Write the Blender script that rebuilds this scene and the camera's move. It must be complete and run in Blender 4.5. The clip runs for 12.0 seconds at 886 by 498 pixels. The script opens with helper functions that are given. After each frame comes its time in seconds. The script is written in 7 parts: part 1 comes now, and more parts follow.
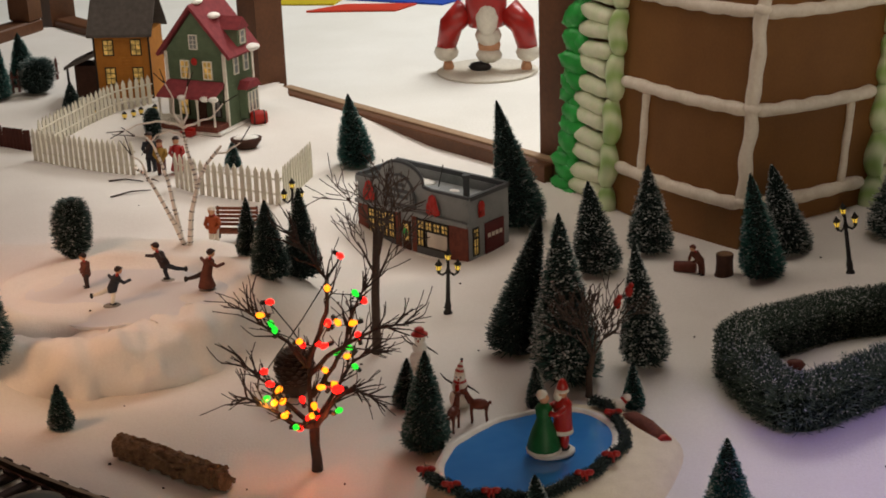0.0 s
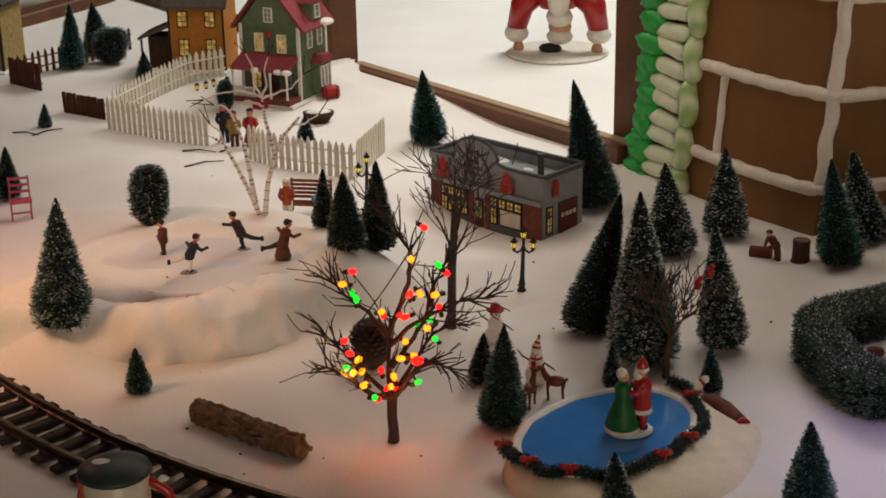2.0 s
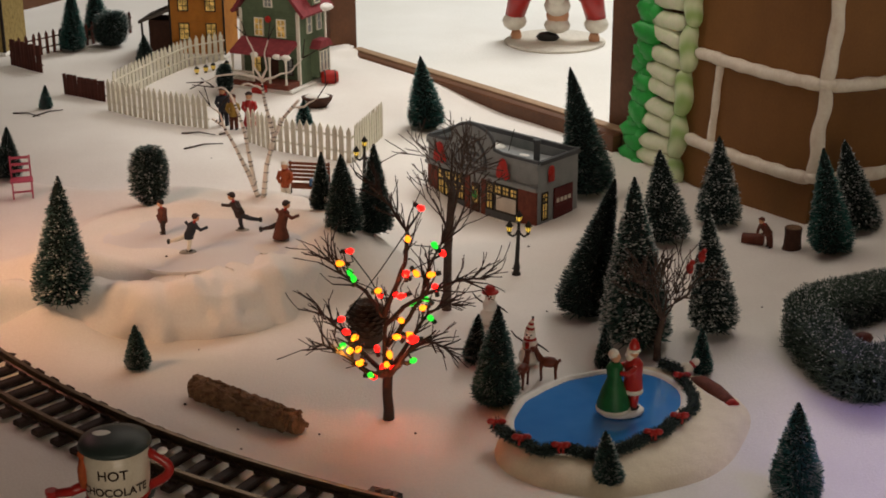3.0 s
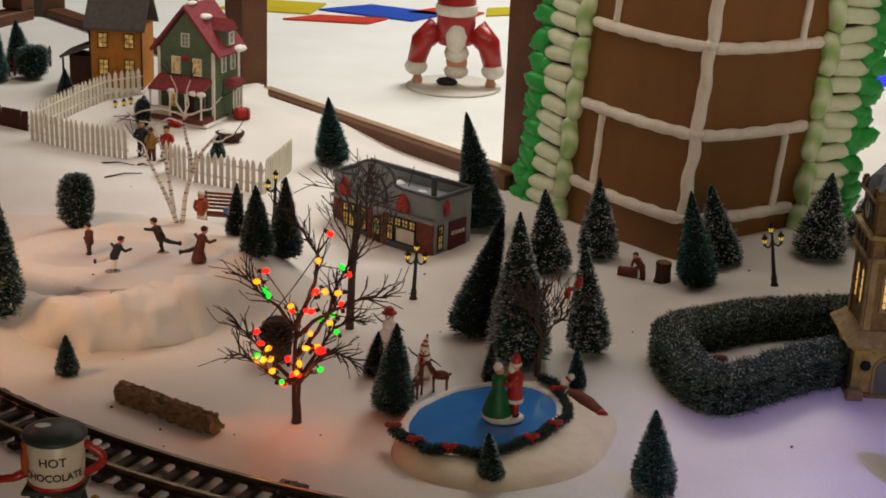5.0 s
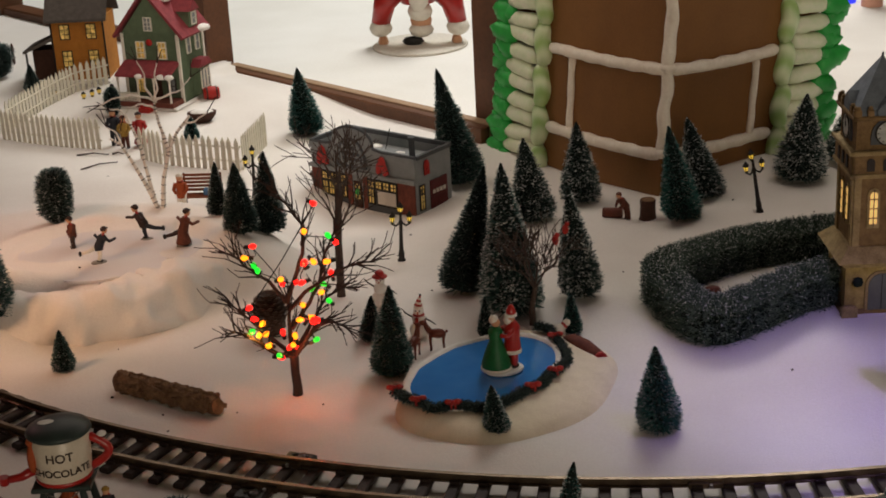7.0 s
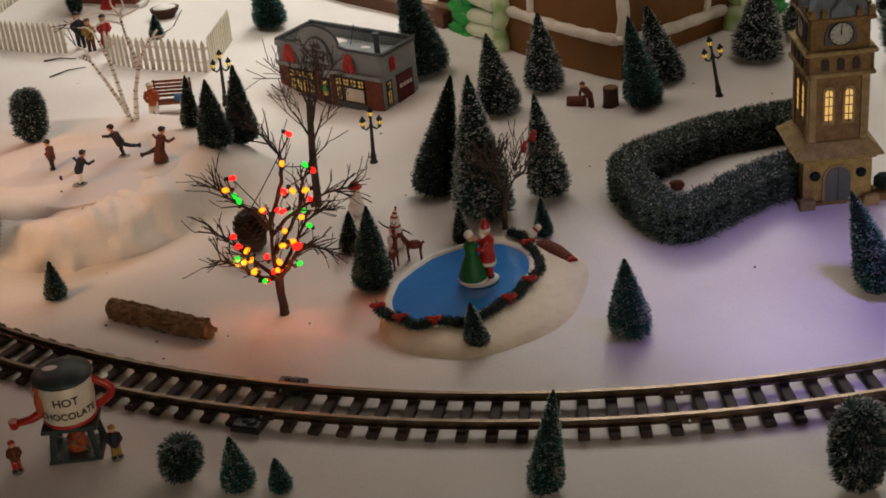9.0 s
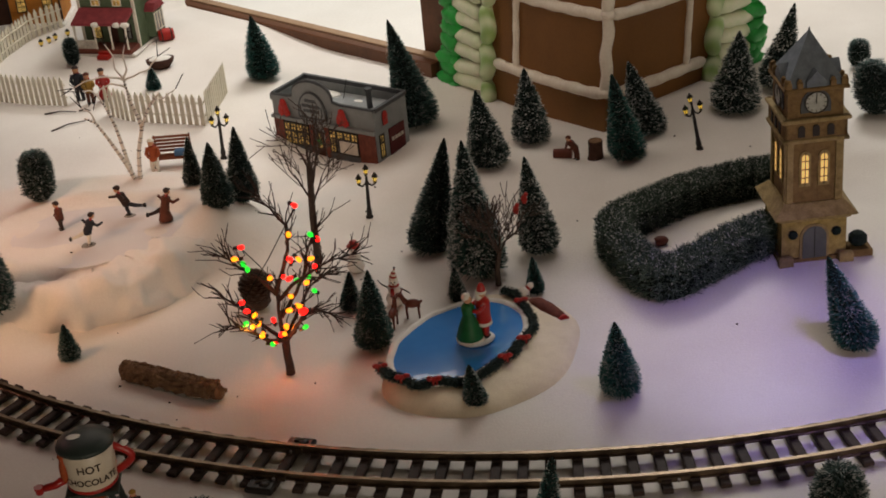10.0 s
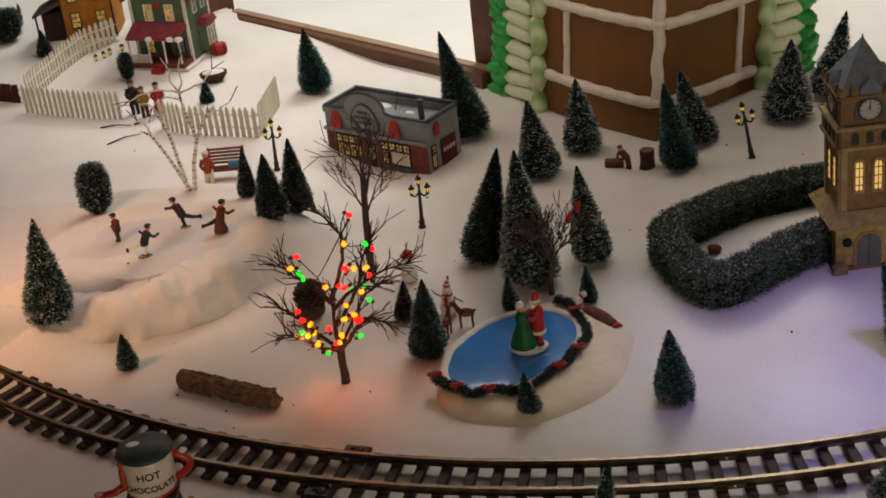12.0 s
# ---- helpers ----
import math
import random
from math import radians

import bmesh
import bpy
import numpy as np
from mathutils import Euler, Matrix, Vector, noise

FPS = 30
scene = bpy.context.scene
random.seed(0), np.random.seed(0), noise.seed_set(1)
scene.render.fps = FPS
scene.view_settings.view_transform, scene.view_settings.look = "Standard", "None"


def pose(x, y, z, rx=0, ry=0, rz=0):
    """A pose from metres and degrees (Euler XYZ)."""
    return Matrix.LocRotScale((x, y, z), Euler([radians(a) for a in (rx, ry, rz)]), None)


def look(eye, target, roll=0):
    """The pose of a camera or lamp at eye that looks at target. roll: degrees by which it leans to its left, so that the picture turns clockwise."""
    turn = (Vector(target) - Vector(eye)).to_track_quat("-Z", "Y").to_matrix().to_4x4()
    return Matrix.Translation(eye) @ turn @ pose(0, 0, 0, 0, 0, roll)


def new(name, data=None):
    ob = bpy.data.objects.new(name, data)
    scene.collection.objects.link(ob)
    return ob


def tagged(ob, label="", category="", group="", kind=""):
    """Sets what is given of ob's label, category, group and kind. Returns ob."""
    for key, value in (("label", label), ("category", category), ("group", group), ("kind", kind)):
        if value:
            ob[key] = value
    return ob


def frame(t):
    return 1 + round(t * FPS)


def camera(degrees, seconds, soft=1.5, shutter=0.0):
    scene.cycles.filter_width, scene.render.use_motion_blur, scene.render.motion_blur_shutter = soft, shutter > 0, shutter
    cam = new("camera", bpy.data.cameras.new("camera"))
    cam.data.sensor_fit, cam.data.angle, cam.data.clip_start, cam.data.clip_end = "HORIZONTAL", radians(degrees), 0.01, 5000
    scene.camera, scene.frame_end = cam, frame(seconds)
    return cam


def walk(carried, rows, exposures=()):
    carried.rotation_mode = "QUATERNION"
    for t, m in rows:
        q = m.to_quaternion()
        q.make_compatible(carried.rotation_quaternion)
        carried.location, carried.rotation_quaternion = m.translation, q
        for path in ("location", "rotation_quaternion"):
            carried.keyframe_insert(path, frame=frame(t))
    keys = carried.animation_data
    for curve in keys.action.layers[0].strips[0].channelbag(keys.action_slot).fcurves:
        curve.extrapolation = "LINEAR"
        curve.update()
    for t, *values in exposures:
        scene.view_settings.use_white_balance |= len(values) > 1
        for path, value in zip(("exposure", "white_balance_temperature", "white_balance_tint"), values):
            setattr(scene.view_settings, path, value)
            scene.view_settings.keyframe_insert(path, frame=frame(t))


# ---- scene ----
# Camera and its walk
cam = camera(32.31, 12.0, soft=1.8, shutter=0.0)
PATH = [
    (0, (0.1545, -1.1829, 0.6285), (0.1093, 0.2279, 0.1210), -2.05),
    (0.5, (0.1455, -1.1785, 0.6265), (0.0846, 0.2314, 0.1181), -2.16),
    (1, (0.1323, -1.1854, 0.6244), (0.0560, 0.2242, 0.1174), -1.46),
    (1.5, (0.1266, -1.1817, 0.6212), (0.0393, 0.2263, 0.1112), -1.12),
    (2, (0.1254, -1.1842, 0.6187), (0.0320, 0.2198, 0.0989), -1.05),
    (2.5, (0.1234, -1.1893, 0.6178), (0.0287, 0.2120, 0.0912), -0.78),
    (2.7, (0.1271, -1.1925, 0.6174), (0.0326, 0.2081, 0.0887), -0.67),
    (4.3, (0.1156, -1.3279, 0.6520), (0.0912, 0.0863, 0.1526), 2.56),
    (4.5, (0.1201, -1.3417, 0.6600), (0.1070, 0.0755, 0.1685), 2.74),
    (5, (0.1266, -1.3691, 0.6627), (0.1384, 0.0482, 0.1717), 2.36),
    (5.5, (0.1264, -1.3797, 0.6563), (0.1665, 0.0251, 0.1318), 1.87),
    (6, (0.1232, -1.3734, 0.6545), (0.1682, 0.0250, 0.1135), 0.37),
    (6.5, (0.1275, -1.3708, 0.6564), (0.1681, 0.0281, 0.1167), -1.48),
    (7, (0.1245, -1.3671, 0.6597), (0.1517, 0.0366, 0.1316), -3.05),
    (7.5, (0.1238, -1.3627, 0.6600), (0.1478, 0.0319, 0.1080), -3.85),
    (9.3, (0.1179, -1.3878, 0.7979), (0.1712, -0.0613, 0.0997), -5.89),
    (9.5, (0.1068, -1.3944, 0.8144), (0.1729, -0.0682, 0.1168), -5.66),
    (10, (0.1012, -1.4199, 0.8672), (0.1729, -0.0905, 0.1762), -5.77),
    (10.5, (0.0974, -1.4253, 0.8695), (0.1669, -0.0922, 0.1854), -5.74),
    (11, (0.0941, -1.4279, 0.8718), (0.1455, -0.0933, 0.1892), -6.21),
    (11.5, (0.0907, -1.4309, 0.8735), (0.1300, -0.0936, 0.1953), -6.69),
    (12, (0.0933, -1.4298, 0.8675), (0.1208, -0.0903, 0.1930), -6.89),
]
walk(cam, [(t, look(e, g, r)) for t, e, g, r in PATH])

# World and lights
world = bpy.data.worlds.new("room_light")
scene.world = world
world.use_nodes = True
wn = world.node_tree.nodes
wn["Background"].inputs[0].default_value = (1.0, 0.84, 0.68, 1)
wn["Background"].inputs[1].default_value = 0.05


def area(name, eye, target, size, power, colour):
    d = bpy.data.lights.new(name, "AREA")
    d.size, d.energy, d.color = size, power, colour
    ob = new(name, d)
    ob.matrix_world = look(eye, target)
    return ob


# Unseen stand-in for the room's top light, hung low for steep falloff
low_overhead_light = area("low_overhead_light", (0.16, 0.88, 0.76), (0.16, 0.86, 0), 1.4, 4.7, (1.0, 0.87, 0.75))
low_overhead_light.data.shape, low_overhead_light.data.size_y = "RECTANGLE", 0.45
# Added fill with no visible source; lifts the dark side by the hedge
area("garden_fill", (0.60, 0.40, 0.82), (0.48, 0.38, 0), 0.5, 1.25, (1.0, 0.88, 0.80))
area("hall_lamp", (0.9, 2.6, 2.4), (0.7, 2.0, 0), 1.2, 68.0, (1.0, 0.99, 0.95))
# Low fill added behind the camera to brighten upright faces
area("front_fill", (1.0, -3.2, 0.60), (0.35, 0.4, 0.1), 1.1, 25.0, (1.0, 0.84, 0.66))
# Unseen warm fill, added to brighten the cotton bank
warm = bpy.data.lights.new("warm_bank_fill", "SPOT")
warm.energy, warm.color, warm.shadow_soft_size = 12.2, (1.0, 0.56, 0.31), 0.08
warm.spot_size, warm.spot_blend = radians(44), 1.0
new("warm_bank_fill", warm).matrix_world = look((-0.66, -0.10, 0.52), (-0.30, 0.26, 0.02))
violet = bpy.data.lights.new("violet_lamp", "SPOT")
violet.energy, violet.color, violet.shadow_soft_size = 7.6, (0.44, 0.34, 1.0), 0.06
violet.spot_size, violet.spot_blend = radians(43), 1.0
new("violet_lamp", violet).matrix_world = look((0.66, -0.36, 0.62), (0.52, -0.10, 0.0))
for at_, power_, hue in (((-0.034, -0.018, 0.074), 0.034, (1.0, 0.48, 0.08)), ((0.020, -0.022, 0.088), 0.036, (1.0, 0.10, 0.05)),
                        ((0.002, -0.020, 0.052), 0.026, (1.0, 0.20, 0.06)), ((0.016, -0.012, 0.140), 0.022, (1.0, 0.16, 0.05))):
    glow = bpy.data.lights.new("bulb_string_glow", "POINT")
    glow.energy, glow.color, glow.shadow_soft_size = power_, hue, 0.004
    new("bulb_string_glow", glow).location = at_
area("pink_lamp", (-0.62, 0.30, 0.40), (-0.40, 0.28, 0.03), 0.08, 0.34, (1.0, 0.45, 0.45))


# Materials
def rgb(h):
    return tuple(((int(h[i:i + 2], 16) / 255 + 0.055) / 1.055) ** 2.4 if int(h[i:i + 2], 16) > 10
                 else int(h[i:i + 2], 16) / 255 / 12.92 for i in (0, 2, 4)) + (1,)


def mat(name, a, b=None, rough=0.7, metal=0.0, scale=60.0, fine=600.0, bump=0.2, dist=0.0006, emit=None, power=0.0,
        spec=0.3, each=0.0, coat=0.0):
    m = bpy.data.materials.new(name)
    m.use_nodes = True
    n, l = m.node_tree.nodes, m.node_tree.links
    p = n["Principled BSDF"]
    p.inputs["Roughness"].default_value, p.inputs["Metallic"].default_value = rough, metal
    p.inputs["Specular IOR Level"].default_value = spec
    p.inputs["Coat Weight"].default_value = coat
    co = n.new("ShaderNodeTexCoord")
    n1, n2 = n.new("ShaderNodeTexNoise"), n.new("ShaderNodeTexNoise")
    n1.inputs["Scale"].default_value, n1.inputs["Detail"].default_value = scale, 5
    n2.inputs["Scale"].default_value, n2.inputs["Detail"].default_value = fine, 3
    l.new(co.outputs["Object"], n1.inputs["Vector"])
    l.new(co.outputs["Object"], n2.inputs["Vector"])
    add = n.new("ShaderNodeMath")
    add.operation = "MULTIPLY_ADD"
    l.new(n1.outputs[0], add.inputs[0])
    add.inputs[1].default_value = 1.6
    sub = n.new("ShaderNodeMath")
    sub.operation = "MULTIPLY_ADD"
    l.new(n2.outputs[0], sub.inputs[0])
    sub.inputs[1].default_value, sub.inputs[2].default_value = 0.9, -0.75
    l.new(sub.outputs[0], add.inputs[2])
    mix = n.new("ShaderNodeMix")
    mix.data_type = "RGBA"
    mix.inputs[6].default_value = a
    mix.inputs[7].default_value = b or tuple(c * 0.72 for c in a[:3]) + (1,)
    l.new(add.outputs[0], mix.inputs[0])
    out = mix.outputs[2]
    if each:
        info, hsv = n.new("ShaderNodeObjectInfo"), n.new("ShaderNodeHueSaturation")
        mr = n.new("ShaderNodeMapRange")
        mr.inputs[3].default_value, mr.inputs[4].default_value = 1 - each, 1 + each
        l.new(info.outputs["Random"], mr.inputs[0])
        l.new(mr.outputs[0], hsv.inputs["Value"])
        l.new(out, hsv.inputs["Color"])
        out = hsv.outputs[0]
    l.new(out, p.inputs["Base Color"])
    if bump:
        bm_ = n.new("ShaderNodeBump")
        bm_.inputs["Strength"].default_value, bm_.inputs["Distance"].default_value = bump, dist
        l.new(add.outputs[0], bm_.inputs["Height"])
        l.new(bm_.outputs[0], p.inputs["Normal"])
    if emit:
        p.inputs["Emission Color"].default_value, p.inputs["Emission Strength"].default_value = emit, power
    return m


def island(name, a, b, rough=0.6):
    """Colour that differs from bristle to bristle."""
    m = bpy.data.materials.new(name)
    m.use_nodes = True
    n, l = m.node_tree.nodes, m.node_tree.links
    p = n["Principled BSDF"]
    p.inputs["Roughness"].default_value = rough
    p.inputs["Specular IOR Level"].default_value = 0.25
    g, mix = n.new("ShaderNodeNewGeometry"), n.new("ShaderNodeMix")
    mix.data_type = "RGBA"
    mix.inputs[6].default_value, mix.inputs[7].default_value = a, b
    l.new(g.outputs["Random Per Island"], mix.inputs[0])
    l.new(mix.outputs[2], p.inputs["Base Color"])
    return m


SNOW = mat("snow_fleece", rgb("e9e4dd"), rgb("d9d2ca"), 0.95, scale=7, fine=420, bump=0.34, dist=0.0016, spec=0.1)
FLOCK = mat("snow_flock", rgb("f2efe9"), rgb("dcd8d0"), 0.9, scale=90, fine=900, bump=0.5, dist=0.001, spec=0.15)
ROOMWALL = mat("dim_room_wall", rgb("8a8278"), rgb("7a7268"), 0.9, scale=3, fine=60)
MOUND = mat("cream_mound", rgb("ecdfc6"), rgb("d9cab0"), 0.8, scale=60, fine=500, bump=0.4, dist=0.001)
HALLSNOW = mat("hall_snow", rgb("f6f4ee"), rgb("e8e5dd"), 0.9, scale=6, fine=200, bump=0.3, dist=0.003)
PINE = island("pine_bristles", (0.020, 0.059, 0.053, 1), (0.091, 0.182, 0.161, 1))
PINEDARK = island("dark_pine_bristles", (0.020, 0.045, 0.042, 1), (0.077, 0.126, 0.115, 1))
PINETEAL = island("teal_pine_bristles", (0.016, 0.078, 0.071, 1), (0.069, 0.218, 0.196, 1))
# Near-black stand-in for shade deep among bristles; also colours wreaths, planter and cord
GREENSHADE = mat("dark_green_shade", (0.006, 0.014, 0.012, 1), (0.003, 0.008, 0.007, 1), 0.9, scale=200)
FROST = island("frost_flecks", (0.42, 0.44, 0.42, 1), (0.75, 0.76, 0.74, 1), 0.8)
WIRE = mat("twisted_wire", (0.05, 0.035, 0.025, 1), rough=0.5, scale=300)
TWIG = mat("bare_twig", (0.052, 0.030, 0.022, 1), (0.022, 0.012, 0.010, 1), 0.75, scale=160, bump=0.5)
TWIG2 = mat("grey_twig", (0.095, 0.065, 0.050, 1), (0.05, 0.032, 0.026, 1), 0.75, scale=160, bump=0.5)
BIRCH = mat("birch_bark", rgb("efe9e0"), rgb("d3cac0"), 0.7, scale=120, bump=0.3)
BARKMARK = mat("birch_mark", (0.03, 0.025, 0.022, 1), rough=0.8)
BARK = mat("log_bark", (0.290, 0.165, 0.085, 1), (0.075, 0.036, 0.018, 1), 0.9, scale=150, fine=700, bump=1.0, dist=0.002)
CONE = mat("pine_cone_scale", (0.10, 0.055, 0.035, 1), (0.035, 0.018, 0.012, 1), 0.7, scale=200, each=0.3)
CONETIP = mat("pale_cone_tip", (0.30, 0.24, 0.19, 1), (0.14, 0.10, 0.08, 1), 0.8, scale=300)
GINGER = mat("gingerbread", (0.240, 0.108, 0.029, 1), (0.180, 0.076, 0.020, 1), 0.62, scale=14, fine=260, bump=0.18, dist=0.0008)
ICING = mat("white_icing", rgb("efe6d6"), rgb("dccfbc"), 0.45, scale=60, fine=240, bump=0.2, dist=0.0008, spec=0.4)
MINT = mat("mint_candy", rgb("d6e2b8"), rgb("9dbd72"), 0.4, scale=40, bump=0.15, spec=0.45)
stripe = MINT.node_tree.nodes.new("ShaderNodeTexWave")
stripe.bands_direction, stripe.inputs["Scale"].default_value, stripe.inputs["Distortion"].default_value = "DIAGONAL", 16, 1.5
for node in MINT.node_tree.nodes:
    if node.type == "TEX_COORD":
        MINT.node_tree.links.new(node.outputs["Object"], stripe.inputs["Vector"])
    if node.type == "MIX":
        MINT.node_tree.links.new(stripe.outputs[0], node.inputs[0])
CANDYW = mat("cream_candy", rgb("e9e6d0"), rgb("cfdcb2"), 0.4, scale=55, fine=150, bump=0.1, spec=0.45)
GREENICE = mat("green_icing", (0.035, 0.42, 0.07, 1), (0.02, 0.28, 0.045, 1), 0.4, scale=60, spec=0.4)
OAK = mat("stained_wood_frame", (0.155, 0.066, 0.030, 1), (0.085, 0.034, 0.016, 1), 0.5, scale=18, fine=160, bump=0.25)
PALEOAK = mat("bare_wood_edge", (0.42, 0.28, 0.17, 1), (0.30, 0.19, 0.11, 1), 0.55, scale=18, fine=160, bump=0.25)
GREYW = mat("grey_stucco", rgb("8d908f"), rgb("767a7b"), 0.8, scale=60, bump=0.3)
ROOFG = mat("grey_roof", rgb("9a9d9c"), rgb("7c8081"), 0.8, scale=70, bump=0.3)
TRIMG = mat("dark_grey_trim", rgb("55585a"), rgb("46484a"), 0.7)
BRICK = mat("red_brick", rgb("7a4436"), rgb("5c3228"), 0.85, scale=180, bump=0.4)
MAROON = mat("maroon_door", rgb("612020"), rgb("4a1818"), 0.55, scale=100)
REDP = mat("red_paint", rgb("b32a20"), rgb("8e1f19"), 0.5, scale=140)
REDGLOSS = mat("red_glaze", rgb("b02620"), rgb("93201c"), 0.3, scale=60, spec=0.5)
GREENH = mat("sage_clapboard", rgb("68775c"), rgb("53624b"), 0.75, scale=90)
REDROOF = mat("red_shingle", rgb("8f3c40"), rgb("6e2c31"), 0.8, scale=120)
YELLOWH = mat("ochre_clapboard", rgb("c08032"), rgb("a56a28"), 0.75, scale=90)
DARKROOF = mat("dark_shingle", rgb("5d5650"), rgb("453f3b"), 0.85, scale=120)
WHITEP = mat("white_paint", rgb("e6e0d2"), rgb("d2cabb"), 0.6, scale=120)
DARKP = mat("dark_window_frame", rgb("2e2620"), rgb("241d19"), 0.6)
PICKW = mat("white_picket", rgb("e4dfcd"), rgb("cfc8b4"), 0.6, scale=140, each=0.06)
PICKR = mat("brown_picket", rgb("5a2e24"), rgb("43221b"), 0.8, scale=140, each=0.15)
GLOWWIN = mat("lit_window", (0.95, 0.60, 0.16, 1), (0.03, 0.020, 0.008, 1), 0.3, scale=150, fine=260, bump=0, emit=(1.0, 0.62, 0.16, 1), power=0.35)
glow_nodes = GLOWWIN.node_tree
for link in glow_nodes.nodes["Principled BSDF"].inputs["Base Color"].links:
    glow_nodes.links.new(link.from_socket, glow_nodes.nodes["Principled BSDF"].inputs["Emission Color"])
GLOWTOW = mat("lit_tower_window", (0.9, 0.7, 0.25, 1), None, 0.5, bump=0, emit=(1.0, 0.56, 0.16, 1), power=0.55)
LANTERN = mat("lantern_glow", (0.9, 0.7, 0.15, 1), None, 0.4, bump=0, emit=(1.0, 0.62, 0.06, 1), power=0.65)
BLACKIRON = mat("black_iron", (0.022, 0.019, 0.017, 1), (0.012, 0.011, 0.010, 1), 0.45, scale=200)
STONE = mat("tan_stone", rgb("ab9468"), rgb("75633f"), 0.85, scale=110, fine=620, bump=0.9, dist=0.0010)
STONE2 = mat("yellow_stone", rgb("b59d62"), rgb("7f6c3e"), 0.85, scale=130, fine=620, bump=0.9, dist=0.0010)
STONEB = mat("brown_stone", rgb("8a6f48"), rgb("604a2e"), 0.85, scale=130, fine=620, bump=0.9, dist=0.0010)
SLATE = mat("slate_roof", rgb("727a82"), rgb("545a60"), 0.7, scale=100, bump=0.4)
GREYDOOR = mat("grey_door", rgb("5f615f"), rgb("4b4d4c"), 0.7)
DIAL = mat("clock_dial", rgb("b4b4a8"), rgb("8f9088"), 0.5, scale=150)
HEDGE = island("hedge_bristles", (0.020, 0.045, 0.036, 1), (0.160, 0.215, 0.175, 1))
RAIL = mat("brass_rail", (0.20, 0.145, 0.095, 1), (0.10, 0.070, 0.048, 1), 0.38, metal=0.9, scale=70, fine=400)
TIE = mat("brown_tie", (0.040, 0.024, 0.017, 1), (0.022, 0.013, 0.010, 1), 0.7, scale=200, bump=0.5, each=0.25)
STEEL = mat("steel_clamp", (0.5, 0.48, 0.45, 1), None, 0.3, metal=1.0)
ICE = mat("blue_pond_glaze", (0.030, 0.190, 0.56, 1), (0.045, 0.240, 0.62, 1), 0.10, scale=14, fine=60, bump=0.05, dist=0.001, spec=0.6, coat=0.6)
RINKICE = mat("white_rink_ice", rgb("dfdbd8"), rgb("cfcaca"), 0.35, scale=10, bump=0.1, spec=0.5)
GARLAND = island("garland_bristles", (0.010, 0.030, 0.025, 1), (0.075, 0.095, 0.09, 1))
DEER = mat("brown_glaze", rgb("6e3524"), rgb("52261a"), 0.45, scale=100)
CLOTHG = mat("green_dress", rgb("1c6a35"), rgb("145228"), 0.5, scale=120)
SKIN = mat("painted_face", rgb("d2a07c"), rgb("bf8a68"), 0.6)
COATD = mat("dark_coat", rgb("3a2b27"), rgb("2a1f1c"), 0.7, scale=200)
COATB = mat("brown_coat", rgb("6a3a2a"), rgb("4b281d"), 0.7, scale=200)
COATN = mat("navy_coat", rgb("2c2f38"), rgb("202228"), 0.7, scale=200)
ORANGE = mat("orange_coat", rgb("b0562c"), rgb("8a4020"), 0.7, scale=200)
YELLOWC = mat("yellow_coat", rgb("a5823a"), rgb("86682c"), 0.7, scale=200)
BASEGREY = mat("grey_resin_base", rgb("8f8a82"), rgb("75706a"), 0.7, scale=160)
PATHGLOW = mat("path_lantern_glow", (0.6, 0.42, 0.10, 1), None, 0.4, bump=0, emit=(1.0, 0.62, 0.10, 1), power=0.22)
POSTPINK = mat("pale_pink_paint", rgb("d8a792"), rgb("c89580"), 0.5)
PINKP = mat("pink_paint", rgb("c25a6e"), rgb("a84a5e"), 0.5)
MUGW = mat("cream_mug_glaze", rgb("d9cfbd"), rgb("c4b8a2"), 0.35, scale=60, spec=0.5)
MUGTOP = mat("dark_green_lid", rgb("38433f"), rgb("2c3532"), 0.45, scale=60)
WOODD = mat("dark_wood", rgb("4a2d1f"), rgb("361f15"), 0.7, scale=120)
BENCHW = mat("bench_wood", rgb("8a4a2a"), rgb("6b3820"), 0.6, scale=120)
INK = mat("dark_lettering", rgb("3b2a22"), None, 0.6, bump=0)
PALE = mat("pale_lettering", rgb("d8cfc0"), None, 0.6, bump=0)
BLUEPL = mat("blue_bulb_glass", (0.02, 0.03, 0.75, 1), None, 0.2, bump=0, emit=(0.04, 0.06, 1.0, 1), power=0.8)
BULBR = mat("red_bulb", (0.8, 0.02, 0.015, 1), None, 0.3, bump=0, emit=(1.0, 0.006, 0.004, 1), power=4.0)
BULBG = mat("green_bulb", (0.02, 0.6, 0.06, 1), None, 0.3, bump=0, emit=(0.01, 0.8, 0.03, 1), power=1.4)
BULBY = mat("amber_bulb", (0.9, 0.5, 0.03, 1), None, 0.3, bump=0, emit=(1.0, 0.25, 0.006, 1), power=2.4)
SHEETS = [mat(k + "_cloth", rgb(h), None, 0.6, scale=10) for k, h in (("yellow", "d9c32a"), ("blue", "2a55c4"), ("red", "d9442c"))]


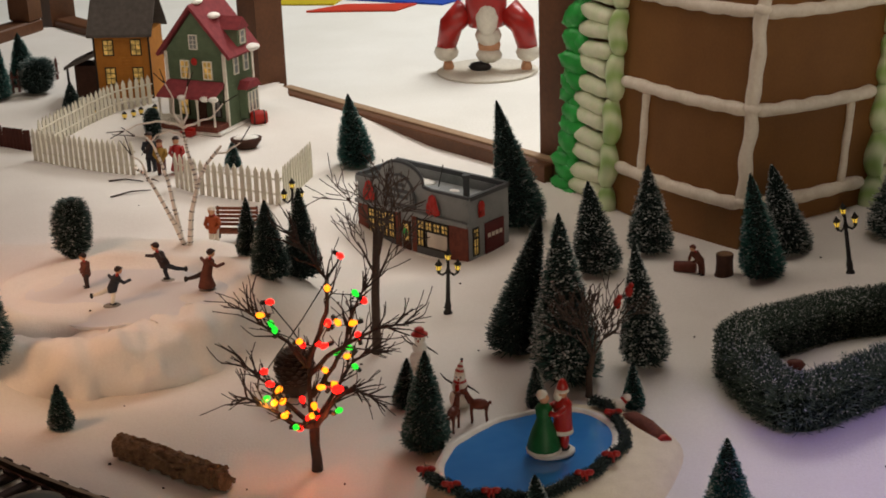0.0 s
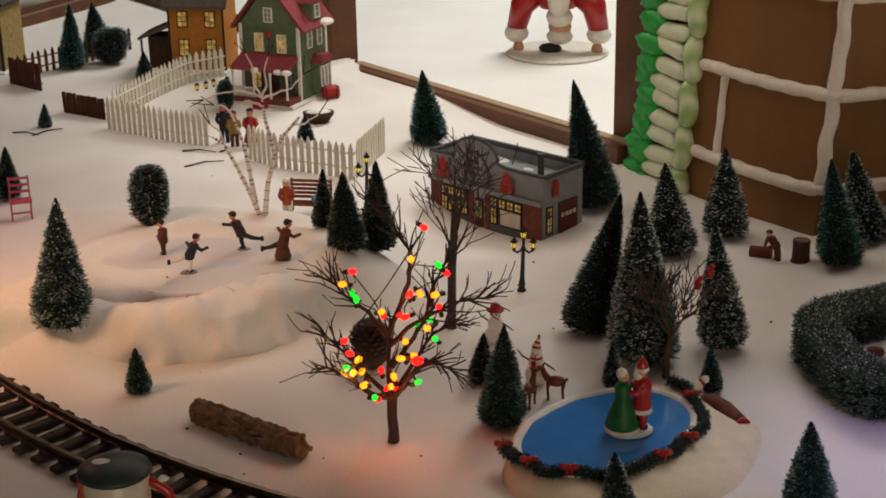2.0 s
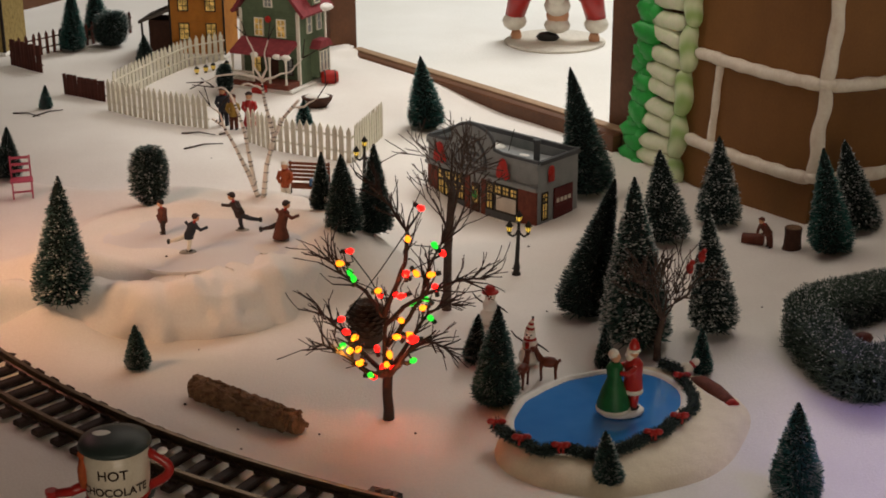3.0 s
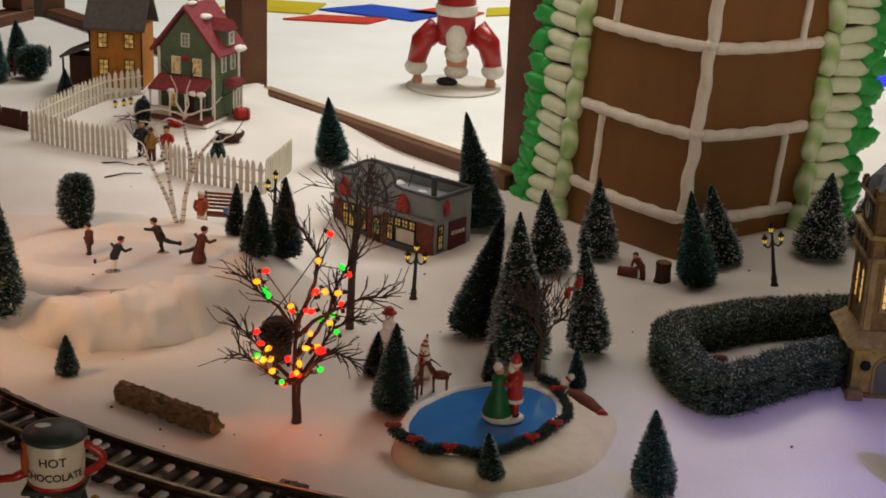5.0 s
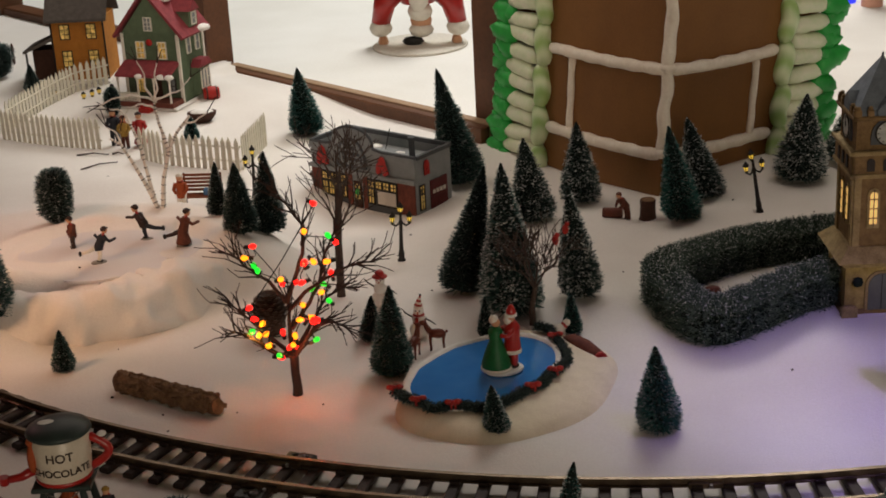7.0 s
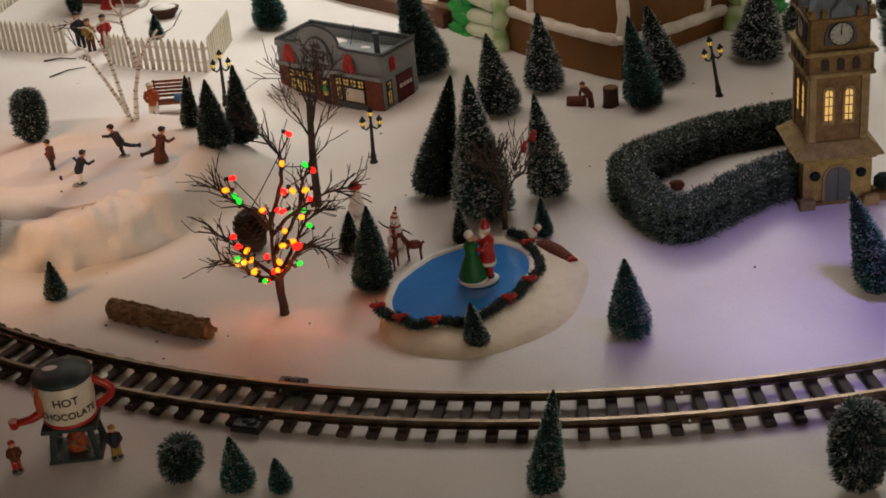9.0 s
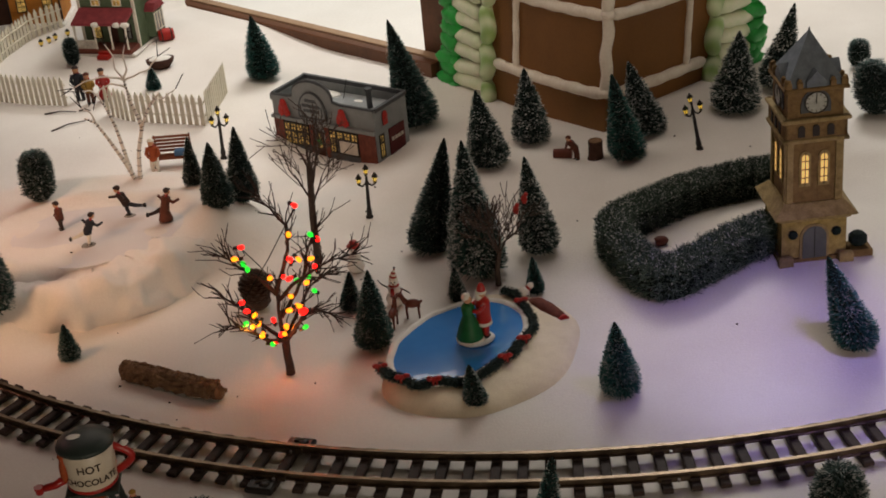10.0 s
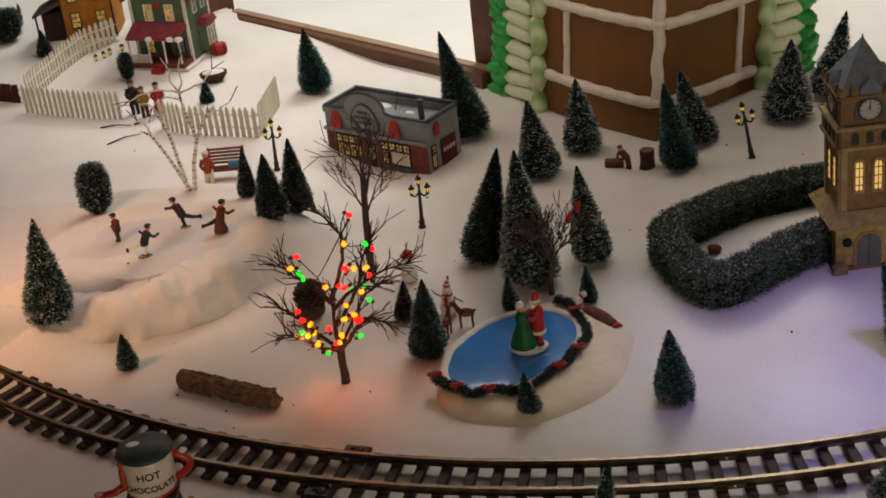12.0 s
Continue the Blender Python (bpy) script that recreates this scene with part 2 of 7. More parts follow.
# Mesh helpers
class Shape:
    def __init__(self):
        self.v, self.f, self.m = [], [], []
        self.k = 0

    def use(self, k):
        self.k = k
        return self

    def add(self, vs, fs, at=None):
        o = len(self.v)
        self.v += [tuple(at @ Vector(p)) for p in vs] if at is not None else [tuple(p) for p in vs]
        self.f += [tuple(i + o for i in f) for f in fs]
        self.m += [self.k] * len(fs)
        return self

    def box(self, x0, x1, y0, y1, z0, z1, at=None, bevel=0.0):
        if bevel <= 0:
            vs = [(x, y, z) for z in (z0, z1) for y in (y0, y1) for x in (x0, x1)]
            return self.add(vs, [(0, 2, 3, 1), (4, 5, 7, 6), (0, 1, 5, 4), (2, 6, 7, 3), (0, 4, 6, 2), (1, 3, 7, 5)], at)
        b = bevel
        ring = lambda i: [(x0 + i, y0 + i + 0), (x1 - i, y0 + i), (x1 - i, y1 - i), (x0 + i, y1 - i)]
        vs, fs = [], []
        for z, i in ((z0, b), (z0 + b, 0), (z1 - b, 0), (z1, b)):
            vs += [(*p, z) for p in ring(i)]
        for r in range(3):
            fs += [(4 * r + j, 4 * r + (j + 1) % 4, 4 * r + 4 + (j + 1) % 4, 4 * r + 4 + j) for j in range(4)]
        return self.add(vs, fs + [(3, 2, 1, 0), (12, 13, 14, 15)], at)

    def lathe(self, prof, n=12, at=None, sx=1.0, sy=1.0, caps=True):
        vs, fs = [], []
        for r, z in prof:
            vs += [(sx * r * math.cos(6.28319 * j / n), sy * r * math.sin(6.28319 * j / n), z) for j in range(n)]
        for i in range(len(prof) - 1):
            fs += [(i * n + j, i * n + (j + 1) % n, (i + 1) * n + (j + 1) % n, (i + 1) * n + j) for j in range(n)]
        if caps:
            fs += [tuple(range(n))[::-1], tuple(range((len(prof) - 1) * n, len(prof) * n))]
        return self.add(vs, fs, at)

    def ball(self, c, r, n=10, sx=1.0, sy=1.0, sz=1.0, at=None):
        k = max(4, n // 2)
        prof = [(max(1e-5, r * math.sin(math.pi * i / k)), -r * sz * math.cos(math.pi * i / k)) for i in range(k + 1)]
        t = Matrix.Translation(c)
        return self.lathe(prof, n, (at @ t) if at is not None else t, sx, sy)

    def tube(self, pts, radii, n=6, at=None):
        pts = [Vector(p) for p in pts]
        if not hasattr(radii, "__len__"):
            radii = [radii] * len(pts)
        vs, fs = [], []
        side = None
        for i, p in enumerate(pts):
            d = (pts[min(i + 1, len(pts) - 1)] - pts[max(i - 1, 0)])
            d = d.normalized() if d.length > 1e-9 else Vector((0, 0, 1))
            if side is None:
                side = d.cross(Vector((0.3, 0.9, 0.2))).normalized()
            side = (side - d * side.dot(d)).normalized()
            up = d.cross(side)
            vs += [p + radii[i] * (side * math.cos(6.28319 * j / n) + up * math.sin(6.28319 * j / n)) for j in range(n)]
        for i in range(len(pts) - 1):
            fs += [(i * n + j, i * n + (j + 1) % n, (i + 1) * n + (j + 1) % n, (i + 1) * n + j) for j in range(n)]
        fs += [tuple(range(n))[::-1], tuple(range((len(pts) - 1) * n, len(pts) * n))]
        return self.add(vs, fs, at)

    def prism(self, outline, y0, y1, at=None):
        """An outline in x, z pushed from y0 to y1."""
        n = len(outline)
        vs = [(x, y0, z) for x, z in outline] + [(x, y1, z) for x, z in outline]
        fs = [tuple(range(n)), tuple(range(2 * n - 1, n - 1, -1))]
        fs += [((j + 1) % n, j, n + j, n + (j + 1) % n) for j in range(n)]
        return self.add(vs, fs, at)

    def slab(self, outline, z0, z1, at=None):
        n = len(outline)
        vs = [(x, y, z0) for x, y in outline] + [(x, y, z1) for x, y in outline]
        fs = [tuple(range(n))[::-1], tuple(range(n, 2 * n))]
        fs += [(j, (j + 1) % n, n + (j + 1) % n, n + j) for j in range(n)]
        return self.add(vs, fs, at)

    def mesh(self, name, mats, smooth=False):
        me = bpy.data.meshes.new(name)
        me.from_pydata(self.v, [], self.f)
        for m in (mats if isinstance(mats, (list, tuple)) else [mats]):
            me.materials.append(m)
        if any(self.m):
            me.polygons.foreach_set("material_index", self.m)
        if smooth:
            me.polygons.foreach_set("use_smooth", [True] * len(self.f))
        me.update()
        return me


def part(name, shape, mats, parent=None, label="", smooth=False):
    me = shape if isinstance(shape, bpy.types.Mesh) else shape.mesh(name, mats, smooth)
    ob = new(name, me)
    if parent is not None:
        ob.parent = parent
    if label:
        ob["label"] = label
    return ob


def thing(name, m, label, category, group="", kind=""):
    ob = new(name)
    ob.empty_display_size = 0.02
    ob.matrix_world = m
    return tagged(ob, label, category, group, kind)


def step(v, a, b):
    t = min(1.0, max(0.0, (v - a) / (b - a)))
    return t * t * (3 - 2 * t)


def ground(x, y):
    """Height of the fleece."""
    left = 1 - step(x, -0.12, 0.10)
    z = (1 - left) * -0.014 * step(y, 0.20, 0.42) * (1 - step(y, 0.72, 0.95))
    z += left * 0.012 * step(y, 0.62, 0.72) + 0.012 * step(y, 1.0, 1.3)
    d = math.hypot((x + 0.40) / 0.40, (y - 0.39) / (0.195 if y < 0.39 else 0.140))
    a = math.atan2((y - 0.39) * 2, x + 0.40)
    d *= 1 + 0.05 * math.sin(5 * a + 1) + 0.03 * math.sin(9 * a)
    z += 0.043 * (1 - step(d, 0.84, 1.08))
    lip = math.exp(-((d - 0.80) / 0.09) ** 2)
    z += 0.009 * lip * (0.6 + 0.4 * math.sin(11 * a)) * (0.75 - 0.25 * math.sin(a))
    n = 0.745 * (x + 0.189) + 0.667 * (y - 1.305)
    along = 0.667 * (x + 0.189) - 0.745 * (y - 1.305)
    z -= 0.008 * step(n, -0.10, 0.0) * step(along, -0.05, 0.10) * (1 - step(along, 0.76, 0.95))
    z += 0.033 * step(x, 0.40, 0.62) * step(y, 0.27, 0.42)
    # cotton ring round the rink, and the heap that carries the pine at its end
    e = math.hypot((x + 0.235) / 0.140, (y - 0.315) / 0.108) + 0.10 * noise.noise((x * 9, y * 9, 8.1))
    flat = 1 - step(e, 0.72, 0.96)
    z = z * (1 - flat) + 0.0455 * flat
    z += 0.012 * math.exp(-((e - 1.02) / 0.13) ** 2) * (1 + 0.5 * noise.noise((x * 22, y * 22, 1.7)))
    z += 0.034 * math.exp(-((x + 0.350) ** 2 + (y - 0.185) ** 2) / 0.0042)
    z += 0.024 * (1 - step(math.hypot(x - 0.62, y - 0.07), 0.08, 0.24))
    z -= 0.016 * math.exp(-((x - 0.06) ** 2 + (y - 0.63) ** 2) / 0.0144)
    rail = min(abs(TRACK_DIST(x, y)) / 0.09, 1.0)
    lumps = step(e, 0.5, 1.0) * 0.0050 * noise.noise((x * 6, y * 6, 0.3)) + 0.0030 * noise.noise((x * 17, y * 17, 2.3))
    bank = 1.0 - step(d, 0.8, 1.3) * 0.6
    lumps += 0.009 * noise.noise((x * 24, y * 24, 5.1)) * math.exp(-((d - 0.98) / 0.14) ** 2)
    z += lumps * bank * (0.15 + 0.85 * rail)
    return z - max(0.0, z - 0.009) * step(n, -0.07, -0.004) * step(along, -0.02, 0.0)


# The track is one wide arc
TRACK_C, TRACK_R = (0.438, 0.919), 1.1815


def TRACK_DIST(x, y):
    return math.hypot(x - TRACK_C[0], (y - TRACK_C[1])) - TRACK_R


def on(x, y, sink=0.0015):
    return ground(x, y) - sink


rng = random.Random(5)


# Setting: fleece, wooden frame, the hall beyond
def wall_line(s, off=0.0):
    """A point along the back frame, s metres from its post, off metres into the hall."""
    ux, uy = 0.667, -0.745
    return (-0.189 + ux * s + 0.745 * off, 1.305 + uy * s + 0.667 * off)


def make_ground():
    xs = np.arange(-1.30, 1.3001, 0.0085)
    ys = np.arange(-0.75, 1.9001, 0.0085)
    keep = lambda x, y: (x + 0.189) * 0.745 + (y - 1.305) * 0.667 < 0.032
    vs, idx, fs = [], {}, []
    for j, y in enumerate(ys):
        for i, x in enumerate(xs):
            if keep(x, y) or x > 0.47:
                idx[i, j] = len(vs)
                vs.append((x, y, ground(x, y)))
    for (i, j) in idx:
        q = [(i, j), (i + 1, j), (i + 1, j + 1), (i, j + 1)]
        if all(k in idx for k in q):
            fs.append(tuple(idx[k] for k in q))
    s = Shape().add(vs, fs)
    tagged(part("ground", s, SNOW, smooth=True), "rolling white cotton fleece laid as snow", "snow", kind="structure")


def make_hall():
    s = Shape().slab([(-4, -3.5), (5, -3.5), (5, 6.5), (-4, 6.5)], -0.09, -0.05)
    tagged(part("floor", s, HALLSNOW), "bright white snow sheet of the hall behind the frame", "floor", kind="structure")
    s = Shape().box(-4, 5, 6.5, 6.6, -0.05, 3.2)
    tagged(part("wall_north", s, ROOMWALL), "plain pale wall far behind", "wall", kind="structure")
    s = Shape().box(-4, 5, -3.6, -3.5, -0.05, 3.2)
    tagged(part("wall_south", s, ROOMWALL), "plain pale wall", "wall", kind="structure")
    s = Shape().box(-4.1, -4, -3.6, 6.6, -0.05, 3.2)
    tagged(part("wall_west", s, ROOMWALL), "plain pale wall", "wall", kind="structure")
    s = Shape().box(5, 5.1, -3.6, 6.6, -0.05, 3.2)
    tagged(part("wall_east", s, ROOMWALL), "plain pale wall", "wall", kind="structure")
    s = Shape().box(-4.1, 5.1, -3.6, 6.6, 3.2, 3.3)
    tagged(part("ceiling", s, ROOMWALL), "plain pale ceiling", "ceiling", kind="structure")


def make_light_block():
    """An unseen wall added over the window openings to keep the hall's light out of the display."""
    rot = math.degrees(math.atan2(-0.745, 0.667))
    ob = part("wall_light_block", Shape().box(-3.0, 2.6, 0.0, 0.05, 0.803, 3.19), ROOMWALL)
    ob.matrix_world = pose(-0.189, 1.305, 0, 0, 0, rot)
    tagged(ob, "plain unseen wall added over the windows to block hall light", "wall", kind="structure")


def make_batting():
    """Lumpy roll of cotton along the front of the rink."""
    path = [(-0.62, 0.235), (-0.50, 0.205), (-0.40, 0.196), (-0.32, 0.200), (-0.25, 0.202), (-0.200, 0.210), (-0.155, 0.240), (-0.115, 0.285), (-0.088, 0.330)]
    n, k = 150, 26
    vs, fs, run, last = [], [], 0.0, None
    for i in range(n + 1):
        u = i / n * (len(path) - 1)
        a = min(int(u), len(path) - 2)
        f = u - a
        x, y = path[a][0] * (1 - f) + path[a + 1][0] * f, path[a][1] * (1 - f) + path[a + 1][1] * f
        b0, b1 = path[max(a - (f < 0.5), 0)], path[min(a + 1 + (f >= 0.5), len(path) - 1)]
        dx, dy = b1[0] - b0[0], b1[1] - b0[1]
        L = math.hypot(dx, dy)
        nx, ny = dy / L, -dx / L
        run += math.hypot(x - last[0], y - last[1]) if last else 0.0
        last = (x, y)
        end = min(1.0, (n - i) / 26) ** 0.6
        R = 0.046 * end + 0.002
        for j in range(k + 1):
            th = math.pi * j / k
            drift = 1.4 * noise.noise((run * 9, 0.5, 2.0))
            w = 1 + 0.20 * noise.noise((run * 16, th * 0.9, 0.3)) + 0.15 * noise.noise((run * 38, th * 2.0, 4.1)) + 0.06 * noise.noise((run * 85, th * 4.5, 7.7))
            w += 0.07 * math.cos(5.0 * th + drift) * math.sin(th)
            vs.append((x + nx * R * math.cos(th) * w, y + ny * R * math.cos(th) * w, -0.003 + 0.053 * end * math.sin(th) * w))
    for i in range(n):
        fs += [(i * (k + 1) + j, i * (k + 1) + j + 1, (i + 1) * (k + 1) + j + 1, (i + 1) * (k + 1) + j) for j in range(k)]
    tagged(part("snow_bank", Shape().add(vs, fs), SNOW, smooth=True), "lumpy roll of cream cotton batting before the rink", "snow bank", kind="structure")


def make_rink():
    """Smooth ice within the cotton ring."""
    o = []
    for i in range(64):
        a = 6.28319 * i / 64
        k = 0.76 + 0.03 * math.sin(3 * a + 1) + 0.02 * math.sin(7 * a)
        o.append((-0.235 + 0.140 * k * math.cos(a), 0.315 + 0.108 * k * math.sin(a)))
    tagged(part("rink_ice", Shape().slab(o, 0.043, 0.0464), RINKICE), "smooth pale grey skating rink ringed by cotton", "ice rink", kind="structure")


def make_frame():
    """Wooden sill and posts round the display's window openings."""
    rot = math.degrees(math.atan2(-0.745, 0.667))
    f = thing("window_1", pose(-0.189, 1.305, 0, 0, 0, rot), "brown stained wooden window frame round the display", "window frame", kind="structure")
    s = Shape().box(-0.105, -0.050, -0.004, 0.05, -0.05, 0.75, bevel=0.003)
    part("window_post", s, OAK, f)
    s = Shape().box(-0.048, 0.612, 0.020, 0.0385, -0.08, 0.012, bevel=0.002)
    part("window_sill", s, OAK, f)
    part("sill_edge", Shape().box(-0.048, 0.612, 0.0390, 0.056, -0.08, 0.0145, bevel=0.001), PALEOAK, f)
    s = Shape().box(0.565, 0.645, 0.058, 0.105, -0.08, 0.75, bevel=0.003)
    part("window_post", s, OAK, f)
    s = Shape().box(-0.80, -0.107, 0.0, 0.045, -0.06, 0.040, bevel=0.003)
    part("window_sill", s, OAK, f)
    s = Shape().box(-0.85, -0.803, -0.004, 0.05, -0.05, 0.75, bevel=0.003)
    part("window_post", s, OAK, f)
    s = Shape().box(-0.85, 0.78, -0.004, 0.05, 0.751, 0.80, bevel=0.003)
    part("window_head", s, OAK, f)


# Bottle-brush trees
def brush(x, y, h, r, lean=(0.0, 0.0), n=2600, frost=0.3, bristle=None, form="cone", z=None, label="", category="brush tree",
          group="bottle brush trees", turn=0.0, name="bottle_brush_tree", flock=0.0):
    rg = random.Random(int(1000 * (x + 3)) + int(1000 * (y + 2)) * 7)
    t = thing(name, pose(x, y, on(x, y) if z is None else z, 0, 0, turn), label, category, group)
    base = min(0.010, 0.07 * h) if form == "cone" else 0.003
    ax = lambda u: Vector((lean[0] * u, lean[1] * u, base + (h - base) * u))

    def rad(u):
        if form == "cone":
            return r * (1 - u) ** 0.80 * (0.86 + 0.14 * min(1, u / 0.08)) + 0.0012
        return r * (max(0.0, 1 - abs(2 * u - 1) ** 2.6)) ** 0.5 + 0.001
    s = Shape().tube([(0, 0, 0), ax(0.0), ax(0.5), ax(1.0)], [0.0022, 0.0018, 0.0014, 0.0008], 6)
    part("wire_stem", s, WIRE, t)
    # Solid near-black filler: the shade inside the bristles as colour
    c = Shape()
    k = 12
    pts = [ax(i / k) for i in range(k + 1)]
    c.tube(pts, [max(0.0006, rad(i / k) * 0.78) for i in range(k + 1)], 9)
    part("shade_core", c, GREENSHADE, t)
    # bristles in dense tufts round the stem, slightly upswept
    b, fl = Shape(), Shape()
    amp = [rg.uniform(0.94, 1.03) for _ in range(40)]
    w = 0.00042 + 0.00018 * (h / 0.1)
    for i in range(int(n * 1.7)):
        u = 1 - math.sqrt(rg.random()) if form == "cone" else rg.random()
        a = rg.uniform(0, 6.28319)
        R = rad(u) * rg.uniform(0.88, 1.04) * amp[int(u * 23) % 20] * amp[20 + int(a * 3) % 20]
        d = Vector((math.cos(a), math.sin(a), rg.uniform(-0.12, 0.42)))
        p0, p1 = ax(u) + d * R * 0.6, ax(u) + d * R
        q = Vector((-math.sin(a), math.cos(a), rg.uniform(-0.8, 0.8))).normalized() * w
        o = len(b.v)
        b.v += [tuple(p0 - q * 1.3), tuple(p0 + q * 1.3), tuple(p1 + q * 0.7), tuple(p1 - q * 0.7)]
        b.f.append((o, o + 1, o + 2, o + 3))
        b.m.append(0)
        patch = 0.55 + 0.9 * noise.noise((x * 40 + p1.x * 90, y * 40 + p1.y * 90, p1.z * 90))
        if rg.random() < max(frost, 0.16) * 1.6 * max(0.0, patch):
            o = len(fl.v)
            a0, a1 = p0.lerp(p1, 0.45 + 0.4 * rg.random()), p1 + d * 0.0006
            fl.v += [tuple(a0 - q), tuple(a0 + q), tuple(a1 + q * 1.1), tuple(a1 - q * 1.1)]
            fl.f.append((o, o + 1, o + 2, o + 3))
            fl.m.append(0)
        if flock and rg.random() < flock * 0.46 * max(0.0, patch):
            e = rg.uniform(0.0005, 0.0014)
            o = len(fl.v)
            fl.v += [tuple(p1 + Vector(v) * e * rg.uniform(0.7, 1.3)) for v in ((1, 0, 0), (-1, 0, 0), (0, 1, 0), (0, -1, 0), (0, 0, 0.7), (0, 0, -0.7))]
            fl.f += [tuple(o + i_ for i_ in f_) for f_ in ((0, 2, 4), (2, 1, 4), (1, 3, 4), (3, 0, 4), (2, 0, 5), (1, 2, 5), (3, 1, 5), (0, 3, 5))]
            fl.m += [0] * 8
    part("bristles", b, bristle or PINE, t)
    if fl.f:
        part("frost", fl, FROST, t, "white frosted tips")
    return t


def make_trees():
    G, D, T = PINE, PINEDARK, PINETEAL
    lab = {"g": "dark green bottle brush pine with frosted tips on the snow", "s": "small dark green bottle brush pine on the snow",
           "d": "plain dark green bottle brush pine on the snow", "t": "teal green bottle brush pine near the window frame",
           "f": "tall bottle brush pine thickly dusted with white frost", "w": "dark bottle brush pine flocked with clumps of snow",
           "o": "rounded dark bottle brush bush dusted with frost"}
    rows = [  # x, y, height, radius, lean, count, frost, bristle, form, label key, flock
        (-0.340, 0.174, 0.136, 0.032, 0.006, 3000, 0.26, G, "cone", "g", 0.3), (-0.248, 0.095, 0.046, 0.013, 0, 1200, 0.10, G, "cone", "s", 0),
        (-0.319, 0.448, 0.072, 0.0235, 0.002, 2600, 0.22, D, "oval", "o", 0.10), (-0.116, 0.425, 0.070, 0.014, 0.002, 1700, 0.06, D, "cone", "d", 0),
        (-0.079, 0.342, 0.089, 0.024, -0.002, 2600, 0.06, D, "cone", "d", 0), (-0.051, 0.385, 0.105, 0.023, 0.001, 2600, 0.14, D, "cone", "d", 0),
        (-0.030, 0.900, 0.107, 0.029, -0.008, 2600, 0.12, T, "cone", "t", 0), (0.198, 0.690, 0.170, 0.036, -0.030, 3200, 0.10, G, "cone", "d", 0),
        (0.176, 0.250, 0.150, 0.031, 0.030, 3000, 0.10, D, "cone", "d", 0), (0.228, 0.178, 0.173, 0.037, -0.008, 4400, 0.38, G, "cone", "f", 0.62),
        (0.306, 0.205, 0.130, 0.027, -0.012, 3200, 0.35, D, "cone", "f", 0.55), (0.282, 0.508, 0.114, 0.032, -0.012, 2200, 0.30, D, "cone", "w", 0.6),
        (0.350, 0.572, 0.113, 0.030, -0.004, 2200, 0.28, D, "cone", "w", 0.6), (0.466, 0.458, 0.127, 0.028, -0.018, 3000, 0.12, T, "cone", "g", 0),
        (0.508, 0.515, 0.111, 0.030, -0.026, 2400, 0.34, D, "cone", "w", 0.5), (0.094, 0.036, 0.097, 0.023, 0.002, 3000, 0.10, G, "cone", "g", 0),
        (0.072, 0.125, 0.051, 0.013, 0.003, 1500, 0.35, G, "cone", "s", 0), (0.196, 0.120, 0.043, 0.011, -0.002, 1300, 0.30, G, "cone", "s", 0),
        (0.286, 0.112, 0.047, 0.011, -0.002, 1300, 0.15, T, "cone", "s", 0), (0.190, -0.106, 0.052, 0.014, -0.004, 1700, 0.30, G, "cone", "s", 0),
        (0.339, -0.115, 0.085, 0.023, -0.004, 2800, 0.30, T, "cone", "g", 0), (0.638, 0.540, 0.119, 0.039, 0.006, 2400, 0.36, D, "cone", "w", 0.9),
        (0.590, -0.102, 0.112, 0.026, -0.034, 2800, 0.25, T, "cone", "g", 0), (0.222, -0.350, 0.100, 0.017, 0.012, 2200, 0.35, T, "cone", "g", 0),
        (0.471, -0.395, 0.083, 0.025, 0, 2600, 0.50, D, "oval", "o", 0), (-0.086, -0.272, 0.042, 0.020, 0.005, 1600, 0.30, D, "oval", "o", 0),
        (-0.035, -0.292, 0.054, 0.016, -0.002, 1500, 0.25, T, "cone", "s", 0), (0.001, -0.300, 0.033, 0.011, -0.002, 1100, 0.20, T, "cone", "s", 0),
        (-0.560, 0.660, 0.070, 0.019, 0.003, 1800, 0.10, D, "cone", "d", 0), (0.712, 0.600, 0.128, 0.030, 0.028, 2200, 0.34, D, "cone", "w", 0.9),
        (0.815, 0.470, 0.078, 0.028, -0.008, 2400, 0.35, D, "oval", "o", 0), (0.850, 0.640, 0.044, 0.017, 0, 1200, 0.20, D, "oval", "o", 0),
        (-0.655, 1.285, 0.112, 0.025, 0.004, 2000, 0.10, T, "cone", "g", 0), (-0.640, 1.395, 0.092, 0.030, -0.006, 2000, 0.12, T, "cone", "g", 0),
        (-0.602, 1.325, 0.060, 0.032, 0.006, 2000, 0.18, D, "oval", "o", 0), (-0.605, 0.965, 0.037, 0.011, 0.002, 900, 0.05, T, "cone", "s", 0),
        (-0.535, 0.430, 0.085, 0.022, 0.002, 2000, 0.12, D, "cone", "d", 0),
    ]
    for x, y, h, r, lean, n, fr, bm, form, k, fk in rows:
        oval = form == "oval"
        brush(x, y, h, r, (lean, 0.0), n, fr, bm, form, None, lab[k], "brush tree", "bottle brush trees",
              name="bottle_brush_bush" if oval else "bottle_brush_tree", flock=fk)


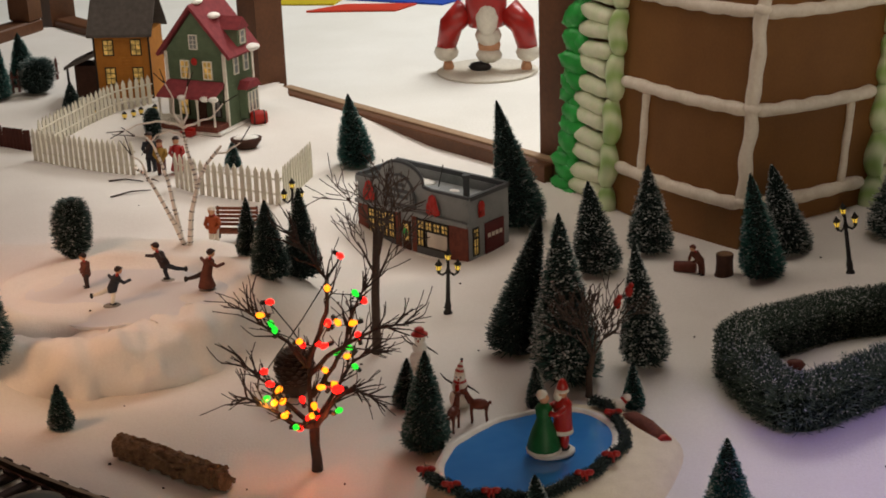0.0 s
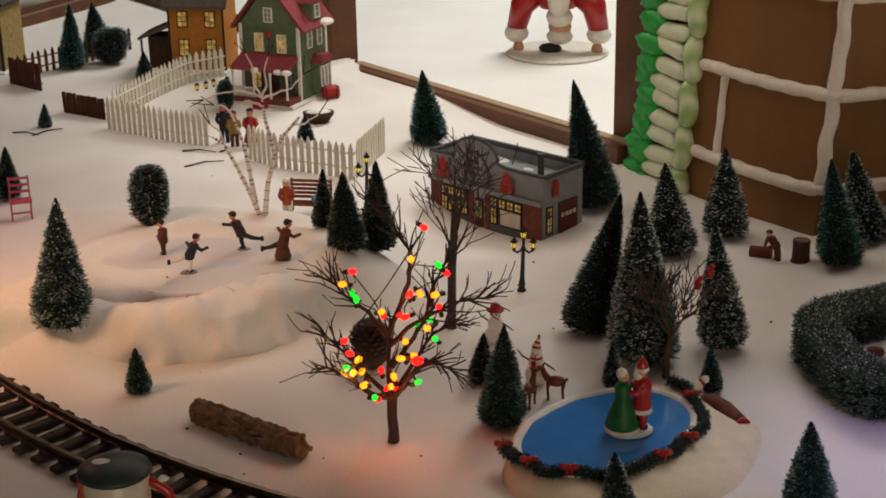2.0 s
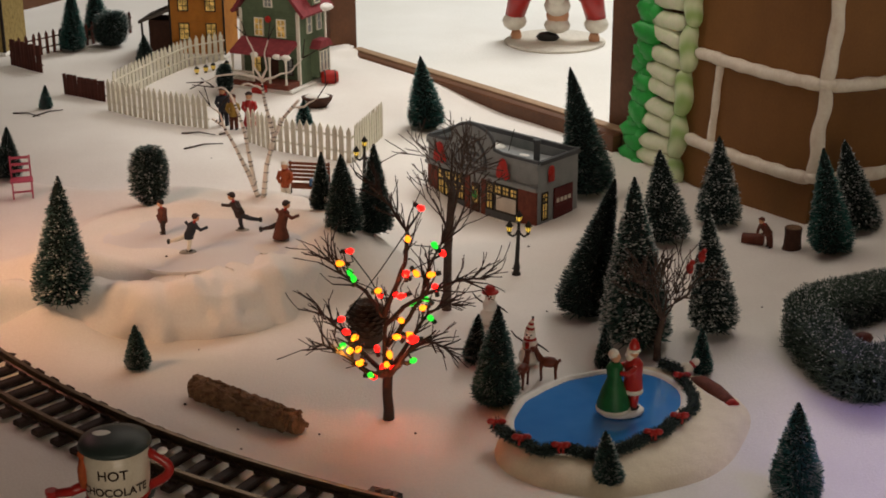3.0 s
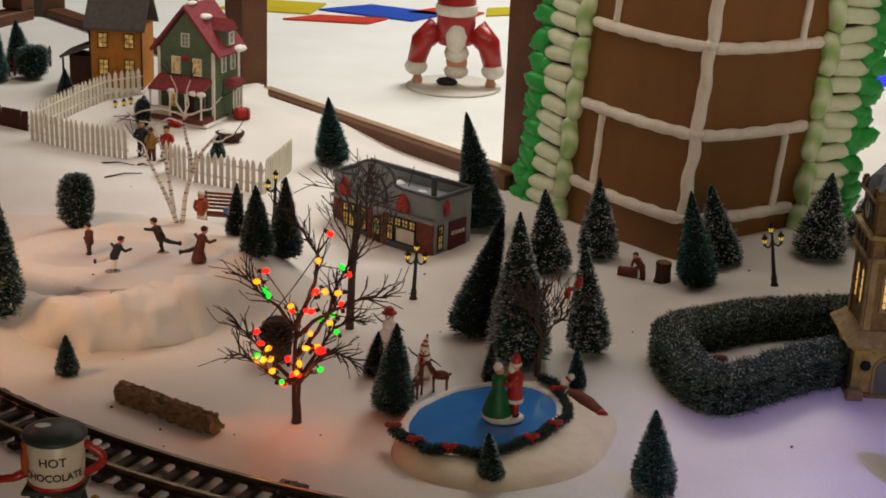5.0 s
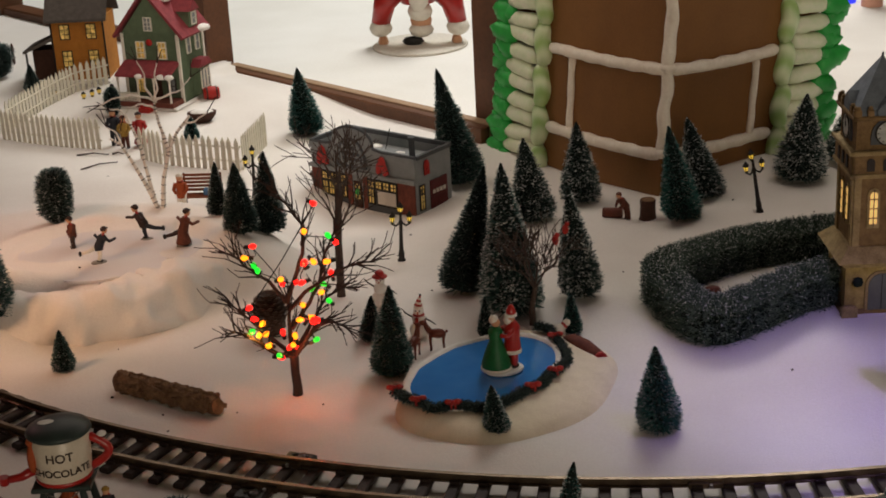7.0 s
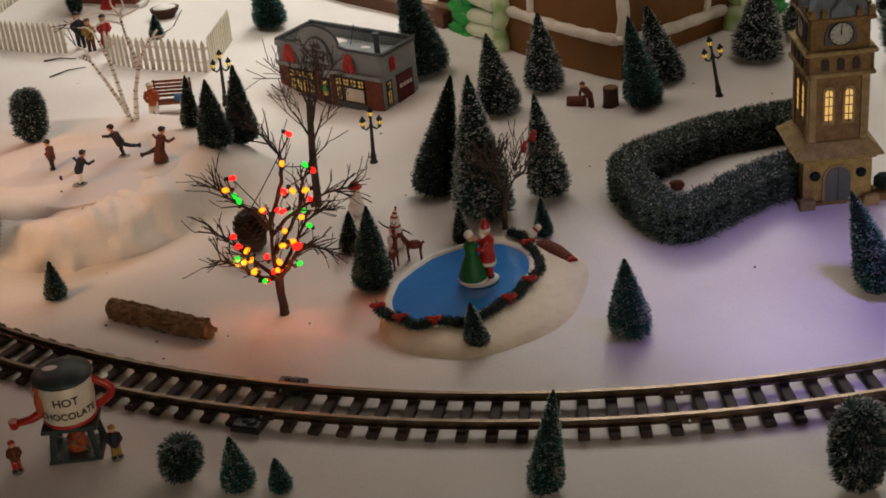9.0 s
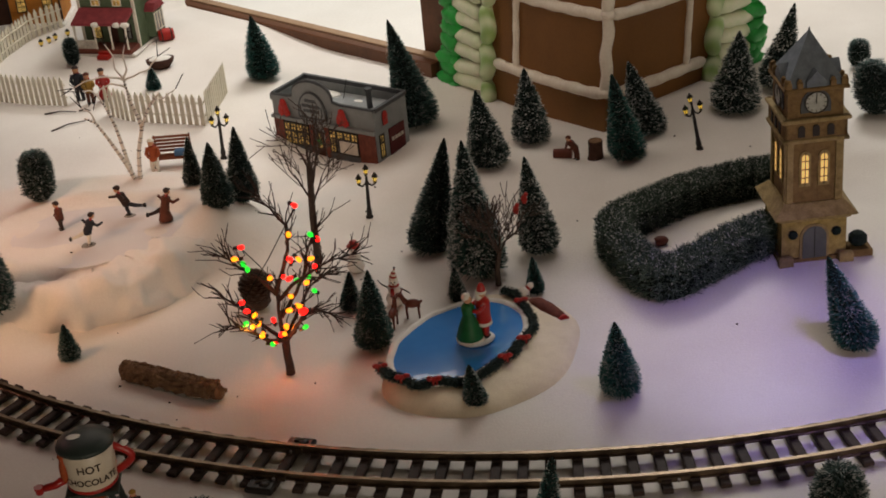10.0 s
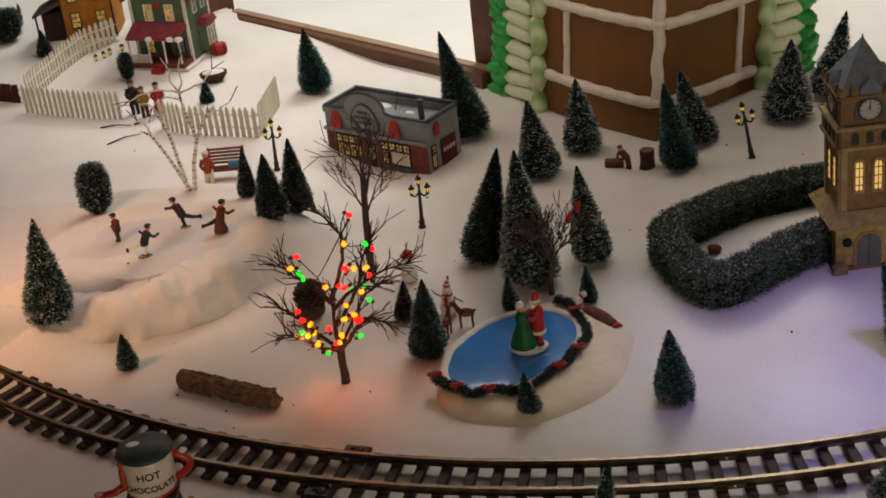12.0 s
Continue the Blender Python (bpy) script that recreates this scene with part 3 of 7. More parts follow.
# Small window with lit pane and bars, on a wall that faces -y at y
def lit_window(parent, x, z, w, h, y, glow, frame_mat, nx=2, nz=2, at=None, bar=0.0009):
    at = at or Matrix()
    e = bar * 1.5
    x0, x1, z0, z1 = x - w / 2, x + w / 2, z, z + h
    ring = []
    for yy in (y - 0.0020, y + 0.001):
        for k in (e, 0.0):
            ring += [(x0 - k, yy, z0 - k), (x1 + k, yy, z0 - k), (x1 + k, yy, z1 + k), (x0 - k, yy, z1 + k)]
    fs = []
    for j in range(4):
        n = (j + 1) % 4
        fs += [(j, n, 4 + n, 4 + j), (8 + n, 8 + j, 12 + j, 12 + n), (n, j, 8 + j, 8 + n), (4 + j, 4 + n, 12 + n, 12 + j)]
    wdw = part("window", Shape().add(ring, fs, at), frame_mat, parent)
    part("pane", Shape().box(x0, x1, y - 0.0006, y + 0.0005, z0, z1, at), glow, wdw)
    for i in range(1, nx):
        q = x0 + w * i / nx
        part("glazing_bar", Shape().box(q - bar / 2, q + bar / 2, y - 0.0015, y - 0.0007, z0, z1, at), frame_mat, wdw)
    for i in range(1, nz):
        q = z0 + h * i / nz
        part("glazing_bar", Shape().box(x0, x1, y - 0.0013, y - 0.0007, q - bar / 2, q + bar / 2, at), frame_mat, wdw)
    return wdw


def right_face(w):
    """Turns a front face at y = 0 into the right-hand face at x = w."""
    return Matrix.Translation((w, 0, 0)) @ Matrix.Rotation(radians(90), 4, "Z")


def make_shop():
    """Grey fire-hall shop with an arched parapet; origin at its front left corner."""
    w, d, h = 0.186, 0.078, 0.064
    t = thing("village_shop", pose(-0.013, 0.700, -0.031, 0, 0, -39.7) @ Matrix.Diagonal((1, 1, 1.32, 1)), "grey stucco village shop with arched parapet and lit windows", "model house")
    base = Shape().box(-0.004, w + 0.008, -0.008, d + 0.002, -0.006, 0.002, bevel=0.0012)
    part("base", base, FLOCK, t, "snowy base plate")
    s = Shape().box(0, w, 0, 0.004, 0.0, h)
    s.box(0, w, d - 0.004, d, 0, h).box(0, 0.004, 0.004, d - 0.004, 0, h).box(w - 0.004, w, 0.004, d - 0.004, 0, h)
    part("wall", s, GREYW, t)
    part("roof", Shape().box(0.004, w - 0.004, 0.004, d - 0.004, h - 0.012, h - 0.009), ROOFG, t)
    # curved parapet over the front
    pts = [(-0.001, h - 0.004), (w + 0.001, h - 0.004), (w + 0.001, h + 0.002), (0.128, h + 0.002)]
    for i in range(15):
        a = math.pi * i / 14
        pts.append((0.078 + 0.036 * math.cos(a), h + 0.004 + 0.020 * math.sin(a) ** 0.8))
    pts += [(0.030, h + 0.002), (-0.001, h + 0.002)]
    part("parapet", Shape().prism(pts, -0.003, 0.003), GREYW, t)
    # dark coping follows the parapet
    line = [(x, 0.0, z + 0.001) for x, z in pts[2:]]
    part("coping", Shape().tube([(-0.001, 0, h + 0.002)] + line[::-1][1:] + [], 0.0021, 6), TRIMG, t)
    c = Shape().box(-0.002, 0.003, 0.003, d + 0.002, h, h + 0.004).box(w - 0.003, w + 0.002, 0.003, d + 0.002, h, h + 0.004)
    c.box(-0.002, w + 0.002, d - 0.003, d + 0.002, h, h + 0.0045)
    part("coping", c, TRIMG, t)
    # arched sign with bars for lettering
    o = [(0.078 + 0.026 * math.cos(math.pi * i / 12), 0.052 + 0.026 * math.sin(math.pi * i / 12)) for i in range(13)]
    sign = part("sign", Shape().prism(o + [(0.052, 0.046), (0.104, 0.046)], -0.0050, -0.003), TRIMG, t, "arched sign board")
    o2 = [(0.078 + 0.0225 * math.cos(math.pi * i / 12), 0.0535 + 0.0225 * math.sin(math.pi * i / 12)) for i in range(13)]
    part("field", Shape().prism(o2 + [(0.0555, 0.049), (0.1005, 0.049)], -0.0057, -0.005), GREYW, sign)
    b = Shape()
    for z, x0, x1 in ((0.066, 0.068, 0.088), (0.060, 0.062, 0.094), (0.054, 0.064, 0.092)):
        b.box(x0, x1, -0.0066, -0.0057, z, z + 0.0032)
    b.box(0.058, 0.0595, -0.0066, -0.0057, 0.051, 0.062).box(0.0965, 0.098, -0.0066, -0.0057, 0.051, 0.062)
    part("lettering", b, TRIMG, sign)
    # red wreath bows
    for x in (0.024, 0.132):
        bow = Shape().ball((x, -0.0045, 0.057), 0.0075, 8, sy=0.5).ball((x - 0.005, -0.005, 0.050), 0.0055, 8, sy=0.5, sz=1.3)
        bow.ball((x + 0.005, -0.005, 0.050), 0.0055, 8, sy=0.5, sz=1.3).box(x - 0.0105, x + 0.0105, -0.005, -0.003, 0.045, 0.050)
        part("bow", bow, REDP, t)
    rf = right_face(w)
    part("bow", Shape().ball((0.022, -0.003, 0.056), 0.006, 8, sy=0.5, at=rf).box(0.017, 0.027, -0.004, -0.002, 0.046, 0.054, rf), REDP, t)
    part("cornice", Shape().box(-0.002, w + 0.001, -0.005, -0.0005, 0.0385, 0.043, bevel=0.001), GREYW, t)
    # brick shop front
    for x0, x1 in ((0.0005, 0.018), (0.066, 0.074), (0.094, 0.102), (0.156, 0.1855)):
        part("pier", Shape().box(x0, x1, -0.0022, -0.0002, 0.002, 0.038), BRICK, t)
    part("plinth", Shape().box(0.0182, 0.0658, -0.003, -0.0002, 0.002, 0.010), TRIMG, t)
    part("plinth", Shape().box(0.1022, 0.1558, -0.003, -0.0002, 0.002, 0.009), TRIMG, t)
    for i in range(4):
        lit_window(t, 0.0245 + 0.0115 * i, 0.0115, 0.0088, 0.0135, -0.0012, GLOWWIN, DARKP, 2, 2)
        lit_window(t, 0.0245 + 0.0115 * i, 0.0275, 0.0088, 0.0075, -0.0012, GLOWWIN, DARKP, 2, 2)
    for i in range(4):
        lit_window(t, 0.1090 + 0.0132 * i, 0.0275, 0.0100, 0.0075, -0.0012, GLOWWIN, DARKP, 2, 2)
    lit_window(t, 0.1085, 0.0105, 0.0088, 0.0150, -0.0012, GLOWWIN, DARKP, 2, 2)
    w2 = lit_window(t, 0.136, 0.0105, 0.034, 0.0150, -0.0012, PALE, DARKP, 1, 1)
    door = part("door", Shape().box(0.0775, 0.0905, -0.0022, -0.0004, 0.002, 0.031), WOODD, t, "dark wood shop door")
    part("pane", Shape().box(0.0800, 0.0880, -0.0030, -0.0022, 0.012, 0.028), GLOWWIN, door)
    part("wreath", Shape().lathe([(0.0022, 0), (0.0032, 0.0006), (0.0042, 0), (0.0032, -0.0006)], 10, Matrix.Translation((0.084, -0.0036, 0.020)) @ Matrix.Rotation(radians(90), 4, "X")), GREENICE, door)
    lit_window(t, 0.0125, 0.0105, 0.0085, 0.015, 0.0, GLOWWIN, DARKP, 2, 2, rf)
    lit_window(t, 0.0125, 0.0275, 0.0085, 0.0075, 0.0, GLOWWIN, DARKP, 2, 2, rf)
    g = part("garage_door", Shape().box(0.030, 0.066, -0.0022, -0.0002, 0.002, 0.037, rf), MAROON, t, "maroon garage door")
    for i in range(3):
        part("rib", Shape().box(0.0305, 0.0655, -0.003, -0.0022, 0.010 + 0.0085 * i, 0.0112 + 0.0085 * i, rf), MAROON, g)
    for i in range(4):
        part("pane", Shape().box(0.0340 + 0.0075 * i, 0.0390 + 0.0075 * i, -0.003, -0.0022, 0.0225, 0.0265, rf), PALE, g)
    ch = Shape().lathe([(0.0042, 0), (0.0040, 0.020), (0.0055, 0.021), (0.0055, 0.024), (0.003, 0.024)], 10, Matrix.Translation((0.150, 0.040, h - 0.010)))
    part("chimney", ch, TRIMG, t)
    for x, y, sx in ((0.045, 0.040, 0.028), (0.128, 0.030, 0.009), (0.118, 0.054, 0.008), (0.060, 0.060, 0.020)):
        part("snow_patch", Shape().ball((x, y, h - 0.009), sx, 12, sy=0.6, sz=0.09), FLOCK, t, smooth=True)
    part("pole", Shape().tube([(0.090, 0.055, h - 0.01), (0.098, 0.057, h + 0.014)], 0.0006, 5), BLACKIRON, t)


def make_gingerbread():
    """Tall gingerbread house, corner towards the camera."""
    c, yaw = Vector((0.452, 0.560)), 32.6
    t = thing("gingerbread_house", Matrix.Translation((c.x, c.y, -0.03)) @ Matrix.Rotation(radians(4.0), 4, "Y") @ Matrix.Rotation(radians(yaw), 4, "Z"), "large brown gingerbread house piped with white icing", "gingerbread house")
    WR, WL, H = 0.207, 0.247, 0.62
    part("wall", Shape().box(0, WR, 0, WL, 0, H, bevel=0.002), GINGER, t)
    rg = random.Random(3)

    def pipe(pts, r, face, name="icing"):
        n = max(4, int(((Vector(pts[-1]) - Vector(pts[0])).length) / 0.006))
        q, rr = [], []
        a, b = Vector(pts[0]), Vector(pts[-1])
        ph = rg.uniform(0, 6)
        for i in range(n + 1):
            p = a.lerp(b, i / n)
            sag = pts[1] * math.sin(math.pi * i / n) if len(pts) == 3 else 0
            wob = 0.0005 * math.sin(ph + i * 0.7)
            q.append((p.x + wob, -0.001 - r * 0.30, p.y + sag + 0.0005 * math.sin(ph * 2 + i * 0.9)))
            rr.append(r * (1 + 0.07 * math.sin(ph + i * 0.9) + rg.uniform(-0.03, 0.03)))
        rr[0] *= 0.75
        rr[-1] *= 0.75
        part(name, Shape().tube(q, rr, 8, face), ICING, t, smooth=True)
    right = Matrix()
    left = Matrix(((0, 1, 0, 0), (1, 0, 0, 0), (0, 0, 1, 0), (0, 0, 0, 1)))
    part("corner_icing", Shape().tube([(-0.001 + 0.0014 * math.sin(i * 0.6), -0.001 + 0.0012 * math.sin(i * 0.9), 0.075 + i * 0.0075) for i in range(70)],
                                      [0.0084 * (1 + 0.07 * math.sin(i * 1.1) + 0.05 * math.sin(i * 0.37)) for i in range(70)], 9), ICING, t, smooth=True)
    for k in range(5):
        zc = 0.078 + 0.116 * k
        for face, e in ((right, WR - 0.012), (left, WL - 0.012)):
            pipe(((0.004, zc), -0.003, (e, zc + (0.006 if face is right else -0.016))), 0.0082, face)
            if k % 2 == 0 and k < 4:
                pipe(((e - (0.036 if face is right else 0.046), zc + (0.004 if face is right else -0.013)), (e - (0.035 if face is right else 0.045), zc + (0.114 if face is right else 0.098))), 0.0052, face)
        part("icing_blob", Shape().ball((-0.002, -0.002, zc + 0.004), 0.0105, 10, sz=0.7), ICING, t, smooth=True)
    # candy columns at both outer edges
    for face, W in ((right, WR), (left, WL)):
        for i in range(26):
            z = -0.010 + 0.0240 * i + rg.uniform(-0.002, 0.002)
            roll = Matrix.Translation((W + 0.050, -0.002, z)) @ Matrix.Rotation(radians(90 + rg.uniform(-7, 7)), 4, "Y")
            prof = [(0.004, -0.035), (0.0095, -0.033), (0.0122, -0.016), (0.0114, 0.0), (0.0124, 0.016), (0.0100, 0.033), (0.004, 0.035)]
            part("candy_roll", Shape().lathe(prof, 12, face @ roll), CANDYW, t, smooth=True)
        for i in range(10):
            z0 = -0.030 + 0.060 * i
            q = [(W + 0.004 + 0.003 * math.sin(j * 0.8 + i), -0.006, z0 + 0.0065 * j) for j in range(10)]
            part("mint_twist", Shape().tube(q, [0.008, 0.0112, 0.0125, 0.013, 0.0132, 0.0132, 0.013, 0.0125, 0.0112, 0.0075], 10, face), MINT, t, smooth=True)
        for i in range(19):
            z = -0.018 + 0.033 * i
            for a in range(4):
                at = Matrix.Translation((W + 0.090 + rg.uniform(-0.008, 0.008), -0.004 + rg.uniform(-0.006, 0.004), z + rg.uniform(-0.012, 0.012)))
                at = face @ at @ Matrix.Rotation(radians(90 + rg.uniform(-38, 38)), 4, "Y") @ Matrix.Rotation(rg.uniform(-0.3, 0.3), 4, "X")
                k = rg.uniform(0.85, 1.2)
                prof = [(0.003, -0.014), (0.0105, -0.010), (0.0135, -0.002), (0.0125, 0.005), (0.0145, 0.008), (0.0100, 0.015), (0.0110, 0.018), (0.0040, 0.026), (0.0010, 0.030)]
                part("icing_leaf", Shape().lathe([(p * k, q * k) for p, q in prof], 10, at, 1.0, 0.75), GREENICE, t, smooth=True)
        part("side_board", Shape().box(W + 0.004, W + (0.098 if face is left else 0.085), 0.012, 0.024, 0, H, face), GINGER, t)


def make_tower():
    """Clock tower; origin at the middle of its base."""
    t = thing("clock_tower", pose(0.598, 0.100, on(0.598, 0.10), 0, 0, -2), "tan stone clock tower with slate roof and lit windows", "clock tower")
    b = 0.0365
    part("base", Shape().box(-b - 0.004, b + 0.004, -b - 0.004, b + 0.004, 0, 0.006, bevel=0.001), STONEB, t)
    part("lower_wall", Shape().box(-b, b, -b, b, 0.006, 0.058, bevel=0.001), STONE2, t)
    sk = Shape().lathe([(0.064, 0.058), (0.066, 0.060), (0.048, 0.073), (0.045, 0.073)], 4, Matrix.Rotation(radians(45), 4, "Z"))
    part("skirt_roof", sk, STONE, t)
    part("cornice", Shape().box(-b - 0.004, b + 0.004, -b - 0.004, b + 0.004, 0.053, 0.058, bevel=0.0012), STONE, t)
    s = 0.0305
    part("shaft_wall", Shape().box(-s, s, -s, s, 0.070, 0.205, bevel=0.001), STONEB, t)
    faces = [Matrix.Rotation(radians(90 * k), 4, "Z") for k in range(4)]
    for k, f in enumerate(faces):
        for x in (-s, s - 0.007):
            part("corner_pier", Shape().box(x, x + 0.007, -s - 0.002, -s - 0.0002, 0.073, 0.150, f), STONE, t)
        part("belt", Shape().box(-s - 0.006, s + 0.006, -s - 0.006, -s - 0.0005, 0.146, 0.151, f, bevel=0.001), STONE, t)
        part("gallery", Shape().box(-s - 0.004, s + 0.004, -s - 0.004, -s - 0.0005, 0.1512, 0.170, f), STONEB, t)
        part("belt", Shape().box(-s - 0.007, s + 0.007, -s - 0.0075, -s - 0.0005, 0.1702, 0.175, f, bevel=0.001), STONE, t)
        for x in (-0.016, 0.0, 0.016):
            o = [(x + 0.0038 * math.cos(a), 0.163 + 0.0038 * math.sin(a)) for a in [math.pi * i / 8 for i in range(9)]]
            part("niche", Shape().prism(o + [(x - 0.0038, 0.1535), (x + 0.0038, 0.1535)], -s - 0.0052, -s - 0.004, f), DARKP, t)
        for x in (-0.0105, 0.0105):
            arch = lambda r, z0, z1, y0, y1: Shape().prism([(x + r * math.cos(a), z1 + r * math.sin(a)) for a in [math.pi * i / 8 for i in range(9)]] + [(x - r, z0), (x + r, z0)], y0, y1, f)
            w_ = part("window", arch(0.0064, 0.092, 0.128, -s - 0.0016, -s - 0.0002), STONE, t)
            part("pane", arch(0.0037, 0.097, 0.127, -s - 0.0024, -s - 0.0016), GLOWTOW, w_)
            bars = Shape().box(x - 0.0004, x + 0.0004, -s - 0.0032, -s - 0.0025, 0.094, 0.133, f)
            for z in (0.103, 0.113, 0.123):
                bars.box(x - 0.0043, x + 0.0043, -s - 0.0032, -s - 0.0025, z, z + 0.0008, f)
            part("bars", bars, DARKP, w_)
        at = f @ Matrix.Translation((0, -s - 0.0003, 0.192)) @ Matrix.Rotation(radians(90), 4, "X")
        arch_o = [(0.0165 * math.cos(math.pi * i / 12), 0.189 + 0.0175 * math.sin(math.pi * i / 12)) for i in range(13)] + [(-0.0165, 0.180), (0.0165, 0.180)]
        part("clock_surround", Shape().prism(arch_o, -s - 0.0016, -s - 0.0002, f), TRIMG, t)
        dial = part("clock_dial", Shape().lathe([(0.0116, 0.0015), (0.0116, 0.0026), (0.001, 0.0027)], 24, at), DIAL, t, "pale round clock dial")
        ring = Shape().lathe([(0.0116, 0.0026), (0.0130, 0.0026), (0.0130, 0.0034), (0.0116, 0.0034)], 24, at, caps=False)
        part("rim", ring, DARKP, dial)
        pointer_ = Shape().box(-0.0005, 0.0005, -0.001, 0.0095, 0.0029, 0.0034, at).box(-0.0042, 0.0005, -0.0004, 0.0004, 0.0029, 0.0034, at @ Matrix.Rotation(radians(-60), 4, "Z"))
        for i in range(12):
            pointer_.box(-0.0004, 0.0004, 0.0088, 0.0110, 0.0028, 0.0031, at @ Matrix.Rotation(radians(30 * i), 4, "Z"))
        part("pointer", pointer_, DARKP, dial)
        part("eave", Shape().box(-s - 0.005, s + 0.005, -s - 0.005, -s - 0.0005, 0.2052, 0.2095, f, bevel=0.001), STONEB, t)
        # gabled dormer and crown blocks
        part("dormer", Shape().prism([(-0.011, 0.2098), (0.011, 0.2098), (0.011, 0.216), (0, 0.228), (-0.011, 0.216)], -s - 0.003, -0.008, f), SLATE, t)
        for x in (-0.030, -0.018, 0.018, 0.030):
            part("crown_block", Shape().box(x - 0.003, x + 0.003, -s - 0.004, -s + 0.001, 0.2098, 0.216, f).ball((x, -s - 0.0015, 0.2175), 0.0026, 7, at=f), STONEB, t)
    part("roof", Shape().lathe([(0.045, 0.2097), (0.040, 0.217), (0.0015, 0.262), (0.0008, 0.266)], 4, Matrix.Rotation(radians(45), 4, "Z")), SLATE, t)
    o = [(0.0135 * math.cos(math.pi * i / 10), 0.032 + 0.0135 * math.sin(math.pi * i / 10)) for i in range(11)]
    part("door_arch", Shape().prism([(1.22 * x, (z - 0.03) * 1.15 + 0.03) for x, z in o] + [(-0.0165, 0.006), (0.0165, 0.006)], -b - 0.0022, -b - 0.0002), STONE, t)
    d = part("door", Shape().prism(o + [(-0.0135, 0.0062), (0.0135, 0.0062)], -b - 0.0032, -b - 0.0022), GREYDOOR, t, "grey arched double door")
    part("door_gap", Shape().box(-0.0004, 0.0004, -b - 0.0037, -b - 0.0032, 0.007, 0.045), DARKP, d)
    for x in (-0.0245, 0.0245):
        part("wreath", Shape().ball((x, -b - 0.003, 0.037), 0.0058, 9, sy=0.6), GREENSHADE, t)
    for x in (-0.034, 0.034):
        part("buttress", Shape().box(x - 0.008, x + 0.008, -b - 0.013, -b - 0.0042, 0, 0.013, bevel=0.0015), STONE, t)
    part("side_stair", Shape().box(b + 0.005, b + 0.030, -b - 0.004, -b + 0.020, 0, 0.010, bevel=0.001), STONEB, t)
    part("planter", Shape().ball((b + 0.016, -b + 0.008, 0.019), 0.0115, 10, sz=0.8), GREENSHADE, t)


def make_ledge():
    a, b = Vector((-0.735, 1.865)), Vector((-0.98, 1.28))
    ang = math.degrees(math.atan2(b.y - a.y, b.x - a.x))
    f = thing("window_2", pose(a.x, a.y, 0, 0, 0, ang), "brown wooden ledge closing the display's side", "window frame", kind="structure")
    L = (b - a).length
    part("window_sill", Shape().box(0, L, -0.05, -0.002, -0.05, 0.048, bevel=0.003), OAK, f)
    part("window_post", Shape().box(0.0, 0.04, -0.0515, -0.001, 0.0482, 0.6, bevel=0.003), OAK, f)


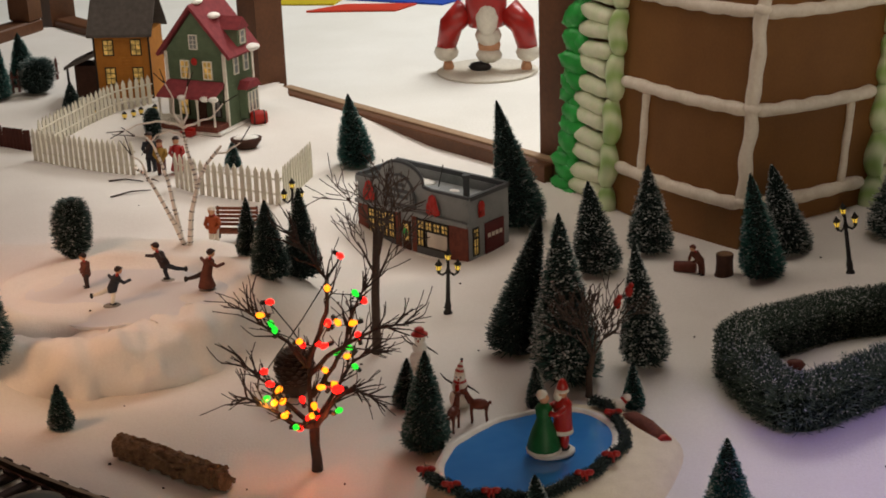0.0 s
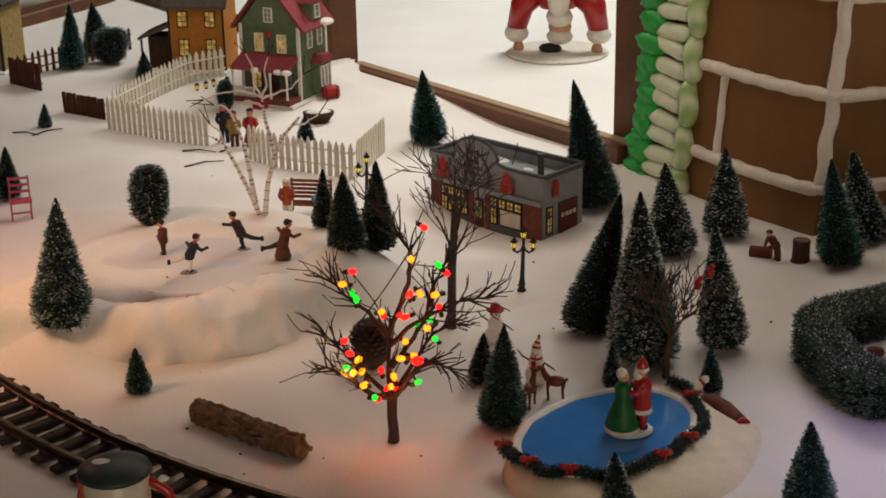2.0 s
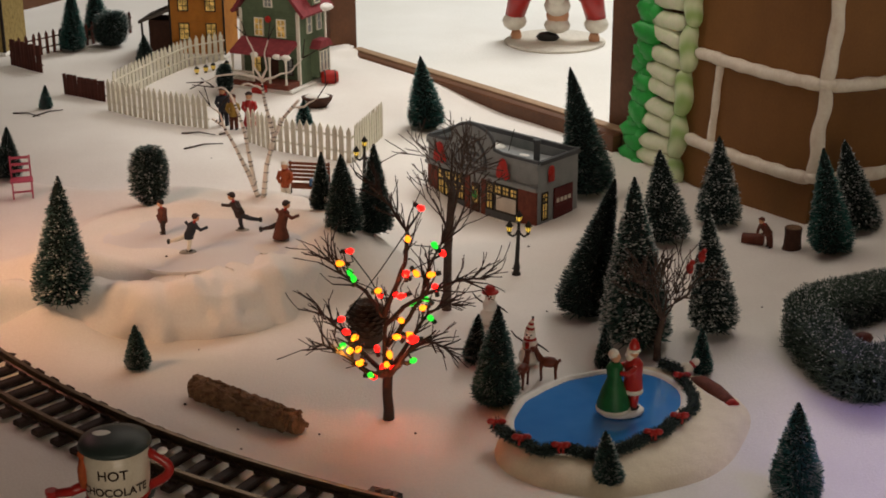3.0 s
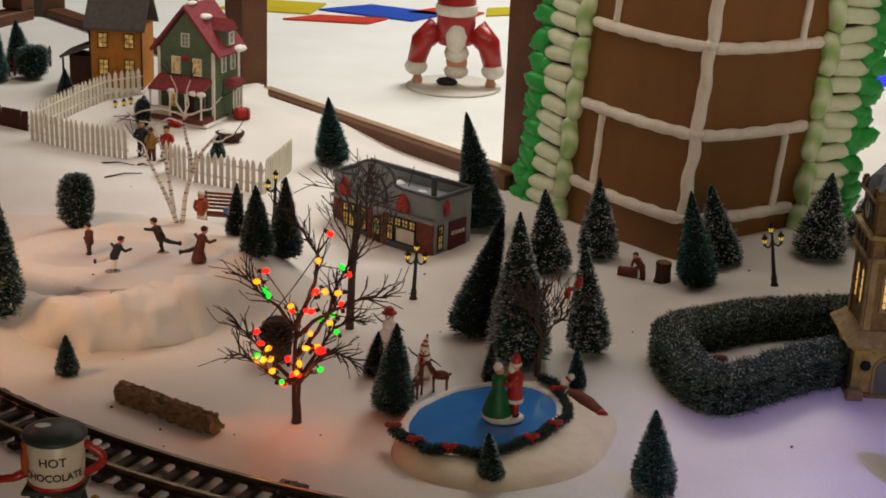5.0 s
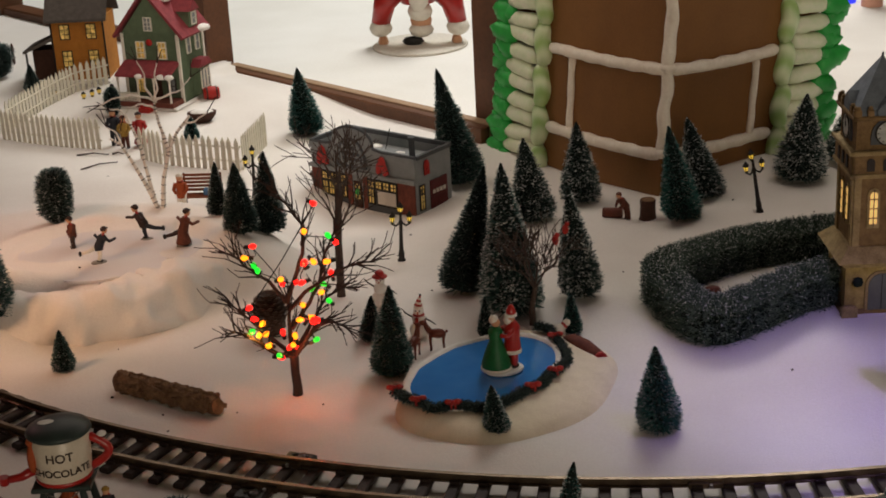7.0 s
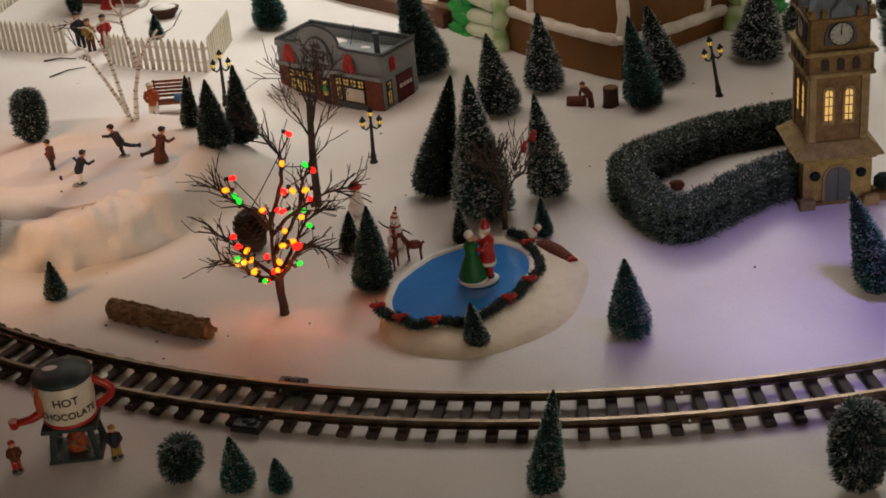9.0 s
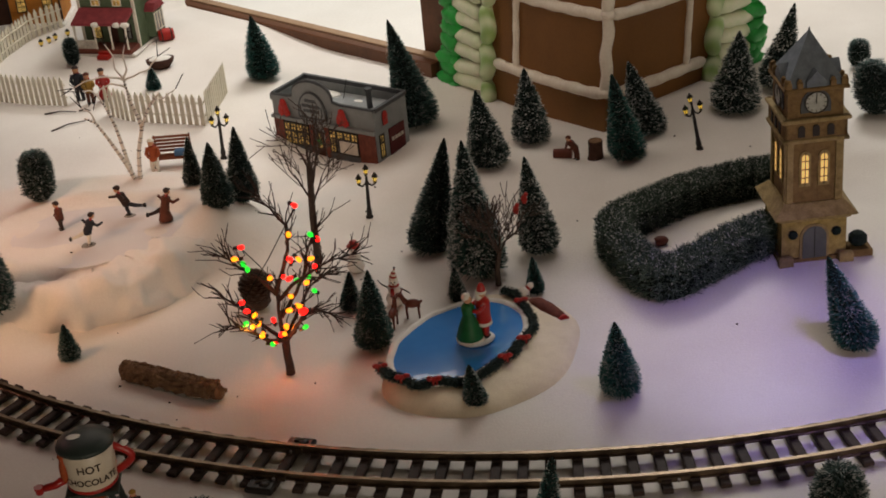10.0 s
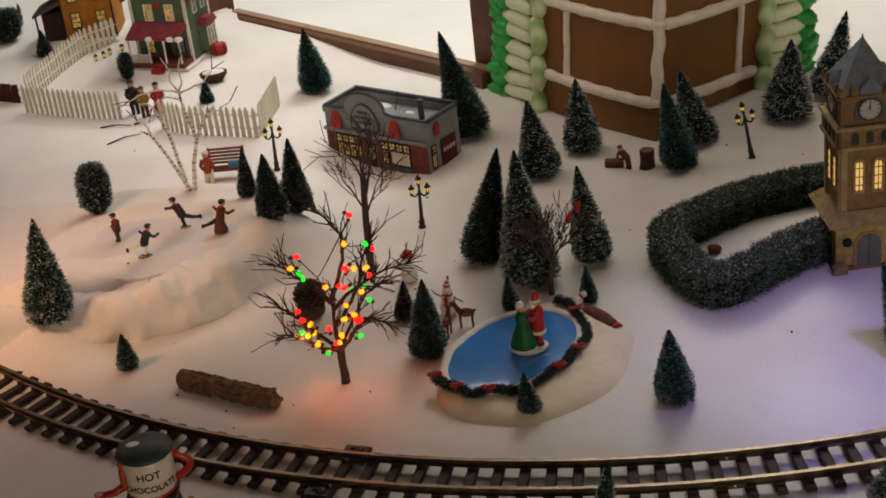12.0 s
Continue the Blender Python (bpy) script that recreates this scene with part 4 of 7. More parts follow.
# Houses at the back
def make_green_house():
    w, d, h = 0.104, 0.082, 0.120
    t = thing("green_house", pose(-0.336, 1.126, on(-0.30, 1.10), 0, 0, -22), "sage green porch house with red snowy roof", "model house")
    part("base", Shape().box(-0.006, w + 0.006, -0.035, d + 0.004, 0, 0.006, bevel=0.002), FLOCK, t, "snowy base plate")
    s = Shape().box(0, w, 0, d, 0.006, h)
    s.prism([(0, h), (w, h), (w / 2, h + 0.062)], 0.0, d)
    part("wall", s, GREENH, t)
    b = Shape()
    for i in range(22):
        z = 0.010 + 0.0052 * i
        b.box(-0.0006, w + 0.0006, -0.0008, -0.0001, z, z + 0.0010)
        b.box(w + 0.0001, w + 0.0008, 0.0, d, z, z + 0.0010)
    tagged(part("clapboard_siding", b, GREENH, t), kind="stuff")
    for x0, x1 in ((-0.0015, 0.0035), (w - 0.0035, w + 0.0015)):
        part("corner_trim", Shape().box(x0, x1, -0.0018, 0.002, 0.006, h), WHITEP, t)
    part("corner_trim", Shape().box(w - 0.001, w + 0.002, d - 0.004, d + 0.001, 0.006, h), WHITEP, t)
    for sg in (-1, 1):
        o = [(w / 2, h + 0.068), (w / 2 + sg * 0.063, h - 0.008), (w / 2 + sg * 0.066, h - 0.004), (w / 2, h + 0.074)]
        part("roof", Shape().prism(o if sg > 0 else o[::-1], -0.007, d + 0.006), REDROOF, t)
    # snow caught on the roof and dormer
    for c, r, sy, sz in (((0.088, 0.06, h + 0.030), 0.016, 1.4, 0.5), ((0.072, 0.03, h + 0.052), 0.011, 1.2, 0.45), ((w / 2, 0.02, h + 0.074), 0.007, 2.0, 0.5), ((w + 0.010, 0.065, h - 0.002), 0.013, 1.3, 0.45)):
        part("roof_snow", Shape().ball(c, r, 12, sy=sy, sz=sz), FLOCK, t, smooth=True)
    rf = right_face(w)
    dm = part("dormer", Shape().box(0.030, 0.056, -0.008, 0.025, h + 0.006, h + 0.032, rf), GREENH, t)
    part("dormer_roof", Shape().prism([(0.026, h + 0.032), (0.060, h + 0.032), (0.043, h + 0.050)], -0.012, 0.03, rf), REDROOF, dm)
    lit_window(dm, 0.043, h + 0.010, 0.012, 0.018, -0.0082, GREYW, WHITEP, 1, 2, rf)
    for x in (0.034, 0.074):
        lit_window(t, x, 0.080, 0.0135, 0.026, -0.001, GLOWWIN, WHITEP, 2, 3)
    lit_window(t, w / 2, h + 0.006, 0.0120, 0.020, -0.001, GREYW, WHITEP, 2, 3)
    part("wreath", Shape().ball((w / 2, -0.003, 0.106), 0.006, 10, sy=0.4), REDP, t)
    # porch
    pr = Shape().prism([(-0.036, 0.060), (0.0, 0.076), (0.0, 0.070), (-0.038, 0.056)], 0.001, w - 0.002, Matrix(((0, 1, 0, 0), (1, 0, 0, 0), (0, 0, 1, 0), (0, 0, 0, 1))))
    part("porch_roof", pr, REDROOF, t)
    for x in (0.045, 0.085, w - 0.004):
        part("roof_snow", Shape().ball((x, -0.034, 0.057), 0.009, 10, sy=0.7, sz=0.5), FLOCK, t, smooth=True)
    part("porch_floor", Shape().box(0.0, w, -0.036, -0.0002, 0.006, 0.014), BRICK, t)
    for x in (0.003, 0.040, 0.070, w - 0.005):
        part("porch_post", Shape().lathe([(0.0022, 0.014), (0.0016, 0.024), (0.0018, 0.046), (0.003, 0.057)], 8, Matrix.Translation((x, -0.033, 0))), WHITEP, t)
    for i in range(13):
        part("baluster", Shape().box(0.006 + 0.0027 * i, 0.0073 + 0.0027 * i, -0.0335, -0.0322, 0.014, 0.027), WHITEP, t)
    part("porch_rail", Shape().box(0.004, 0.040, -0.0342, -0.0316, 0.0272, 0.0292), WHITEP, t)
    lit_window(t, 0.027, 0.022, 0.016, 0.024, -0.001, GLOWWIN, DARKP, 2, 2)
    part("door", Shape().box(0.052, 0.066, -0.0018, -0.0002, 0.0142, 0.050), WOODD, t)
    lit_window(t, 0.085, 0.022, 0.013, 0.024, -0.001, GREYW, DARKP, 2, 2)
    part("stair", Shape().box(0.046, 0.066, -0.050, -0.0362, 0.0, 0.008, bevel=0.001).box(0.046, 0.066, -0.043, -0.0362, 0.008, 0.012), REDP, t, "red front stairs")
    # bay on the side
    bay = part("bay", Shape().box(0.034, 0.070, -0.014, -0.0002, 0.012, 0.058, rf), GREENH, t)
    part("bay_roof", Shape().prism([(0.030, 0.058), (0.074, 0.058), (0.064, 0.070), (0.040, 0.070)], -0.018, -0.0002, rf), REDROOF, bay)
    for x in (0.042, 0.052, 0.062):
        lit_window(bay, x, 0.022, 0.0070, 0.030, -0.0142, GREYW, WHITEP, 1, 2, rf)
    for x in (0.030, 0.060):
        lit_window(t, x, 0.084, 0.011, 0.026, -0.0008, GREYW, WHITEP, 1, 2, rf)
    part("chimney", Shape().box(0.030, 0.042, 0.045, 0.057, h + 0.035, h + 0.088, bevel=0.001), BRICK, t)


def make_yellow_house():
    w, d, h = 0.092, 0.085, 0.112
    t = thing("yellow_house", pose(-0.482, 1.265, on(-0.45, 1.28), 0, 0, -3), "ochre yellow wooden house with dark shingle roof", "model house")
    part("base", Shape().box(-0.045, w + 0.006, -0.02, d, 0, 0.005, bevel=0.002), FLOCK, t, "snowy base plate")
    part("wall", Shape().box(0, w, 0, d, 0.005, h), YELLOWH, t)
    b = Shape()
    for i in range(20):
        z = 0.010 + 0.0052 * i
        b.box(-0.0006, w + 0.0006, -0.0009, -0.0001, z, z + 0.0010)
    tagged(part("clapboard_siding", b, YELLOWH, t), kind="stuff")
    o = [(-0.010, h - 0.004), (d / 2, h + 0.060), (d + 0.010, h - 0.004), (d + 0.010, h), (d / 2, h + 0.066), (-0.010, h + 0.001)]
    part("roof", Shape().prism(o, -0.008, w + 0.008, Matrix(((0, 1, 0, 0), (1, 0, 0, 0), (0, 0, 1, 0), (0, 0, 0, 1)))), DARKROOF, t)
    for x in (-0.001, w - 0.002):
        part("corner_trim", Shape().box(x, x + 0.003, -0.0018, -0.0001, 0.005, h), DARKP, t)
    for x in (0.024, 0.070):
        lit_window(t, x, 0.078, 0.015, 0.024, -0.001, GLOWWIN, DARKP, 2, 3)
        lit_window(t, x, 0.030, 0.015, 0.026, -0.001, GLOWWIN, DARKP, 2, 3)
    part("porch_roof", Shape().prism([(-0.052, 0.060), (0.0, 0.082), (0.0, 0.076), (-0.052, 0.055)], -0.008, 0.06), DARKROOF, t)
    part("porch_wall", Shape().box(-0.040, -0.0005, 0.010, 0.055, 0.005, 0.058), WOODD, t)
    for y in (-0.004, 0.050):
        part("porch_post", Shape().box(-0.049, -0.046, y, y + 0.003, 0.0, 0.056), DARKP, t)


def make_tan_house():
    w, d, h = 0.100, 0.085, 0.120
    t = thing("tan_house", pose(-0.862, 1.268, on(-0.80, 1.28), 0, 0, -6), "tan stucco house with dark corner posts and lit windows", "model house")
    part("base", Shape().box(-0.006, w + 0.006, -0.012, d + 0.004, 0, 0.005, bevel=0.002), FLOCK, t, "snowy base plate")
    part("wall", Shape().box(0, w, 0, d, 0.005, h), STONE2, t)
    for x in (-0.002, w - 0.003):
        part("corner_post", Shape().box(x, x + 0.005, -0.003, -0.0002, 0.005, h), DARKP, t)
    part("belt", Shape().box(0.0032, w - 0.0032, -0.002, -0.0002, 0.060, 0.064), DARKP, t)
    for x in (0.022, 0.050, 0.078):
        lit_window(t, x, 0.074, 0.014, 0.026, -0.001, GLOWWIN, DARKP, 2, 3)
        lit_window(t, x, 0.020, 0.014, 0.028, -0.001, GLOWWIN, DARKP, 2, 3)
    for sg in (-1, 1):
        o = [(w / 2, h + 0.054), (w / 2 + sg * 0.060, h - 0.008), (w / 2 + sg * 0.062, h - 0.003), (w / 2, h + 0.060)]
        part("roof", Shape().prism(o if sg > 0 else o[::-1], -0.007, d + 0.006), DARKROOF, t)
    part("gable", Shape().prism([(0, h), (w, h), (w / 2, h + 0.050)], 0.0, d), STONE2, t)


# Fences
def picket_fence(pts, step_, h, wdt, m, label, thick=0.0018, jitter=0.0, group="", pointed=True):
    x0, y0 = pts[0]
    t = thing("picket_fence", pose(x0, y0, 0), label, "fence", group)
    rg = random.Random(int(abs(x0) * 997))
    o = [(-wdt / 2, 0), (wdt / 2, 0), (wdt / 2, h * 0.86), (0, h), (-wdt / 2, h * 0.86)] if pointed else [(-wdt / 2, 0), (wdt / 2, 0), (wdt / 2, h), (-wdt / 2, h * 0.96)]
    pm = Shape().prism(o, -thick / 2, thick / 2).mesh("picket", m)
    for (ax, ay), (bx, by) in zip(pts, pts[1:]):
        L = math.hypot(bx - ax, by - ay)
        yaw = math.degrees(math.atan2(by - ay, bx - ax))
        n = max(1, int(L / step_))
        for i in range(n):
            u = (i + 0.5) / n
            x, y = ax + (bx - ax) * u, ay + (by - ay) * u
            ob = part("picket", pm, m, t)
            ob.matrix_basis = pose(x - x0, y - y0, on(x, y) + rg.uniform(-1, 1) * jitter, 0, rg.uniform(-1, 1) * jitter * 2500, yaw)
        for k in (0.30, 0.70):
            q = []
            for i in range(9):
                x, y = ax + (bx - ax) * i / 8, ay + (by - ay) * i / 8
                q.append((x - x0 - math.sin(radians(yaw)) * thick, y - y0 + math.cos(radians(yaw)) * thick, on(x, y) + h * k))
            part("fence_rail", Shape().tube(q, 0.0016, 4), m, t)


def make_fences():
    picket_fence([(-0.388, 1.240), (-0.440, 1.200), (-0.475, 1.125), (-0.512, 1.005)], 0.0098, 0.050, 0.0066, PICKW, "white wooden picket fence curving behind the yard", jitter=0.0006)
    picket_fence([(-0.510, 0.960), (-0.420, 0.908), (-0.338, 0.866)], 0.0098, 0.051, 0.0066, PICKW, "white wooden picket fence ending beside the carolers", jitter=0.0005)
    picket_fence([(-0.272, 0.806), (-0.233, 0.770), (-0.116, 0.722)], 0.0098, 0.051, 0.0066, PICKW, "white wooden picket fence standing behind the birch", jitter=0.0005)
    picket_fence([(-0.114, 0.729), (-0.088, 0.850)], 0.0098, 0.052, 0.0066, PICKW, "short white picket fence running back from the corner", jitter=0.0005)
    picket_fence([(-0.600, 1.045), (-0.526, 1.008)], 0.0068, 0.034, 0.0060, PICKR, "weathered brown board fence", jitter=0.0012, pointed=False)
    picket_fence([(-0.735, 1.200), (-0.668, 1.155)], 0.0068, 0.046, 0.0060, PICKR, "weathered brown board fence", jitter=0.0012, pointed=False)
    picket_fence([(-0.740, 1.215), (-0.640, 1.335), (-0.590, 1.430)], 0.0125, 0.040, 0.0052, PICKR, "open brown picket fence beside the pines", jitter=0.0010)


# Track
def arc(a, r):
    return TRACK_C[0] + r * math.sin(a), TRACK_C[1] - r * math.cos(a)


def make_track():
    t = thing("railway_track", pose(0, 0, 0), "brass railed model railway track on brown sleepers", "railway track")
    a0, a1 = radians(-52), radians(26)
    n = 90
    sec = [(-0.0030, 0), (0.0030, 0), (0.0030, 0.0012), (0.0009, 0.0020), (0.0009, 0.0052), (0.0020, 0.0058), (0.0020, 0.0080), (-0.0020, 0.0080), (-0.0020, 0.0058), (-0.0009, 0.0052), (-0.0009, 0.0020), (-0.0030, 0.0012)]
    for off in (-0.0225, 0.0225):
        vs, fs = [], []
        for i in range(n + 1):
            a = a0 + (a1 - a0) * i / n
            for dx, dz in sec:
                x, y = arc(a, TRACK_R + off + dx)
                vs.append((x, y, 0.0075 + dz))
        k = len(sec)
        for i in range(n):
            fs += [(i * k + j, i * k + (j + 1) % k, (i + 1) * k + (j + 1) % k, (i + 1) * k + j) for j in range(k)]
        part("rail", Shape().add(vs, fs), RAIL, t)
    tie = Shape().box(-0.0052, 0.0052, -0.0375, 0.0375, 0.0, 0.0062, bevel=0.0012)
    for y in (-0.0225, 0.0225):
        for sx in (-1, 1):
            tie.box(-0.0045, 0.0045, y + sx * 0.0050 - 0.0014, y + sx * 0.0050 + 0.0014, 0.0063, 0.0090)
    tm = tie.mesh("sleeper", TIE)
    m = int((a1 - a0) * TRACK_R / 0.0262)
    for i in range(m):
        a = a0 + (i + 0.5) * 0.0262 / TRACK_R
        x, y = arc(a, TRACK_R)
        ob = part("sleeper", tm, TIE, t)
        ob.matrix_basis = pose(x, y, 0.0012, 0, 0, math.degrees(a) + rng.uniform(-0.6, 0.6))
    # rail joiners and brass clamps at the section ends
    for ac in (radians(-22.3), radians(-4.0)):
        for off in (-0.0225, 0.0225):
            x, y = arc(ac, TRACK_R + off)
            at = pose(x, y, 0, 0, 0, math.degrees(ac))
            part("rail_joiner", Shape().box(-0.015, 0.015, -0.0042, 0.0042, 0.0060, 0.0122, at, bevel=0.001), RAIL, t)
            part("clamp_bolt", Shape().lathe([(0.0016, 0.0), (0.0016, 0.003), (0.0008, 0.0032)], 8, at @ Matrix.Translation((0.004, -0.006, 0.0085))), STEEL, t)
    for ac, off in ((radians(-22.0), -0.036), (radians(-22.6), 0.036)):
        x, y = arc(ac, TRACK_R + off)
        at = pose(x, y, 0.001, 0, 0, math.degrees(ac))
        part("terminal", Shape().box(-0.014, 0.014, -0.009, 0.009, 0.0, 0.008, at, bevel=0.002).ball((0.004, 0, 0.008), 0.006, 8, sz=0.5, at=at), BLACKIRON, t)
        part("terminal_screw", Shape().tube([(-0.006, 0, 0.009), (0.006, 0.003, 0.0105)], 0.0012, 6, at), STEEL, t)


# Hedge round the garden
def make_hedge():
    t = thing("hedge", pose(0.47, 0.17, 0), "dark green frosted bristle hedge round a small garden", "hedge")
    path = [Vector(p) for p in ((0.615, 0.296), (0.545, 0.292), (0.490, 0.272), (0.443, 0.241), (0.403, 0.210), (0.389, 0.186), (0.393, 0.152), (0.405, 0.094), (0.419, 0.064), (0.440, 0.054), (0.492, 0.072), (0.553, 0.098))]
    for _ in range(1):
        cut = [path[0]]
        for p, q in zip(path, path[1:]):
            cut += [p.lerp(q, 0.25), p.lerp(q, 0.75)]
        path = cut + [path[-1]]
    rg = random.Random(9)
    shade_core, b, fl = Shape(), Shape(), Shape()
    hh, ww = 0.044, 0.0155
    for p, q in zip(path, path[1:]):
        d = (q - p).normalized()
        nrm = Vector((-d.y, d.x))
        z0 = on((p.x + q.x) / 2, (p.y + q.y) / 2)
        # Near-black filler walls; their colour is the shade behind the hedge's bristles
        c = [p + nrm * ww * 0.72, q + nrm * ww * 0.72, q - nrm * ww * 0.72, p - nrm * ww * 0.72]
        shade_core.slab([(v.x - 0.47, v.y - 0.17) for v in c][::-1], z0 - 0.004, z0 + hh * 0.84)
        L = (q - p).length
        shade_core.lathe([(0.001, z0 - 0.004), (ww * 0.72, z0 - 0.004), (ww * 0.72, z0 + hh * 0.83), (0.001, z0 + hh * 0.83)], 12, pose(q.x - 0.47, q.y - 0.17, 0))
        ex = 0.42 * ww / L
        for i in range(int((L + ww * 0.84) * 50000)):
            u, a = rg.uniform(-ex, 1 + ex), rg.uniform(-0.15, math.pi + 0.15)
            base = p.lerp(q, u)
            ca, sa = math.cos(a), math.sin(a)
            k = 1 / max(abs(ca), abs(sa)) ** 0.75
            off, z = ww * ca * k, hh * (0.5 + 0.0) + hh * 0.5 * sa * k if sa > 0.5 else hh * max(0.0, rg.random())
            if abs(ca) > 0.85:
                off, z = ww * math.copysign(1, ca), hh * rg.random()
            P = Vector((base.x - 0.47 + nrm.x * off, base.y - 0.17 + nrm.y * off, z0 + z))
            dr = Vector((nrm.x * ca, nrm.y * ca, sa)) + Vector((rg.uniform(-.7, .7), rg.uniform(-.7, .7), rg.uniform(-.4, .7)))
            dr.normalize()
            e = P + dr * rg.uniform(0.0010, 0.0085)
            P = P - dr * 0.004
            w_ = Vector((rg.uniform(-1, 1), rg.uniform(-1, 1), rg.uniform(-1, 1))).normalized() * 0.00048
            o = len(b.v)
            b.v += [tuple(P - w_), tuple(P + w_), tuple(e + w_ * 0.6), tuple(e - w_ * 0.6)]
            b.f.append((o, o + 1, o + 2, o + 3))
            b.m.append(0)
            if rg.random() < (0.15 if sa > 0.4 or ca > 0 else 0.04):
                s_, o = rg.uniform(0.0004, 0.0009), len(fl.v)
                fl.v += [tuple(e + Vector(v) * s_) for v in ((1, 0, 0), (-1, 0, 0), (0, 1, 0), (0, -1, 0), (0, 0, 0.8), (0, 0, -0.8))]
                fl.f += [tuple(o + i_ for i_ in f_) for f_ in ((0, 2, 4), (2, 1, 4), (1, 3, 4), (3, 0, 4), (2, 0, 5), (1, 2, 5), (3, 1, 5), (0, 3, 5))]
                fl.m += [0] * 8
    part("shade_core", shade_core, GREENSHADE, t)
    tagged(part("bristles", b, HEDGE, t), kind="stuff")
    tagged(part("frost", fl, FROST, t, "white frosted tips"), kind="stuff")


# Bare trees
def grow(out, p, d, length, r, depth, rg, spread=0.55, up=0.15, ends=None, kids=(2, 3)):
    pts, rad = [p], [r]
    n = 4
    for i in range(n):
        d = (d + Vector((rg.uniform(-1, 1), rg.uniform(-1, 1), rg.uniform(-0.5, 1) * up * 2)) * 0.16).normalized()
        p = p + d * length / n
        pts.append(p)
        rad.append(r * (1 - 0.45 * (i + 1) / n))
    out.append((depth, pts, rad))
    if depth == 0:
        if ends is not None:
            ends.append(p)
        return
    for k in range(rg.randint(*kids)):
        a = rg.uniform(0, 6.28)
        side = d.orthogonal().normalized()
        side = Matrix.Rotation(a, 3, d) @ side
        nd = (d + side * rg.uniform(0.6, 1.2) * spread + Vector((0, 0, up))).normalized()
        q = pts[rg.choice((2, 3, 4))]
        grow(out, q, nd, length * rg.uniform(0.62, 0.92), rad[-1] * 0.72, depth - 1, rg, spread, up, ends, kids)


def bare_tree(name, x, y, trunk_h, r, limbs, depth, first, spread, m, label, seed, lean=(0, 0), z=None, up=0.15, kids=(2, 3), low=0.86):
    rg = random.Random(seed)
    t = thing(name, pose(x, y, on(x, y) if z is None else z), label, "bare tree")
    top = Vector((lean[0], lean[1], trunk_h))
    mid = top * 0.5 + Vector((rg.uniform(-1, 1), rg.uniform(-1, 1), 0)) * 0.003
    part("trunk", Shape().tube([(0, 0, -0.002), (0, 0, 0.004), mid, top], [r * 1.25, r * 1.05, r * 0.92, r * 0.8], 9), m, t, smooth=True)
    ends = []
    for k in range(limbs):
        a = 6.283 * k / limbs + rg.uniform(-0.4, 0.4)
        out = []
        d = Vector((math.cos(a) * spread, math.sin(a) * spread, 1)).normalized()
        grow(out, top * rg.uniform(low, 1.0), d, first * rg.uniform(0.8, 1.15), r * 0.36, depth, rg, 0.75, up, ends, kids)
        s = Shape()
        for dep, pts, rad in out:
            s.tube(pts, [max(q, 0.00045) for q in rad], 5)
        part("limb", s, m, t, smooth=True)
    return t, ends


